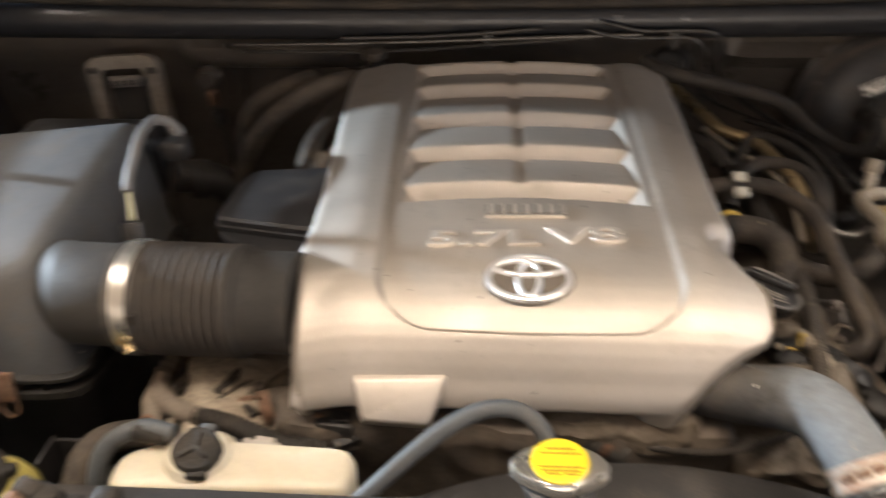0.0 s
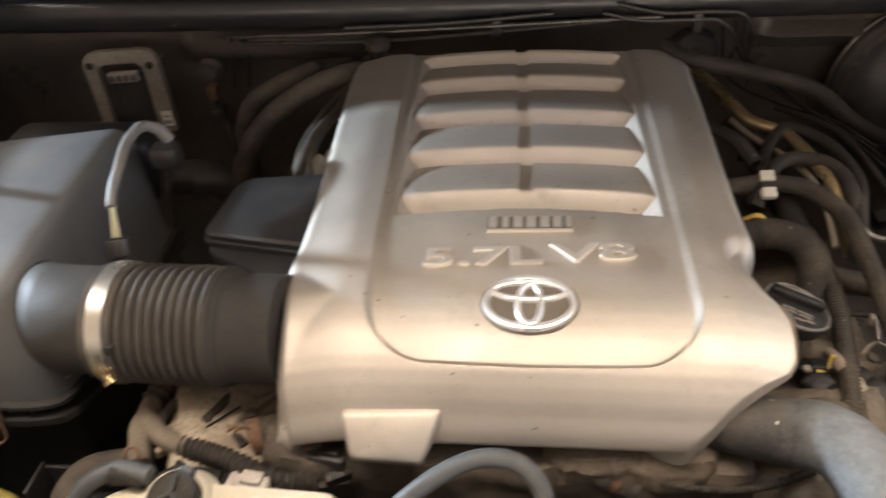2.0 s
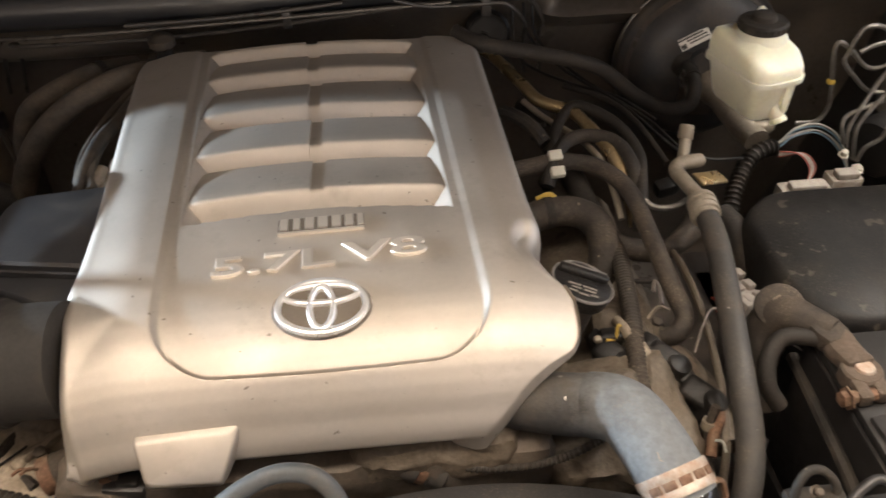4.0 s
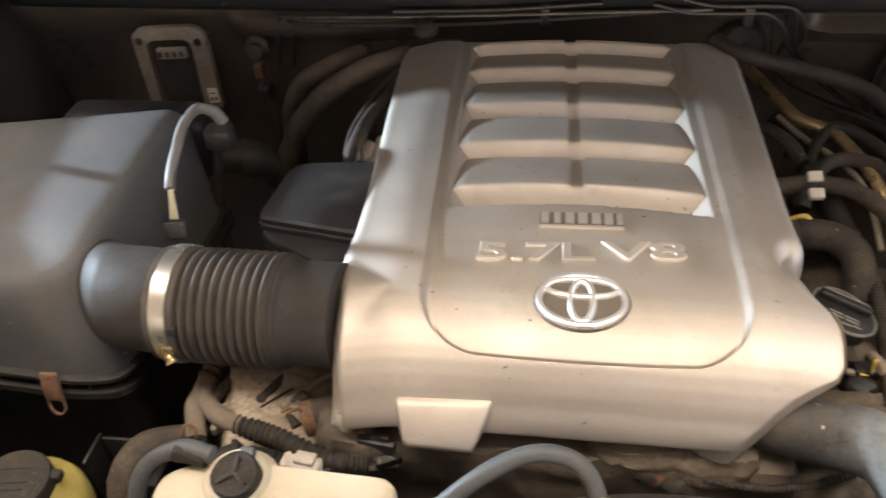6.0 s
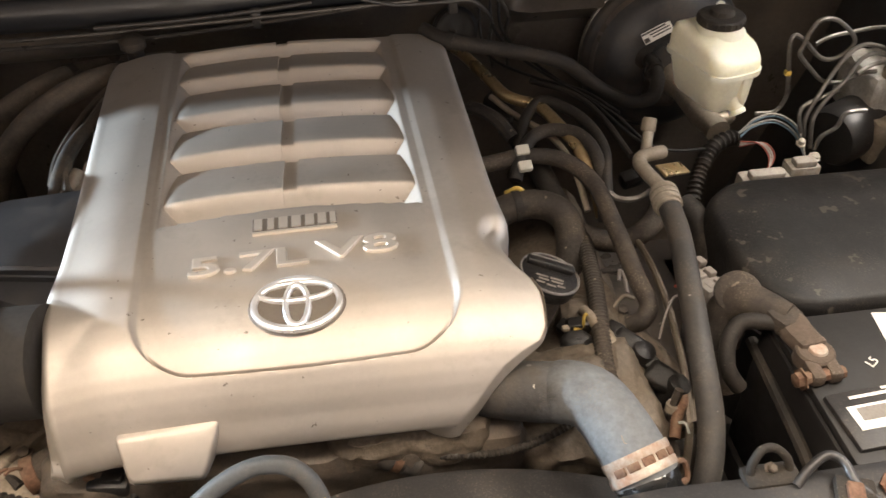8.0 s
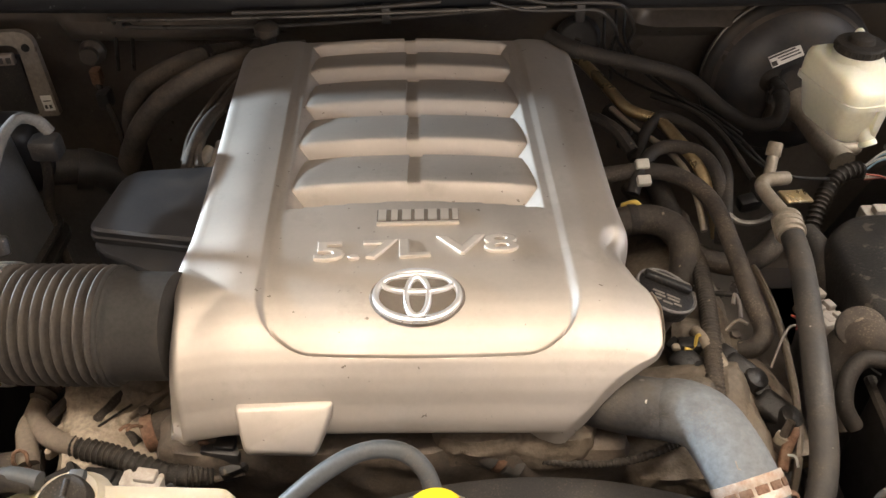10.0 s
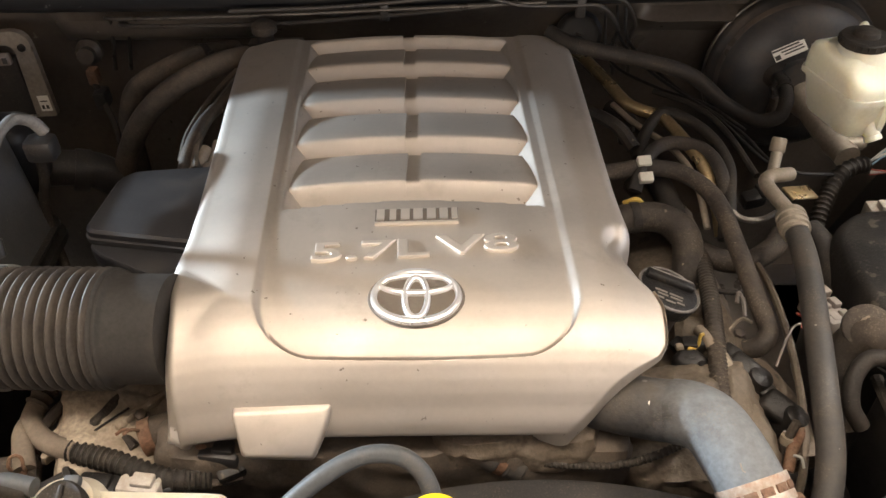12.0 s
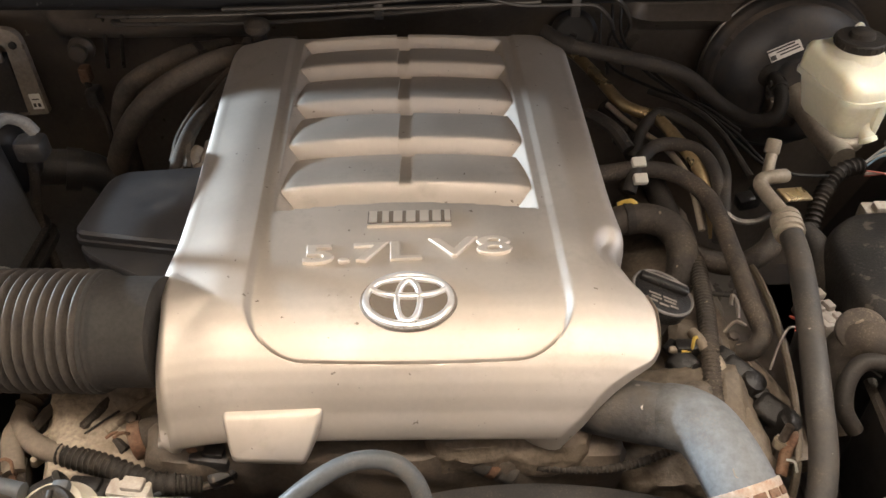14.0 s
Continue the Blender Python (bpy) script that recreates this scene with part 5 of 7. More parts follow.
part("timing_cover", lump((0.0, 0.585, 0.80), (0.46, 0.09, 0.2), 0.02, 6, 0.006, 20), CAST_DARK, eng, "oily cast timing cover")
part("valve_cover", lump((-0.275, 0.72, 0.825), (0.13, 0.34, 0.11), 0.02, 7, 0.005, 26, pose(0, 0, 0, 0, 22, 0)), CAST, eng, "dusty pale cast valve cover")
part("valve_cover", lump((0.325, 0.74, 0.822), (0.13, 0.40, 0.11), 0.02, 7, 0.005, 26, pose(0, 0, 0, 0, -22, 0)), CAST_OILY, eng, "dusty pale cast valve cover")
part("front_casting", lump((-0.27, 0.605, 0.842), (0.14, 0.13, 0.09), 0.02, 7, 0.007, 24, pose(0, 0, 0, 20, 12, 10)), CAST, eng, "pale dusty front casting")
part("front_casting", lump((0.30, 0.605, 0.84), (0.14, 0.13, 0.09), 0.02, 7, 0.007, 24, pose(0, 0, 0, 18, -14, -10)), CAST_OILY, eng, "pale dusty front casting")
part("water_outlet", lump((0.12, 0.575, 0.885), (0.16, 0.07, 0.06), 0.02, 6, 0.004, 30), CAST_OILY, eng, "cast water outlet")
part("front_casting", lump((-0.02, 0.575, 0.86), (0.22, 0.06, 0.05), 0.015, 6, 0.005, 30), CAST_DARK, eng, "dark dusty casting under the cover's front edge")
for x, y, z, rot, w in ((-0.312, 0.612, 0.878, 58, 0.09), (-0.290, 0.607, 0.881, 50, 0.1), (-0.268, 0.598, 0.880, 46, 0.08), (-0.247, 0.612, 0.884, 48, 0.07), (-0.325, 0.585, 0.872, 62, 0.06), (-0.285, 0.64, 0.882, 40, 0.06)):
    part("casting_rib", lump((x, y, z), (w, 0.010, 0.016), 0.004, 3, 0.0028, 40, pose(0, 0, 0, 10, 0, rot)), CAST, eng)
for x, y, z in ((-0.31, 0.615, 0.888), (-0.25, 0.60, 0.885), (0.34, 0.62, 0.895), (0.37, 0.70, 0.885), (0.25, 0.60, 0.893), (0.35, 0.57, 0.875)):
    part("bolt", hex_bolt((x, y, z), (0.1, -0.2, 1), 0.006, 0.007), CAST_DARK, eng)

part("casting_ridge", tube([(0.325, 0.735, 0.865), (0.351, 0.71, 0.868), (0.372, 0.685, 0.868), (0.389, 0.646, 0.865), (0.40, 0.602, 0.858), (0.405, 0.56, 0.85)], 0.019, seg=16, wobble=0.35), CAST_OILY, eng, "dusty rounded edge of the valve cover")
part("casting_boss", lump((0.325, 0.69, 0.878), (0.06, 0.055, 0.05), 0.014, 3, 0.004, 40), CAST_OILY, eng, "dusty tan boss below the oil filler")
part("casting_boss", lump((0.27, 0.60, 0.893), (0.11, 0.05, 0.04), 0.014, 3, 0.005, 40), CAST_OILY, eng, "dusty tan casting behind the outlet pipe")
for x, y, z, a in ((0.308, 0.657, 0.890, -20), (0.360, 0.649, 0.888, -25), (0.386, 0.609, 0.876, -25)):
    coil = thing("ignition_coil", (x, y, z - 0.03), "black ignition coil plugged into the dusty valve cover", "ignition coil", "ignition coils")
    part("body", rbox((x, y, z), (0.028, 0.034, 0.022), 0.007, pose(0, 0, 0, 8, a, 40), seg=3), DARK_PLUG, coil)
    part("stem", lathe([(0.013, -0.04), (0.014, 0.0), (0.012, 0.008), (0.008, 0.010)], along((x + 0.012, y - 0.014, z), (0.3, -0.2, 1)), 16), DARK_PLUG, coil)
    part("plug", rbox((x - 0.008, y + 0.018, z + 0.006), (0.016, 0.02, 0.014), 0.004, pose(0, 0, 0, 0, a, 40)), DARK_PLUG, coil)
conn = thing("injector_plug", (0.312, 0.664, 0.915), "small connector with a yellow locking tab", "connector")
part("lock", tube([(0.304, 0.664, 0.905), (0.3145, 0.666, 0.905), (0.3155, 0.668, 0.919), (0.319, 0.669, 0.921)], 0.0019, seg=6), YELLOW_CLIP, conn, "yellow wire lock")
part("body", rbox((0.312, 0.672, 0.900), (0.026, 0.016, 0.018), 0.004), DARK_PLUG, conn)
part("seal", rbox((0.297, 0.668, 0.903), (0.010, 0.008, 0.007), 0.003), TAN_CAP, conn, "pale chipped edge")

oil = thing("oil_filler_cap", (0.283, 0.712, 0.93), "black oil filler cap with raised lettering bars", "oil cap")
om = frame_axes((0.280, 0.690, 0.962), (0.92, -0.22, -0.3), (0.30, 0.02, 0.95)) @ Matrix.Scale(0.9, 4)
part("neck", lathe([(0.026, -0.07), (0.026, -0.006), (0.022, -0.002)], om, 24), CAST_DARK, oil)
bm = lathe([(0.030, -0.008), (0.0355, -0.006), (0.0365, -0.001), (0.0355, 0.003), (0.0325, 0.004), (0.0, 0.004)], om, 40, cap=False)
oc2 = part("disc", bm, DARK_PLUG, oil)
part("rim", lathe([(0.0335, 0.0035), (0.0352, 0.0052), (0.0366, 0.0042), (0.0368, 0.002)], om, 40, cap=False), WORN_GREY, oc2, "scuffed pale rim")
part("skirt", lathe([(0.031, -0.016), (0.034, -0.014), (0.0352, -0.006)], om, 40, cap=False), DARK_PLUG, oc2)
part("grip", rbox((0, 0, 0), (0.058, 0.012, 0.009), 0.003, om @ pose(0.0, 0.012, 0.007), seg=3), DARK_PLUG, oil)
part("grip_edge", rbox((0, 0, 0), (0.052, 0.003, 0.002), 0.001, om @ pose(0.0, 0.0165, 0.0112)), WORN_GREY, oil, "scuffed pale edge")
part("lettering_bars", bars([(-0.010, -0.009, 0.014, 0.0026), (0.008, -0.009, 0.016, 0.0026), (-0.008, -0.0145, 0.012, 0.0026), (0.008, -0.0145, 0.014, 0.0026), (-0.012, -0.021, 0.010, 0.0026), (0.001, -0.023, 0.011, 0.0026), (0.013, -0.0205, 0.009, 0.0026)], om @ pose(0, 0, 0.0043), 0.0008), PRINT_GREY, oil)

# ---- hoses, pipes and wiring beside the engine ----
def hose_thing(name, label, category, pts, r, material, seg=12, group="", extra=(), **kw):
    t = thing(name, pts[len(pts) // 2], label, category, group)
    part(kw.pop("part_name", "hose"), tube(pts, r, seg=seg, **kw), material, t)
    for k in extra:
        a, b = Vector(pts[k]), Vector(pts[min(k + 1, len(pts) - 1)]) - Vector(pts[max(k - 1, 0)])
        part("clip", spring_clip(a, b, r if not callable(r) else r(0)), CAP_DIRTY, t)
    return t


hose_thing("vacuum_hose", "thick dusty brake booster vacuum hose", "hose", [(0.20, 1.14, 1.03), (0.233, 1.11, 1.024), (0.32, 1.10, 1.006), (0.393, 1.10, 0.982), (0.452, 1.10, 0.934), (0.498, 1.10, 0.908), (0.533, 1.105, 0.908), (0.546, 1.12, 0.924), (0.552, 1.15, 0.93), (0.556, 1.185, 0.927)], 0.0105, RUBBER, extra=(1, 8))
hose_thing("fuel_pipe", "yellow-zinc fuel pipe along the valve cover", "pipe", [(0.245, 1.22, 0.965), (0.265, 1.186, 0.96), (0.286, 1.12, 0.96), (0.302, 1.066, 0.96), (0.318, 1.046, 0.96), (0.343, 1.024, 0.96), (0.359, 0.972, 0.96), (0.372, 0.925, 0.955), (0.382, 0.885, 0.935), (0.388, 0.85, 0.9)], 0.0083, BRASS, part_name="pipe")
hose_thing("fuel_pipe", "thin dull steel pipe beside the valve cover", "pipe", [(0.285, 1.07, 0.955), (0.309, 1.027, 0.95), (0.342, 0.974, 0.95), (0.357, 0.92, 0.95), (0.362, 0.88, 0.94), (0.365, 0.84, 0.92)], 0.0042, PIPE_METAL, part_name="pipe")
clipped = hose_thing("breather_hose", "dusty rubber breather hose with two white clips", "hose", [(0.235, 0.905, 0.955), (0.268, 0.912, 0.955), (0.30, 0.915, 0.957), (0.343, 0.905, 0.955), (0.373, 0.86, 0.95), (0.380, 0.78, 0.94), (0.385, 0.715, 0.925), (0.392, 0.685, 0.91), (0.383, 0.672, 0.90), (0.37, 0.675, 0.89)], 0.0105, DUSTY_RUBBER)
for z, y in ((0.9675, 0.913), (0.9575, 0.893)):
    part("white_clip", rbox((0.297, y, z), (0.017, 0.013, 0.010), 0.002, pose(0, 0, 0, 30, 0, 5)), WHITE_CLIP, clipped, "white plastic clip")
part("yellow_clip", tube([(0.268, 0.868, 0.938), (0.282, 0.866, 0.945), (0.291, 0.866, 0.938)], 0.0034, seg=8), YELLOW_CLIP, clipped, "yellow paper tag")
hose_thing("vacuum_line", "curved black vacuum hose", "hose", [(0.285, 0.89, 0.94), (0.297, 0.915, 0.96), (0.318, 0.945, 0.965), (0.344, 0.957, 0.965), (0.374, 0.943, 0.965), (0.388, 0.91, 0.96), (0.39, 0.87, 0.94), (0.385, 0.83, 0.91)], 0.0086, RUBBER)
hose_thing("vacuum_line", "black rubber hose on the valve cover", "hose", [(0.302, 0.96, 0.94), (0.313, 0.99, 0.952), (0.33, 1.018, 0.96), (0.352, 1.028, 0.966), (0.39, 0.986, 0.962), (0.404, 0.924, 0.955), (0.394, 0.869, 0.945), (0.388, 0.83, 0.92)], 0.0076, RUBBER)
hose_thing("coolant_hose", "fat dusty coolant elbow hose", "hose", [(0.245, 0.845, 0.922), (0.28, 0.856, 0.926), (0.314, 0.852, 0.926), (0.335, 0.828, 0.92), (0.335, 0.795, 0.90), (0.325, 0.775, 0.875)], 0.0182, DUSTY_RUBBER, seg=18, extra=(1,))
hose_thing("coolant_hose", "dusty coolant hose across the bay", "hose", [(0.30, 0.96, 0.90), (0.32, 0.9, 0.90), (0.345, 0.85, 0.892), (0.38, 0.825, 0.885), (0.415, 0.82, 0.885), (0.448, 0.838, 0.89), (0.47, 0.87, 0.885)], 0.0135, DUSTY_RUBBER, seg=14)
hose_thing("coolant_hose", "black hose behind the valve cover", "hose", [(0.29, 1.10, 0.93), (0.303, 1.074, 0.932), (0.308, 1.03, 0.932), (0.312, 0.985, 0.93), (0.325, 0.925, 0.925), (0.332, 0.856, 0.918), (0.345, 0.8, 0.89)], 0.0145, RUBBER, seg=14)
hose_thing("wiring_loom", "black corrugated wiring loom over the valve cover", "wiring loom", [(0.335, 0.87, 0.895), (0.35, 0.812, 0.905), (0.347, 0.759, 0.908), (0.339, 0.70, 0.908), (0.332, 0.655, 0.905), (0.326, 0.618, 0.9), (0.324, 0.57, 0.885)], 0.0098, DUSTY_RUBBER, ridge=0.0009, pitch=0.0042, part_name="conduit")
hose_thing("wiring_loom", "thin dusty wiring loom branch", "wiring loom", [(0.322, 0.69, 0.905), (0.327, 0.672, 0.908), (0.337, 0.648, 0.904), (0.339, 0.622, 0.895), (0.337, 0.59, 0.88)], 0.0068, CAST, part_name="conduit", wobble=0.2)
hose_thing("wiring_loom", "fine corrugated wiring sleeve beside the loom", "wiring loom", [(0.345, 0.66, 0.895), (0.344, 0.635, 0.895), (0.338, 0.605, 0.89), (0.33, 0.57, 0.875)], 0.0055, RUBBER, ridge=0.0008, pitch=0.0038, part_name="conduit")
hose_thing("dipstick_tube", "thin tan dipstick tube", "pipe", [(0.418, 0.83, 0.885), (0.423, 0.798, 0.89), (0.424, 0.737, 0.89), (0.418, 0.668, 0.888), (0.408, 0.601, 0.88), (0.398, 0.55, 0.855), (0.385, 0.51, 0.78)], 0.0042, TAN_GRIME, part_name="tube", seg=8)
hose_thing("ground_wire", "thin grey wire crossing to the pipe", "wire", [(0.385, 0.862, 0.945), (0.40, 0.842, 0.935), (0.425, 0.84, 0.933), (0.45, 0.85, 0.938)], 0.0036, LINE_METAL, seg=8, part_name="wire")
for p, lab in (([(0.325, 1.245, 1.02), (0.33, 1.215, 0.975), (0.375, 1.13, 0.955), (0.43, 1.06, 0.94), (0.455, 1.02, 0.935), (0.475, 0.98, 0.925), (0.5, 0.95, 0.915)], "thin black line over the bay"), ([(0.312, 1.245, 1.02), (0.315, 1.21, 0.985), (0.35, 1.14, 0.965), (0.42, 1.06, 0.945), (0.45, 1.0, 0.935), (0.475, 0.965, 0.925), (0.51, 0.95, 0.92), (0.56, 0.96, 0.91)], "thin black line running to the pipe"),
               ([(0.295, 1.245, 1.02), (0.295, 1.205, 0.97), (0.31, 1.17, 0.955), (0.36, 1.12, 0.95), (0.42, 1.08, 0.945), (0.46, 1.03, 0.935)], "thin black line below the vacuum hose")):
    hose_thing("fluid_line", lab, "pipe", p, 0.0023, ROD, seg=8, part_name="line")

AC_RUBBER = mat("worn_pipe_rubber", (0.036, 0.033, 0.03), 0.6, 0, 0.25, 40, 0.12, dust=0.5, dust_col=(0.08, 0.065, 0.05), spots=0.3, spot_col=(0.4, 0.37, 0.32), spot_scale=85, grit=0.25)
# Air conditioning pipe with its service valve.
ac = thing("air_conditioning_pipe", (0.44, 0.7, 0.93), "dull grey air conditioning pipe with a capped service valve", "pipe")
part("metal_pipe", tube([(0.479, 0.912, 0.946), (0.467, 0.905, 0.95), (0.448, 0.898, 0.952), (0.440, 0.885, 0.952), (0.443, 0.86, 0.952), (0.448, 0.835, 0.952), (0.449, 0.82, 0.95)], 0.0088, seg=14), PIPE_METAL, ac)
part("ferrule", lathe([(0.0155, -0.012), (0.0165, -0.01), (0.0165, 0.01), (0.0150, 0.013), (0.0150, 0.022)], along((0.449, 0.815, 0.95), (-0.1, -1, -0.05)), 20), PIPE_METAL, ac)
part("hose", tube([(0.449, 0.81, 0.95), (0.443, 0.75, 0.948), (0.427, 0.67, 0.942), (0.412, 0.59, 0.927), (0.404, 0.53, 0.90), (0.390, 0.49, 0.87), (0.370, 0.47, 0.83)], 0.0130, seg=18), AC_RUBBER, ac, "worn grey rubber section")
for k in range(3):
    part("crimp", lathe([(0.0160, -0.0018), (0.0174, -0.001), (0.0174, 0.001), (0.0160, 0.0018)], along((0.449 - 0.0009 * k, 0.818 - 0.009 * k, 0.9505 - 0.0004 * k), (-0.1, -1, -0.05)), 20), PIPE_METAL, ac)
part("valve_stem", lathe([(0.007, -0.02), (0.007, 0.01)], along((0.462, 0.925, 0.957), (0.25, 0.65, 0.5)), 12), PIPE_METAL, ac)
part("valve_cap", lathe([(0.0088, 0), (0.0095, 0.002), (0.0092, 0.016), (0.0075, 0.018)], along((0.466, 0.937, 0.962), (0.2, 0.5, 0.8)), 12), TAN_CAP, ac, "tan plastic valve cap")
part("bracket", rbox((0.486, 0.888, 0.935), (0.046, 0.022, 0.004), 0.0015, pose(0, 0, 0, 10, 15, 25)), BRASS, ac, "yellow-zinc bracket")

# ---- brake booster, cylinder and fluid reservoir ----
boost = thing("brake_booster", (0.59, 1.22, 0.9), "round black brake booster on the firewall", "brake booster")
bm3 = along((0.595, 1.262, 0.905), (-0.02, -1, 0.06))
part("shell", lathe([(0.128, 0.0), (0.131, 0.01), (0.131, 0.022), (0.127, 0.027), (0.121, 0.031), (0.112, 0.050), (0.098, 0.062), (0.07, 0.068), (0.045, 0.07), (0.045, 0.082), (0.0, 0.083)], bm3, 56, cap=False), mat("brake_booster_paint", (0.035, 0.035, 0.037), 0.42, 0.1, 0.15, 30, 0.05, dust=0.45, dust_col=(0.1, 0.082, 0.064)), boost, angle=50)
part("rim", lathe([(0.129, 0.004), (0.1335, 0.006), (0.1335, 0.012), (0.129, 0.014)], bm3, 56), BODY_DARK, boost, "brown dusty rolled rim")
part("ring", lathe([(0.1205, 0.032), (0.1215, 0.034), (0.117, 0.041), (0.1155, 0.0405)], bm3, 56), BODY_DARK, boost)
part("label", rbox((0, 0, 0), (0.048, 0.018, 0.001), 0, frame_axes((0.564, 1.1935, 0.968), (1, 0.1, 0.42), (-0.35, -0.8, 0.5))), LABEL_WHITE, boost, "white printed sticker")
part("label_print", bars([(-0.004, 0.006, 0.04, 0.0025), (0.004, 0.0015, 0.032, 0.002), (0.006, -0.003, 0.03, 0.002), (-0.019, -0.004, 0.008, 0.007)], frame_axes((0.5636, 1.1928, 0.9685), (1, 0.1, 0.42), (-0.35, -0.8, 0.5)) @ pose(0, 0, 0.0006), 0.0006), PRINT_DARK, boost)
part("hose_port", lathe([(0.022, 0), (0.022, 0.012), (0.013, 0.018), (0.013, 0.035)], along((0.557, 1.207, 0.925), (0, -1, 0)), 20), CAP_DIRTY, boost)
part("stud", hex_bolt((0.66, 1.195, 0.95), (0, -1, 0), 0.006, 0.012), CAP_DIRTY, boost)
mc = thing("brake_master_cylinder", (0.60, 1.08, 0.88), "dull aluminium brake master cylinder", "brake cylinder")
part("body", lathe([(0.03, 0), (0.03, 0.02), (0.022, 0.03), (0.022, 0.12), (0.018, 0.13), (0.018, 0.15)], along((0.60, 1.19, 0.895), (0.12, -1, -0.1)), 24), PIPE_METAL, mc)
part("flange", lump((0.575, 1.18, 0.875), (0.05, 0.03, 0.05), 0.01, 2, 0.003), CAST_DARK, mc)
part("port", lathe([(0.01, 0), (0.01, 0.02), (0.006, 0.026)], along((0.62, 1.06, 0.89), (1, -0.1, 0.15)), 12), PIPE_METAL, mc)
bf = thing("brake_fluid_reservoir", (0.59, 1.03, 0.95), "yellowed white brake fluid reservoir with a black cap", "brake reservoir")
up = rounded([(0.534, 0.968), (0.622, 0.964), (0.634, 1.088), (0.538, 1.096)], [0.03, 0.03, 0.014, 0.014], 5)


def rise(poly, k, z, dx=0.0):
    return [(x + dx, y, z) for x, y in shrink(poly, k)]


part("lower_body", loft([rise(up, 0.70, 0.950, 0.006), rise(up, 0.78, 0.957, 0.006), rise(up, 0.885, 1.004), rise(up, 0.89, 1.01)]), WHITE_TANK, bf, angle=35)
part("flange", loft([rise(up, 0.93, 1.006), rise(up, 0.985, 1.007), rise(up, 0.99, 1.011), rise(up, 0.985, 1.015), rise(up, 0.93, 1.016)]), WHITE_TANK, bf)


def shoulder(k, low, high):
    """A ring of the reservoir's upper half, whose top falls away to the front."""
    return [(x, y, low + high * ease((y - 0.972) / 0.055)) for x, y in shrink(up, k)]


part("upper_body", loft([rise(up, 0.955, 1.013), shoulder(0.945, 1.020, 0.014), shoulder(0.925, 1.0265, 0.018), shoulder(0.88, 1.030, 0.021), shoulder(0.78, 1.0325, 0.022), shoulder(0.4, 1.035, 0.021)]), WHITE_TANK, bf, angle=50)
part("filler", lathe([(0.039, -0.022), (0.037, -0.006), (0.033, 0.0), (0.030, 0.008)], pose(0.586, 1.040, 1.056), 32), WHITE_TANK, bf)
bcap = part("cap", lathe([(0.031, 0.0), (0.0325, 0.001), (0.033, 0.010), (0.031, 0.0125), (0.0175, 0.0135), (0.016, 0.0195), (0.013, 0.0215), (0.0, 0.0215)], pose(0.586, 1.040, 1.060), 40, cap=False), CAP_DIRTY, bf, "dusty black ridged cap")
for k in range(24):
    a = 2 * math.pi * k / 24
    part("cap_ridge", rbox((0.586 + 0.0326 * math.cos(a), 1.040 + 0.0326 * math.sin(a), 1.066), (0.0024, 0.0024, 0.008), 0.0007), CAP_DIRTY, bcap)
part("spout", lathe([(0.014, -0.02), (0.012, 0.0), (0.0105, 0.010), (0.012, 0.012), (0.012, 0.017), (0.007, 0.018)], along((0.588, 0.982, 0.963), (0.1, -0.6, -0.75)), 18), WHITE_TANK, bf)
part("web", rbox((0.592, 0.980, 0.982), (0.012, 0.02, 0.05), 0.004), WHITE_TANK, bf)
part("strap", tube([(0.603, 1.072, 1.05), (0.604, 1.073, 1.066), (0.610, 1.073, 1.072), (0.616, 1.072, 1.066), (0.617, 1.073, 1.05)], 0.0028, seg=8), WHITE_TANK, bf)
bf.rotation_euler.z, bf.scale = radians(17), (0.93, 0.93, 0.95)

# ---- brake lines to the pressure unit ----
ABS_METAL = mat("dusty_aluminium_block", (0.5, 0.49, 0.46), 0.5, 0.4, 0.2, 40, 0.2, dust=0.45, dust_col=(0.3, 0.26, 0.21), dust_scale=25)
absu = thing("brake_pressure_unit", (0.85, 1.05, 0.85), "dusty aluminium brake pressure unit with steel lines", "brake unit")
part("valve_block", lump((0.875, 1.07, 0.915), (0.10, 0.10, 0.085), 0.012, 3, 0.004, 30), ABS_METAL, absu, "dull aluminium valve block")
part("motor", lathe([(0.043, 0), (0.045, 0.004), (0.045, 0.075), (0.040, 0.082), (0.0, 0.083)], along((0.852, 1.050, 0.871), (-1, -0.45, -0.05)), 32, cap=False), BLACK_PLASTIC, absu, "black round pump motor")
part("bracket", lump((0.853, 1.0, 0.867), (0.05, 0.03, 0.07), 0.01, 3, 0.005, 30), PIPE_METAL, absu, "dusty tan mounting bracket")
part("line_nut", hex_bolt((0.715, 0.985, 0.885), (0, -0.3, 1), 0.005, 0.008), WHITE_CLIP, absu, "pale corroded line nuts")
part("line_nut", hex_bolt((0.739, 0.98, 0.863), (0, -0.3, 1), 0.006, 0.006), WHITE_CLIP, absu, "pale corroded line nuts")
for k in range(3):
    part("fitting", lathe([(0.008, 0), (0.008, 0.014), (0.006, 0.018)], pose(0.845 + 0.025 * k, 1.03 + 0.02 * (k % 2), 0.953), 8), PIPE_METAL, absu)
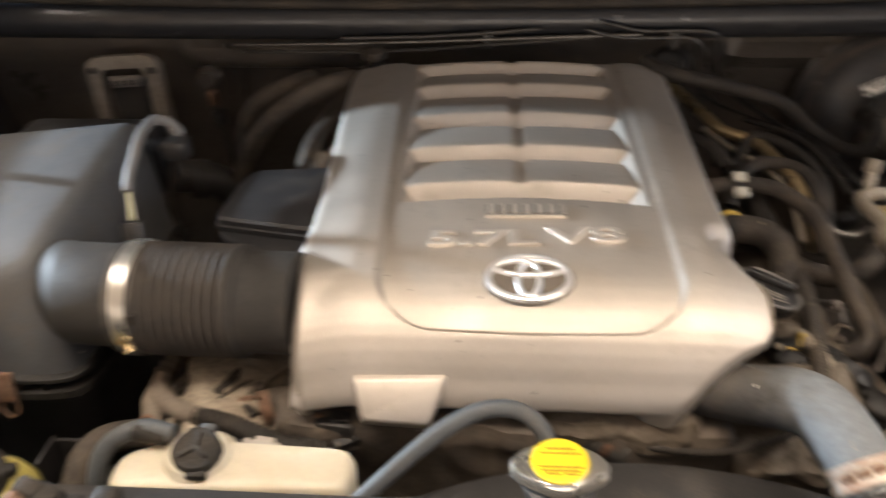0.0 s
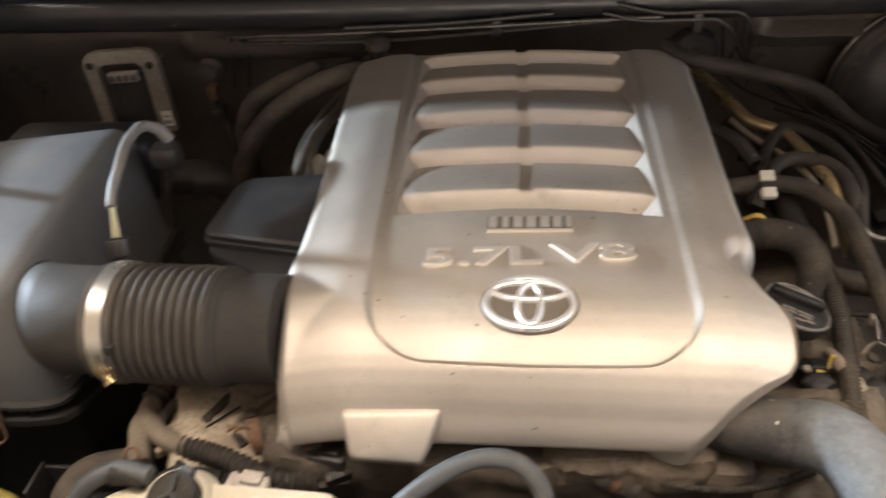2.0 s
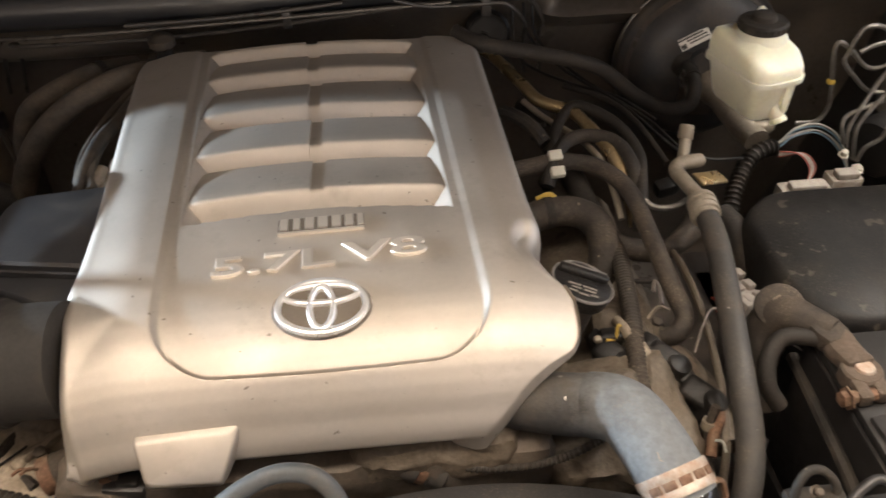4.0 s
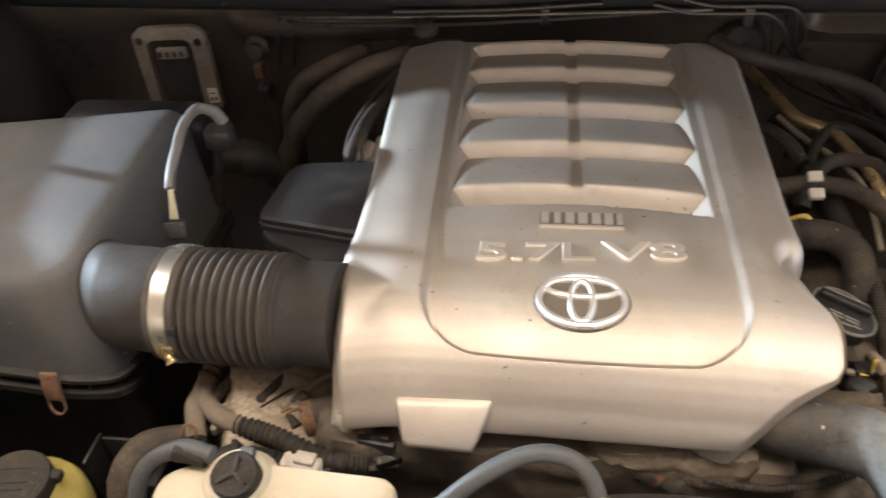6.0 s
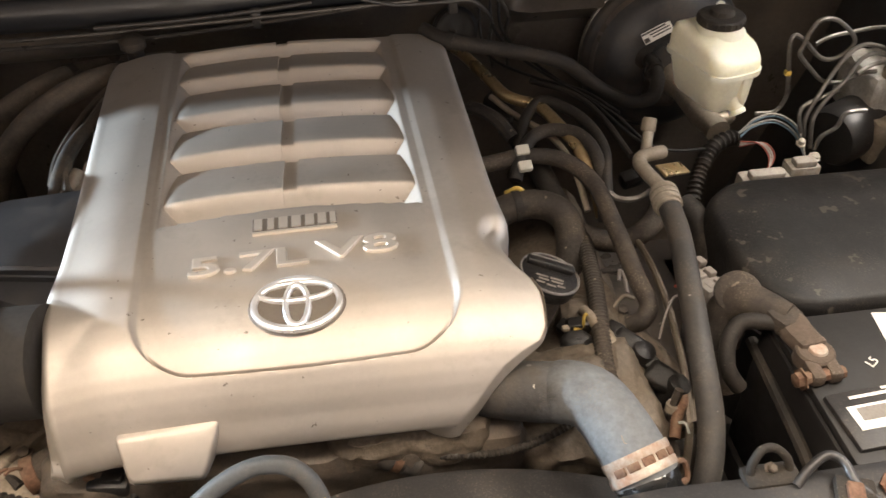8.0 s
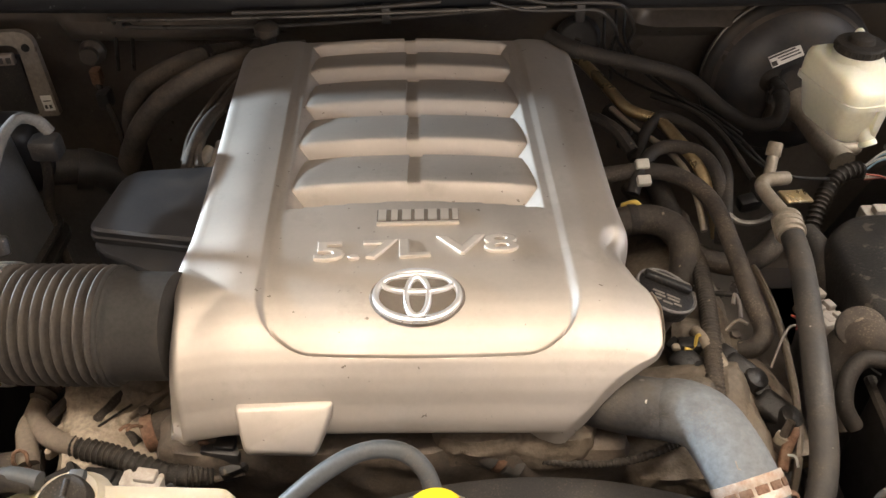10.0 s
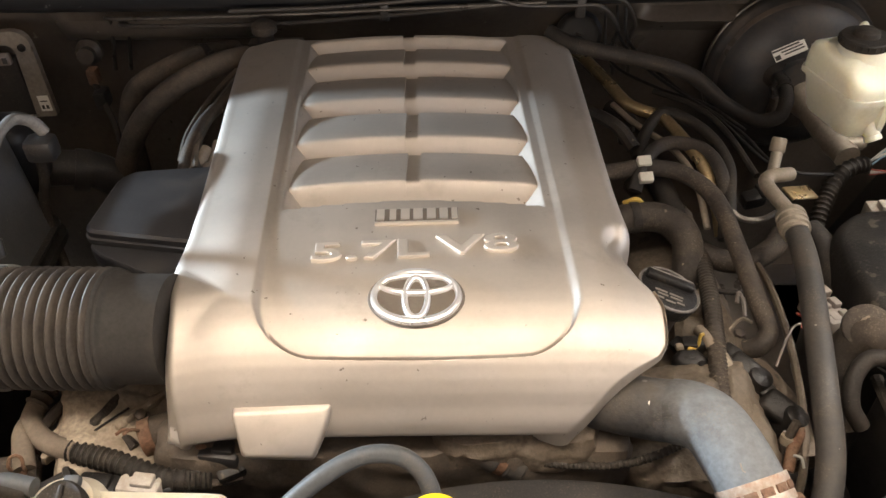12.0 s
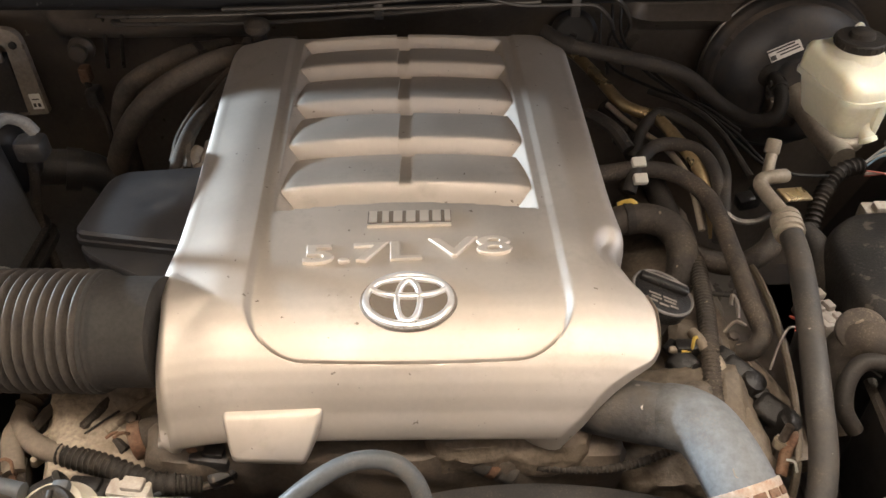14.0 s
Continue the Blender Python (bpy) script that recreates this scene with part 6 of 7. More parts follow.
for k, p in enumerate((
        [(0.661, 1.030, 0.913), (0.689, 1.030, 0.914), (0.700, 1.029, 0.934), (0.697, 1.029, 0.962), (0.688, 1.028, 1.000), (0.684, 1.028, 1.025), (0.690, 1.028, 1.032), (0.706, 1.027, 1.021), (0.724, 1.027, 1.003), (0.740, 1.026, 0.993), (0.759, 1.026, 0.995), (0.773, 1.025, 1.010), (0.771, 1.025, 1.025), (0.748, 1.025, 1.046), (0.730, 1.024, 1.054), (0.714, 1.024, 1.052), (0.705, 1.023, 1.037), (0.702, 1.023, 1.021), (0.699, 1.022, 1.006), (0.720, 1.022, 0.983), (0.742, 1.022, 0.963), (0.765, 1.021, 0.958), (0.782, 1.021, 0.963), (0.797, 1.020, 0.970), (0.818, 1.020, 0.971)],
        [(0.720, 0.990, 0.894), (0.718, 0.996, 0.922), (0.731, 1.001, 0.956), (0.748, 1.007, 0.988), (0.766, 1.013, 1.009), (0.787, 1.019, 1.014), (0.814, 1.024, 1.007), (0.836, 1.030, 0.995)],
        [(0.731, 0.985, 0.877), (0.727, 0.992, 0.923), (0.747, 1.000, 0.952), (0.768, 1.008, 0.969), (0.784, 1.015, 0.992), (0.805, 1.022, 0.998), (0.838, 1.030, 0.988)],
        [(0.713, 0.990, 0.901), (0.706, 0.995, 0.929), (0.715, 1.000, 0.940), (0.745, 1.005, 0.949), (0.764, 1.010, 0.951)],
        [(0.734, 0.980, 0.877), (0.740, 0.981, 0.897), (0.759, 0.982, 0.910), (0.768, 0.984, 0.930), (0.798, 0.985, 0.932)],
        [(0.755, 1.080, 0.988), (0.778, 1.085, 0.995), (0.814, 1.090, 0.997), (0.853, 1.095, 0.998), (0.891, 1.100, 0.990)],
        [(0.776, 1.000, 0.981), (0.804, 1.013, 0.986), (0.839, 1.027, 0.981), (0.869, 1.040, 0.968)])):
    single("brake_line", tube(p, 0.0031, seg=8, steps=7), LINE_METAL, ("looped steel brake line" if k == 0 else "bent steel brake line to the pressure unit"), "brake line", group="lines to the brake unit")
tag = single("line_tag", rbox((0.692, 1.028, 0.976), (0.009, 0.009, 0.007), 0.002), YELLOW_CLIP, "yellow tag on a brake line", "tag")

# ---- wiring and connectors by the fuse box ----
hose_thing("wiring_loom", "black corrugated loom to the fuse box", "wiring loom", [(0.53, 0.90, 0.84), (0.555, 0.95, 0.87), (0.585, 0.99, 0.885), (0.61, 1.005, 0.89), (0.63, 1.01, 0.89)], 0.0108, RUBBER, ridge=0.003, pitch=0.007, part_name="conduit")
for k, (c, dz) in enumerate(((WIRE_WHITE, 0.0), (WIRE_BLUE, 0.006), (WIRE_WHITE, 0.010), (WIRE_BLUE, -0.004))):
    single("wire", tube([(0.625 + 0.003 * k, 1.008, 0.892 + dz * 0.5), (0.655, 1.015, 0.905 + dz), (0.69, 1.02, 0.905 + dz), (0.72, 1.01, 0.885 + dz), (0.735, 0.99, 0.85)], 0.0014, seg=6), c, "thin coloured wire in the loom", "wire", group="loom wires")
for k, c in enumerate((WIRE_RED, WIRE_WHITE, WIRE_WHITE, WIRE_RED)):
    single("wire", tube([(0.635, 1.005, 0.885 - 0.003 * k), (0.66 + 0.003 * k, 1.0, 0.882), (0.672 + 0.003 * k, 0.985, 0.868), (0.665, 0.972, 0.85), (0.64, 0.965, 0.842)], 0.0012, seg=6), c, "thin looped wire by the fuse box", "wire", group="loom wires")
for x, y, z, w in ((0.655, 0.955, 0.845, 0.07), (0.72, 0.975, 0.845, 0.045)):
    c = thing("connector", (x, y, z), "grey plastic multi-pin connector by the fuse box", "connector", "fuse box connectors")
    part("body", rbox((x, y, z), (w, 0.03, 0.03), 0.004), PALE_PLUG, c)
    part("lock", rbox((x, y - 0.004, z + 0.018), (w * 0.7, 0.018, 0.012), 0.003), PALE_PLUG, c)
for x, y, z in ((0.545, 0.875, 0.82), (0.57, 0.90, 0.83), (0.52, 0.70, 0.83)):
    c = thing("connector", (x, y, z), "dusty pinkish-grey wiring connector", "connector", "bay connectors")
    part("body", rbox((x, y, z), (0.035, 0.028, 0.035), 0.005, pose(0, 0, 0, 10, 20, 30)), CONNECTOR, c)
    part("lock", rbox((x - 0.01, y - 0.012, z + 0.012), (0.018, 0.016, 0.02), 0.004, pose(0, 0, 0, 10, 20, 30)), CONNECTOR, c)
hose_thing("coolant_hose", "black hose bending down by the fuse box", "hose", [(0.495, 0.86, 0.90), (0.505, 0.83, 0.895), (0.508, 0.795, 0.875), (0.522, 0.775, 0.855), (0.545, 0.775, 0.85)], 0.016, RUBBER, seg=16, extra=(3,))
clipc = thing("wiring_connector", (0.475, 0.73, 0.88), "pale dusty multi-block wiring connector beside the pipe", "connector")
part("body", rbox((0.474, 0.730, 0.886), (0.034, 0.05, 0.02), 0.004, pose(0, 0, 0, 0, 10, 22)), CONNECTOR, clipc)
for k in range(3):
    for j in range(2):
        part("block", rbox((0.464 + 0.013 * j + 0.006 * k, 0.748 - 0.016 * k + 0.004 * j, 0.899 - 0.003 * k), (0.011, 0.013, 0.010), 0.002, pose(0, 0, 0, 0, 10, 22)), CONNECTOR, clipc)
part("tail", rbox((0.492, 0.706, 0.888), (0.018, 0.02, 0.016), 0.004, pose(0, 0, 0, 0, 10, 30)), CONNECTOR, clipc)

# ---- fuse box ----
fb = thing("fuse_box", (0.65, 0.77, 0.8), "black plastic fuse box with a dusty mottled lid", "fuse box")
fp = rounded([(0.500, 0.69), (0.538, 0.634), (0.82, 0.630), (0.82, 0.868), (0.545, 0.872), (0.500, 0.83)], 0.03, 5)
FUSE = mat("mottled_black_lid", (0.012, 0.0115, 0.0115), 0.5, 0, 0.25, 40, 0.2, dust=0.32, dust_col=(0.045, 0.038, 0.031), dust_scale=6, spec=0.3, spots=0.8, spot_col=(0.075, 0.064, 0.053), spot_scale=48, grit=0.2)
part("lid", loft([[(x, y, 0.868) for x, y in shrink(fp, 1.0)], [(x, y, 0.900) for x, y in shrink(fp, 0.985)], [(x, y, 0.915) for x, y in shrink(fp, 0.968)], [(x, y, 0.924) for x, y in shrink(fp, 0.935)], [(x, y, 0.928) for x, y in shrink(fp, 0.88)], [(x, y, 0.931) for x, y in shrink(fp, 0.4)]]), FUSE, fb, angle=50)
part("rim", loft([[(x, y, z) for x, y in shrink(fp, k)] for z, k in ((0.868, 1.0), (0.868, 1.025), (0.858, 1.025), (0.858, 1.0))]), BLACK_PLASTIC, fb)
part("body", loft([[(x, y, 0.86) for x, y in shrink(fp, 0.98)], [(x, y, 0.7) for x, y in shrink(fp, 0.93)]]), BLACK_PLASTIC, fb)

# ---- battery ----
bat = thing("battery", (0.62, 0.53, 0.72), "black car battery with white labels and a corroded terminal", "battery")
part("case", rbox((0.625, 0.53, 0.83), (0.27, 0.19, 0.19), 0.006), ROD, bat)
part("top", rbox((0.625, 0.53, 0.928), (0.262, 0.182, 0.012), 0.004), mat("battery_top", (0.014, 0.013, 0.0125), 0.55, 0, 0.15, 40, 0.06, dust=0.3, dust_col=(0.032, 0.028, 0.023)), bat)
lm = pose(0.575, 0.492, 0.9355, 0, 0, 4)
bl = part("vent_cover", rbox((0, 0, 0), (0.15, 0.062, 0.008), 0.003, lm), BLACK_PLASTIC, bat, "raised black vent cover")
part("label", rbox((0, 0, 0), (0.135, 0.026, 0.0006), 0, lm @ pose(0.004, 0.0, 0.0045)), LABEL_WHITE, bl, "white printed label")
part("label_print", bars([(-0.045, 0.003, 0.03, 0.014), (-0.005, 0.006, 0.035, 0.003), (-0.005, 0.0, 0.035, 0.003), (0.03, 0.004, 0.025, 0.01), (-0.01, -0.008, 0.05, 0.003)], lm @ pose(0.004, 0, 0.0052), 0.0004), PRINT_GREY, bl)
for bx, by, bw, bh in ((-0.03, 0.022, 0.05, 0.003), (0.01, 0.027, 0.06, 0.0025), (0.01, -0.022, 0.06, 0.008)):
    part("label_word", bars([(bx, by, bw, bh)], lm @ pose(0, 0, 0.0045), 0.0006), LABEL_WHITE, bl)
part("label", rbox((0, 0, 0), (0.06, 0.05, 0.0006), 0, pose(0.625, 0.585, 0.9345, 0, 0, -8)), LABEL_WHITE, bat, "white sticker on the top")
part("mark", writing("L5", 0.013, 0.0003, pose(0.566, 0.552, 0.9346, 0, 0, 35)), LABEL_WHITE, bat, "small white marking")
part("post", lathe([(0.011, 0), (0.0095, 0.018), (0.008, 0.02)], pose(0.512, 0.562, 0.932), 16), RUST_PALE, bat, "lead terminal post")
CORRODED = mat("corroded_lead_and_dust", (0.10, 0.072, 0.052), 0.8, 0.1, 0.3, 40, 0.4, dust=0.55, dust_col=(0.075, 0.058, 0.044), dust_scale=30, spots=0.35, spot_col=(0.24, 0.12, 0.055), spot_scale=40, grit=0.6)
term = thing("battery_terminal", (0.51, 0.575, 0.945), "corroded dusty battery terminal clamp on the cable", "battery terminal")
part("clamp", lathe([(0.0105, 0), (0.0185, 0), (0.0185, 0.014), (0.0165, 0.016), (0.0105, 0.016)], pose(0.510, 0.562, 0.934), 22), CORRODED, term)
part("jaw", rbox((0.500, 0.541, 0.942), (0.014, 0.024, 0.015), 0.004), CORRODED, term)
part("jaw", rbox((0.518, 0.543, 0.942), (0.014, 0.024, 0.015), 0.004), CORRODED, term)
part("bolt", tube([(0.483, 0.536, 0.942), (0.528, 0.539, 0.942)], 0.006, seg=8, steps=2), RUST, term, "rusty clamp bolt")
part("bolt_head", hex_bolt((0.486, 0.536, 0.942), (-1, -0.1, 0), 0.0075, 0.007), RUST, term)
part("lug", lump((0.508, 0.588, 0.944), (0.03, 0.046, 0.018), 0.006, 3, 0.002, 45, pose(0, 0, 0, -6, 0, 8)), CORRODED, term, "dust-caked cable lug")
part("boot", lump((0.503, 0.612, 0.943), (0.034, 0.034, 0.022), 0.009, 3, 0.002, 40, pose(0, 0, 0, 0, 0, 20)), DUSTY_RUBBER, term, "perished rubber boot")
feed = thing("battery_cable", (0.475, 0.65, 0.92), "thick dusty battery cable with a rubber elbow boot", "battery cable")
part("cable", tube([(0.508, 0.612, 0.943), (0.492, 0.631, 0.940), (0.476, 0.650, 0.934), (0.462, 0.652, 0.912), (0.452, 0.632, 0.885), (0.452, 0.60, 0.85)], lambda s: 0.0145 + 0.0065 * math.sin(math.pi * min(1, s * 1.15)), seg=20), DUSTY_RUBBER, feed)
part("boot_end", lathe([(0.0235, -0.022), (0.0245, -0.004), (0.0235, 0.0), (0.021, 0.0016), (0.0, 0.0022)], along((0.4715, 0.652, 0.946), (-0.30, -0.45, 0.84)), 28, cap=False), DUSTY_RUBBER, feed, "round flat boot end")
hose_thing("battery_cable", "thinner black cable looping to the terminal", "battery cable", [(0.505, 0.604, 0.940), (0.485, 0.612, 0.941), (0.462, 0.617, 0.938), (0.447, 0.606, 0.925), (0.443, 0.588, 0.905), (0.455, 0.578, 0.885)], 0.0085, RUBBER, seg=12, part_name="cable")
tray = thing("battery_tray", (0.62, 0.53, 0.7), "black battery tray beside the radiator", "battery tray")
part("floor", rbox((0.625, 0.53, 0.722), (0.32, 0.23, 0.02), 0.004), BLACK_PLASTIC, tray)
part("side", rbox((0.476, 0.53, 0.745), (0.008, 0.2, 0.05), 0.003), ROD, tray)
part("hold_down", tube([(0.4905, 0.634, 0.890), (0.4865, 0.56, 0.888), (0.482, 0.485, 0.885), (0.478, 0.44, 0.875)], 0.0065, seg=8), CAP_DIRTY, tray, "brown dusty hold-down edge")

# ---- clutter at the front left ----
loom = thing("wiring_loom", (-0.30, 0.57, 0.88), "dusty split wiring loom in front of the engine", "wiring loom")
part("ribbed_conduit", tube([(-0.340, 0.668, 0.892), (-0.352, 0.640, 0.892), (-0.360, 0.612, 0.888)], 0.0115, ridge=0.0022, pitch=0.006, steps=10), DUSTY_RUBBER, loom, "dusty ribbed conduit")
part("taped_section", tube([(-0.360, 0.614, 0.887), (-0.359, 0.597, 0.886), (-0.345, 0.579, 0.885), (-0.325, 0.567, 0.884), (-0.303, 0.5605, 0.884)], 0.0105, wobble=0.12), TAPE_DUST, loom, "tan dusty taped section")
part("split_conduit", tube([(-0.309, 0.562, 0.884), (-0.285, 0.555, 0.883), (-0.262, 0.549, 0.882), (-0.235, 0.540, 0.879), (-0.205, 0.534, 0.874), (-0.17, 0.54, 0.868)], 0.0108, ridge=0.0021, pitch=0.0045, steps=12, seg=14), RUBBER, loom, "black ribbed split conduit")
part("branch", tube([(-0.359, 0.606, 0.884), (-0.363, 0.585, 0.882), (-0.357, 0.566, 0.882), (-0.349, 0.545, 0.876)], 0.0105, wobble=0.1), TAPE_DUST, loom, "tan dusty taped branch")
part("branch", tube([(-0.300, 0.624, 0.89), (-0.309, 0.606, 0.889), (-0.322, 0.588, 0.886)], 0.0065, wobble=0.1), TAPE_DUST, loom, "thin tan taped branch")
hose_thing("coolant_hose", "brown dusty hose curling to the front", "hose", [(-0.345, 0.556, 0.860), (-0.378, 0.548, 0.866), (-0.408, 0.538, 0.862), (-0.422, 0.515, 0.848), (-0.42, 0.495, 0.82), (-0.41, 0.485, 0.77)], 0.0155, DUSTY_RUBBER, seg=18)
rusty = thing("hose_spring_clamp", (-0.352, 0.55, 0.885), "rusty spring clamp on the dusty hose", "hose clamp")
part("band", lathe([(0.0172, -0.003), (0.0185, -0.003), (0.0185, 0.003), (0.0172, 0.003)], along((-0.352, 0.5555, 0.862), (1, 0.1, 0)), 20), RUST, rusty)
for dx in (-0.007, 0.007):
    part("ear", tube([(-0.352 + dx * 0.7, 0.544, 0.876), (-0.352 + dx, 0.541, 0.886), (-0.352 + dx * 0.8, 0.546, 0.894), (-0.352, 0.548, 0.896)], 0.0018, seg=6), RUST, rusty, "bent wire ear")
bend = thing("coolant_hose", (-0.22, 0.59, 0.88), "black coolant pipe end below the cover", "hose")
part("hose", tube([(-0.165, 0.602, 0.887), (-0.195, 0.596, 0.884), (-0.222, 0.587, 0.881), (-0.245, 0.578, 0.878)], 0.0178, seg=20), DUSTY_RUBBER, bend)
part("collar", lathe([(0.0178, -0.006), (0.0188, -0.006), (0.0188, 0.006), (0.0178, 0.006)], along((-0.239, 0.5805, 0.8788), (-1, -0.38, -0.12)), 22), RUST, bend, "rusty thin spring band")
for dy in (0.0, 0.007):
    part("clamp_ear", tube([(-0.243 - dy, 0.575, 0.896), (-0.247 - dy, 0.570, 0.904), (-0.254 - dy, 0.566, 0.902)], 0.0018, seg=6), RUST, bend, "rusty wire ear")
for x, y, z, w, mt, lab in ((-0.272, 0.527, 0.872, 0.04, DARK_PLUG, "grimy black wiring connector in front of the engine"), (-0.16, 0.553, 0.885, 0.04, BLACK_PLASTIC, "black sensor plug under the cover's edge"), (-0.232, 0.526, 0.873, 0.042, PALE_PLUG, "pale ribbed wiring connector beside the tank")):
    c = thing("connector", (x, y, z), lab, "connector")
    part("body", rbox((x, y, z), (w, 0.022, 0.022), 0.004, pose(0, 0, 0, 0, 0, -8)), mt, c)
    part("lock", rbox((x + 0.004, y, z + 0.012), (w * 0.5, 0.014, 0.008), 0.002, pose(0, 0, 0, 0, 0, -8)), mt, c)
tape = single("wire_tape", tube([(-0.185, 0.557, 0.892), (-0.178, 0.556, 0.895), (-0.172, 0.555, 0.892)], 0.0035, seg=8), RUST, "orange-brown tape on a wire", "tape")
for k, p in enumerate(([(-0.31, 0.565, 0.87), (-0.25, 0.54, 0.866), (-0.20, 0.53, 0.865), (-0.14, 0.54, 0.87)], [(-0.33, 0.62, 0.89), (-0.30, 0.605, 0.888), (-0.275, 0.59, 0.88), (-0.25, 0.57, 0.875)], [(-0.35, 0.65, 0.9), (-0.32, 0.635, 0.898), (-0.30, 0.64, 0.90)], [(-0.2, 0.535, 0.868), (-0.17, 0.545, 0.872), (-0.13, 0.56, 0.875)])):
    hose_thing("wire", "thin dusty black wire lying on the engine", "wire", p, 0.004 + 0.0015 * (k % 2), RUBBER if k % 2 else DUSTY_RUBBER, seg=8, part_name="wire", group="wires on the engine")
brk = thing("reservoir_bracket", (-0.47, 0.53, 0.82), "black stamped bracket between the reservoirs", "bracket")
part("plate", rbox((-0.485, 0.555, 0.79), (0.004, 0.04, 0.08), 0.001), ROD, brk)
part("plate", rbox((-0.45, 0.57, 0.785), (0.06, 0.004, 0.09), 0.001), ROD, brk)
part("shelf", rbox((-0.445, 0.553, 0.79), (0.06, 0.03, 0.006), 0.002), ROD, brk)
clipb = thing("support_latch", (-0.40, 0.40, 0.98), "black plastic latch with a rusty bolt on the support bar", "latch")
part("body", rbox((-0.352, 0.378, 0.986), (0.04, 0.024, 0.018), 0.007, pose(0, 0, 0, 0, 0, -15)), CAP_DIRTY, clipb)
part("lever", rbox((-0.358, 0.380, 0.994), (0.022, 0.016, 0.010), 0.004, pose(0, 0, 0, 0, 10, -15)), CAP_DIRTY, clipb)
part("bolt", hex_bolt((-0.366, 0.370, 0.992), (0, -0.3, 1), 0.006, 0.005), RUST, clipb)
part("corner", rbox((-0.305, 0.39, 0.972), (0.022, 0.016, 0.018), 0.005), CAP_DIRTY, clipb)
part("stand", rbox((-0.345, 0.38, 0.968), (0.05, 0.014, 0.03), 0.004), BLACK_PLASTIC, clipb)
hose_thing("wiring_loom", "black corrugated loom below the radiator hose", "wiring loom", [(0.12, 0.545, 0.886), (0.16, 0.541, 0.882), (0.20, 0.540, 0.88), (0.235, 0.544, 0.882), (0.265, 0.553, 0.886), (0.295, 0.565, 0.892)], 0.0042, RUBBER, ridge=0.0009, pitch=0.004, part_name="conduit")
part("coolant_stub", lathe([(0.022, -0.03), (0.024, -0.01), (0.024, 0.004), (0.021, 0.006), (0.021, 0.014), (0.023, 0.016), (0.023, 0.03), (0.017, 0.036)], along((0.10, 0.562, 0.880), (0.75, -0.15, -0.35)), 22), AGED_PIPE, eng, "dusty brown stub pipe with a rusty band")
part("stub_band", lathe([(0.0212, -0.004), (0.0232, -0.004), (0.0232, 0.004), (0.0212, 0.004)], along((0.108, 0.5605, 0.8765), (0.75, -0.15, -0.35)), 22), RUST, eng)
for x, y, z in ((0.352, 0.49, 0.865), (0.382, 0.565, 0.872)):
    c = thing("hose_end_clip", (x, y, z), "white and tan clip between hose and pipe", "clip")
    part("stem", tube([(x, y, z - 0.03), (x + 0.004, y + 0.008, z), (x + 0.01, y + 0.014, z + 0.02)], 0.0045, seg=8), CAST_DARK, c)
    part("band", lathe([(0.006, -0.004), (0.0075, -0.004), (0.0075, 0.004), (0.006, 0.004)], along((x + 0.004, y + 0.008, z), (0.2, 0.3, 1)), 12), TAN_CAP, c)
hose_thing("wire", "brown heat sleeve on a lead below the pipe", "wire", [(0.406, 0.592, 0.872), (0.398, 0.577, 0.874), (0.388, 0.563, 0.870), (0.38, 0.545, 0.86)], 0.0058, RUST, seg=10, part_name="sleeve")
for p in ([(0.386, 0.583, 0.872), (0.389, 0.573, 0.876), (0.388, 0.562, 0.872)], [(0.384, 0.556, 0.87), (0.391, 0.551, 0.874), (0.393, 0.543, 0.868)]):
    hose_thing("wire", "thin white wire loop below the pipe", "wire", p, 0.0014, WIRE_WHITE, seg=6, part_name="strand")
hose_thing("steering_hose", "thin curved steel hose below the filter box", "hose", [(-0.40, 0.62, 0.80), (-0.36, 0.65, 0.82), (-0.30, 0.70, 0.84)], 0.01, DUSTY_RUBBER)

# Plugs and loose wires that fill the gaps round the engine.
for x, y, z, w, rot, lab in ((-0.150, 0.545, 0.872, 0.03, 20, "grimy black plug under the cover's front edge"), (-0.135, 0.56, 0.866, 0.028, -15, "small black sensor plug beside the tank"), (-0.308, 0.527, 0.876, 0.034, 30, "cracked black sensor plug behind the tank"),
                             (0.318, 0.985, 0.915, 0.03, 15, "black plug among the hoses"), (0.30, 1.02, 0.935, 0.026, -20, "black clipped plug under the gold pipe"), (0.405, 0.965, 0.905, 0.036, 40, "grimy plug beneath the thin lines"), (0.45, 0.93, 0.895, 0.03, 10, "dusty plug below the service valve")):
    c = thing("connector", (x, y, z), lab, "connector", "grimy plugs")
    part("body", rbox((x, y, z), (w, 0.02, 0.02), 0.005, pose(0, 0, 0, 10, -8, rot)), DARK_PLUG, c)
    part("collar", rbox((x + 0.3 * w, y + 0.004, z + 0.004), (0.008, 0.024, 0.022), 0.004, pose(0, 0, 0, 10, -8, rot)), CAP_DIRTY, c)
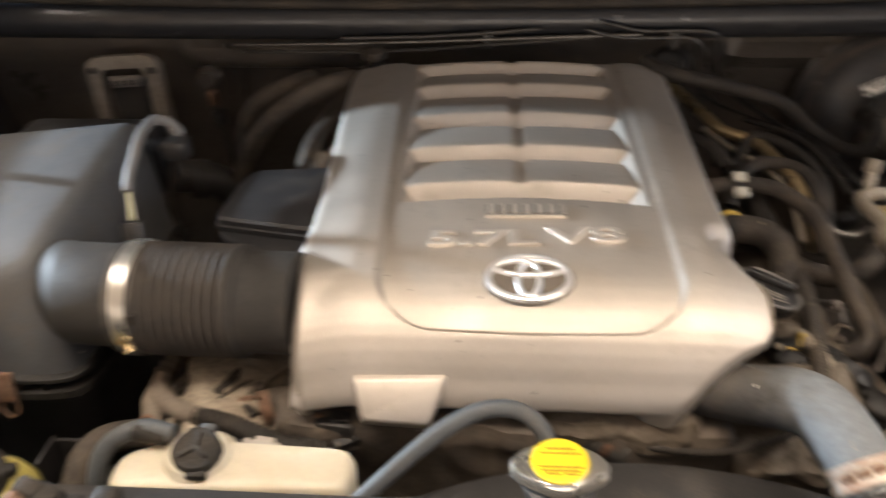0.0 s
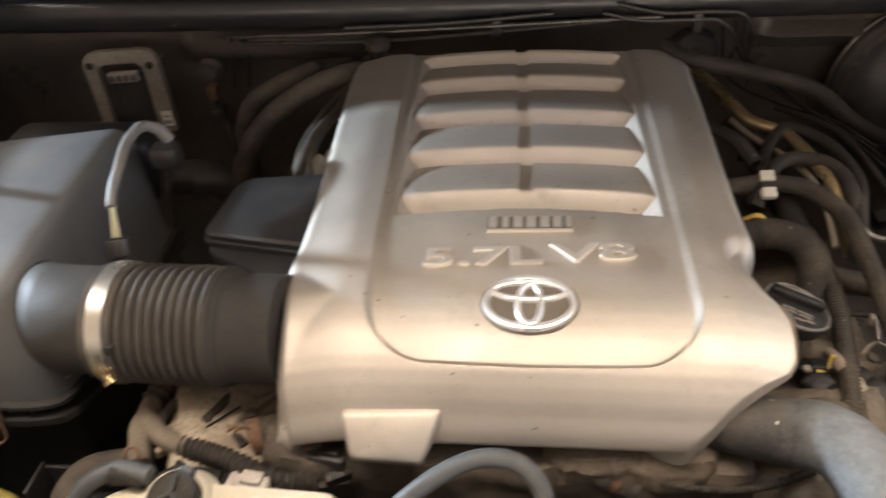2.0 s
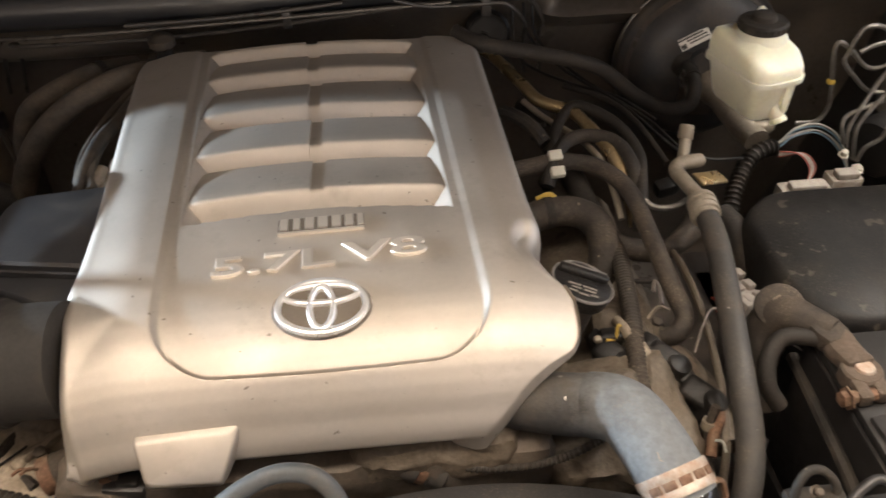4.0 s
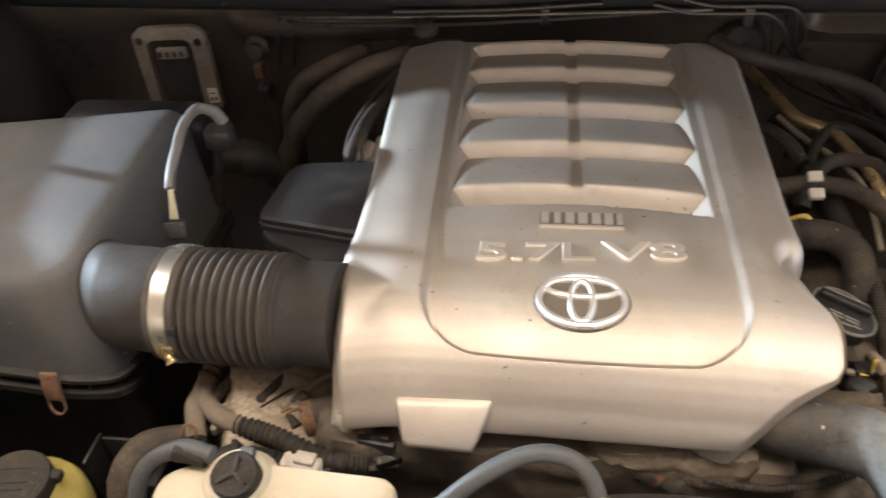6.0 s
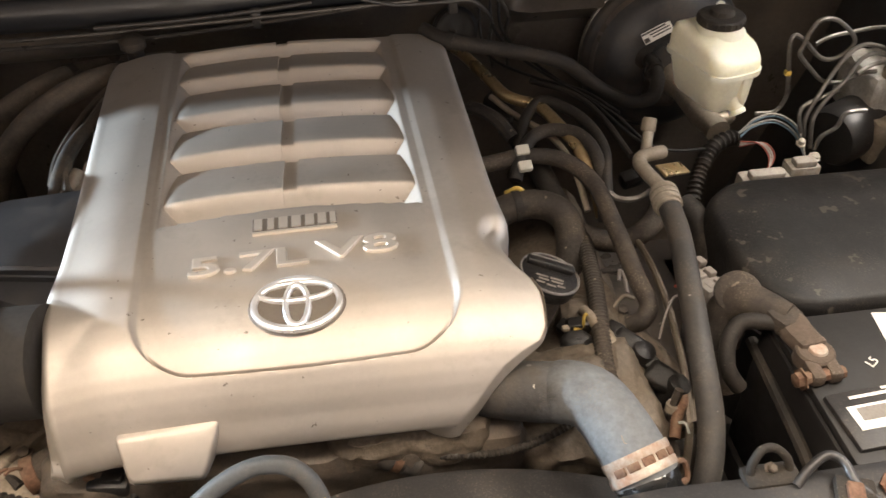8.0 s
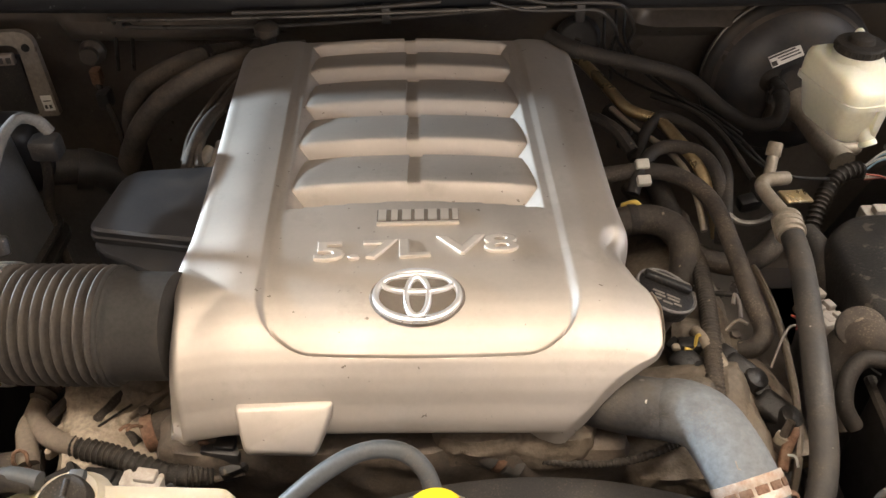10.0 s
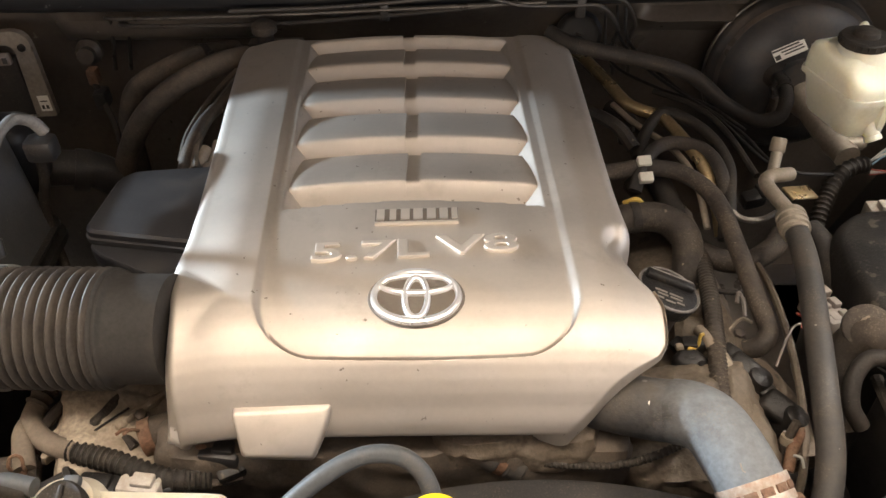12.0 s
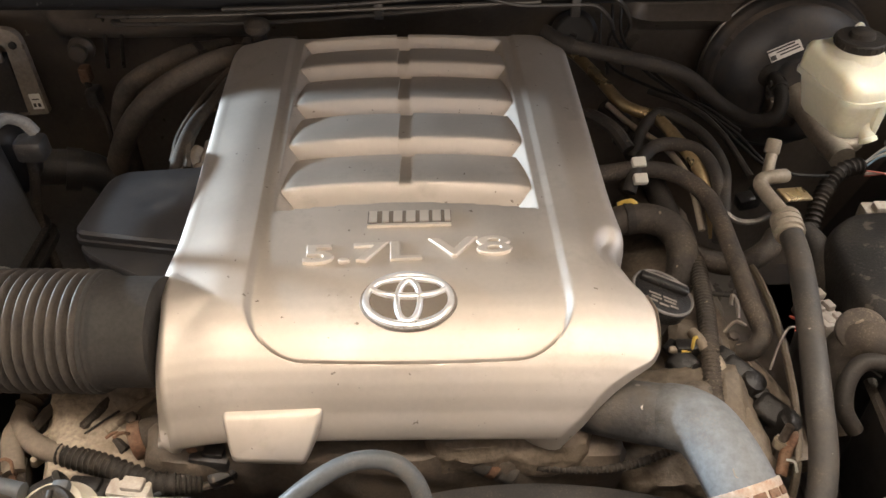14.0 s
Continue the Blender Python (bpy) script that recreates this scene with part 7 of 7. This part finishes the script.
for p, r, mt in (([(-0.17, 0.54, 0.868), (-0.19, 0.532, 0.874), (-0.21, 0.526, 0.872), (-0.225, 0.524, 0.868)], 0.004, GREY_RUBBER), ([(-0.16, 0.55, 0.87), (-0.18, 0.54, 0.878), (-0.205, 0.532, 0.878), (-0.22, 0.53, 0.872)], 0.0032, RUBBER), ([(-0.30, 0.66, 0.885), (-0.312, 0.635, 0.894), (-0.332, 0.61, 0.89), (-0.345, 0.592, 0.884)], 0.006, DUSTY_RUBBER),
                 ([(-0.262, 0.605, 0.893), (-0.278, 0.59, 0.892), (-0.296, 0.575, 0.888)], 0.0012, CAP_DIRTY), ([(-0.305, 0.575, 0.884), (-0.285, 0.60, 0.893), (-0.275, 0.622, 0.894)], 0.0055, DUSTY_RUBBER),
                 ([(0.40, 0.66, 0.88), (0.415, 0.685, 0.895), (0.428, 0.70, 0.90), (0.44, 0.70, 0.90)], 0.0014, CONNECTOR), ([(0.375, 0.735, 0.9), (0.379, 0.746, 0.905), (0.383, 0.738, 0.9), (0.382, 0.722, 0.892)], 0.0022, CONNECTOR), ([(0.35, 0.77, 0.885), (0.38, 0.762, 0.89), (0.41, 0.755, 0.888)], 0.003, RUBBER),
                 ([(0.36, 0.705, 0.885), (0.375, 0.715, 0.895), (0.387, 0.712, 0.892)], 0.002, PIPE_METAL), ([(0.43, 0.69, 0.905), (0.434, 0.70, 0.91), (0.432, 0.712, 0.905)], 0.0016, WIRE_RED), ([(0.25, 1.03, 0.965), (0.262, 1.01, 0.97), (0.28, 0.985, 0.968), (0.295, 0.96, 0.955)], 0.009, RUBBER),
                 ([(0.35, 1.113, 0.95), (0.399, 1.069, 0.95), (0.425, 1.008, 0.948), (0.441, 0.918, 0.94)], 0.0042, RUBBER), ([(-0.24, 0.885, 0.985), (-0.247, 0.93, 0.995), (-0.24, 1.0, 0.998), (-0.225, 1.07, 1.0)], 0.0065, HEATER_RUBBER), ([(-0.262, 0.9, 0.985), (-0.262, 0.95, 0.995), (-0.248, 1.03, 1.0), (-0.23, 1.1, 1.0)], 0.0045, HEATER_RUBBER)):
    hose_thing("wire" if r < 0.006 else "hose", "thin loose wire in the engine bay" if r < 0.006 else "small dusty hose beside the engine", "wire" if r < 0.006 else "hose", p, r, mt, seg=8, part_name="strand")
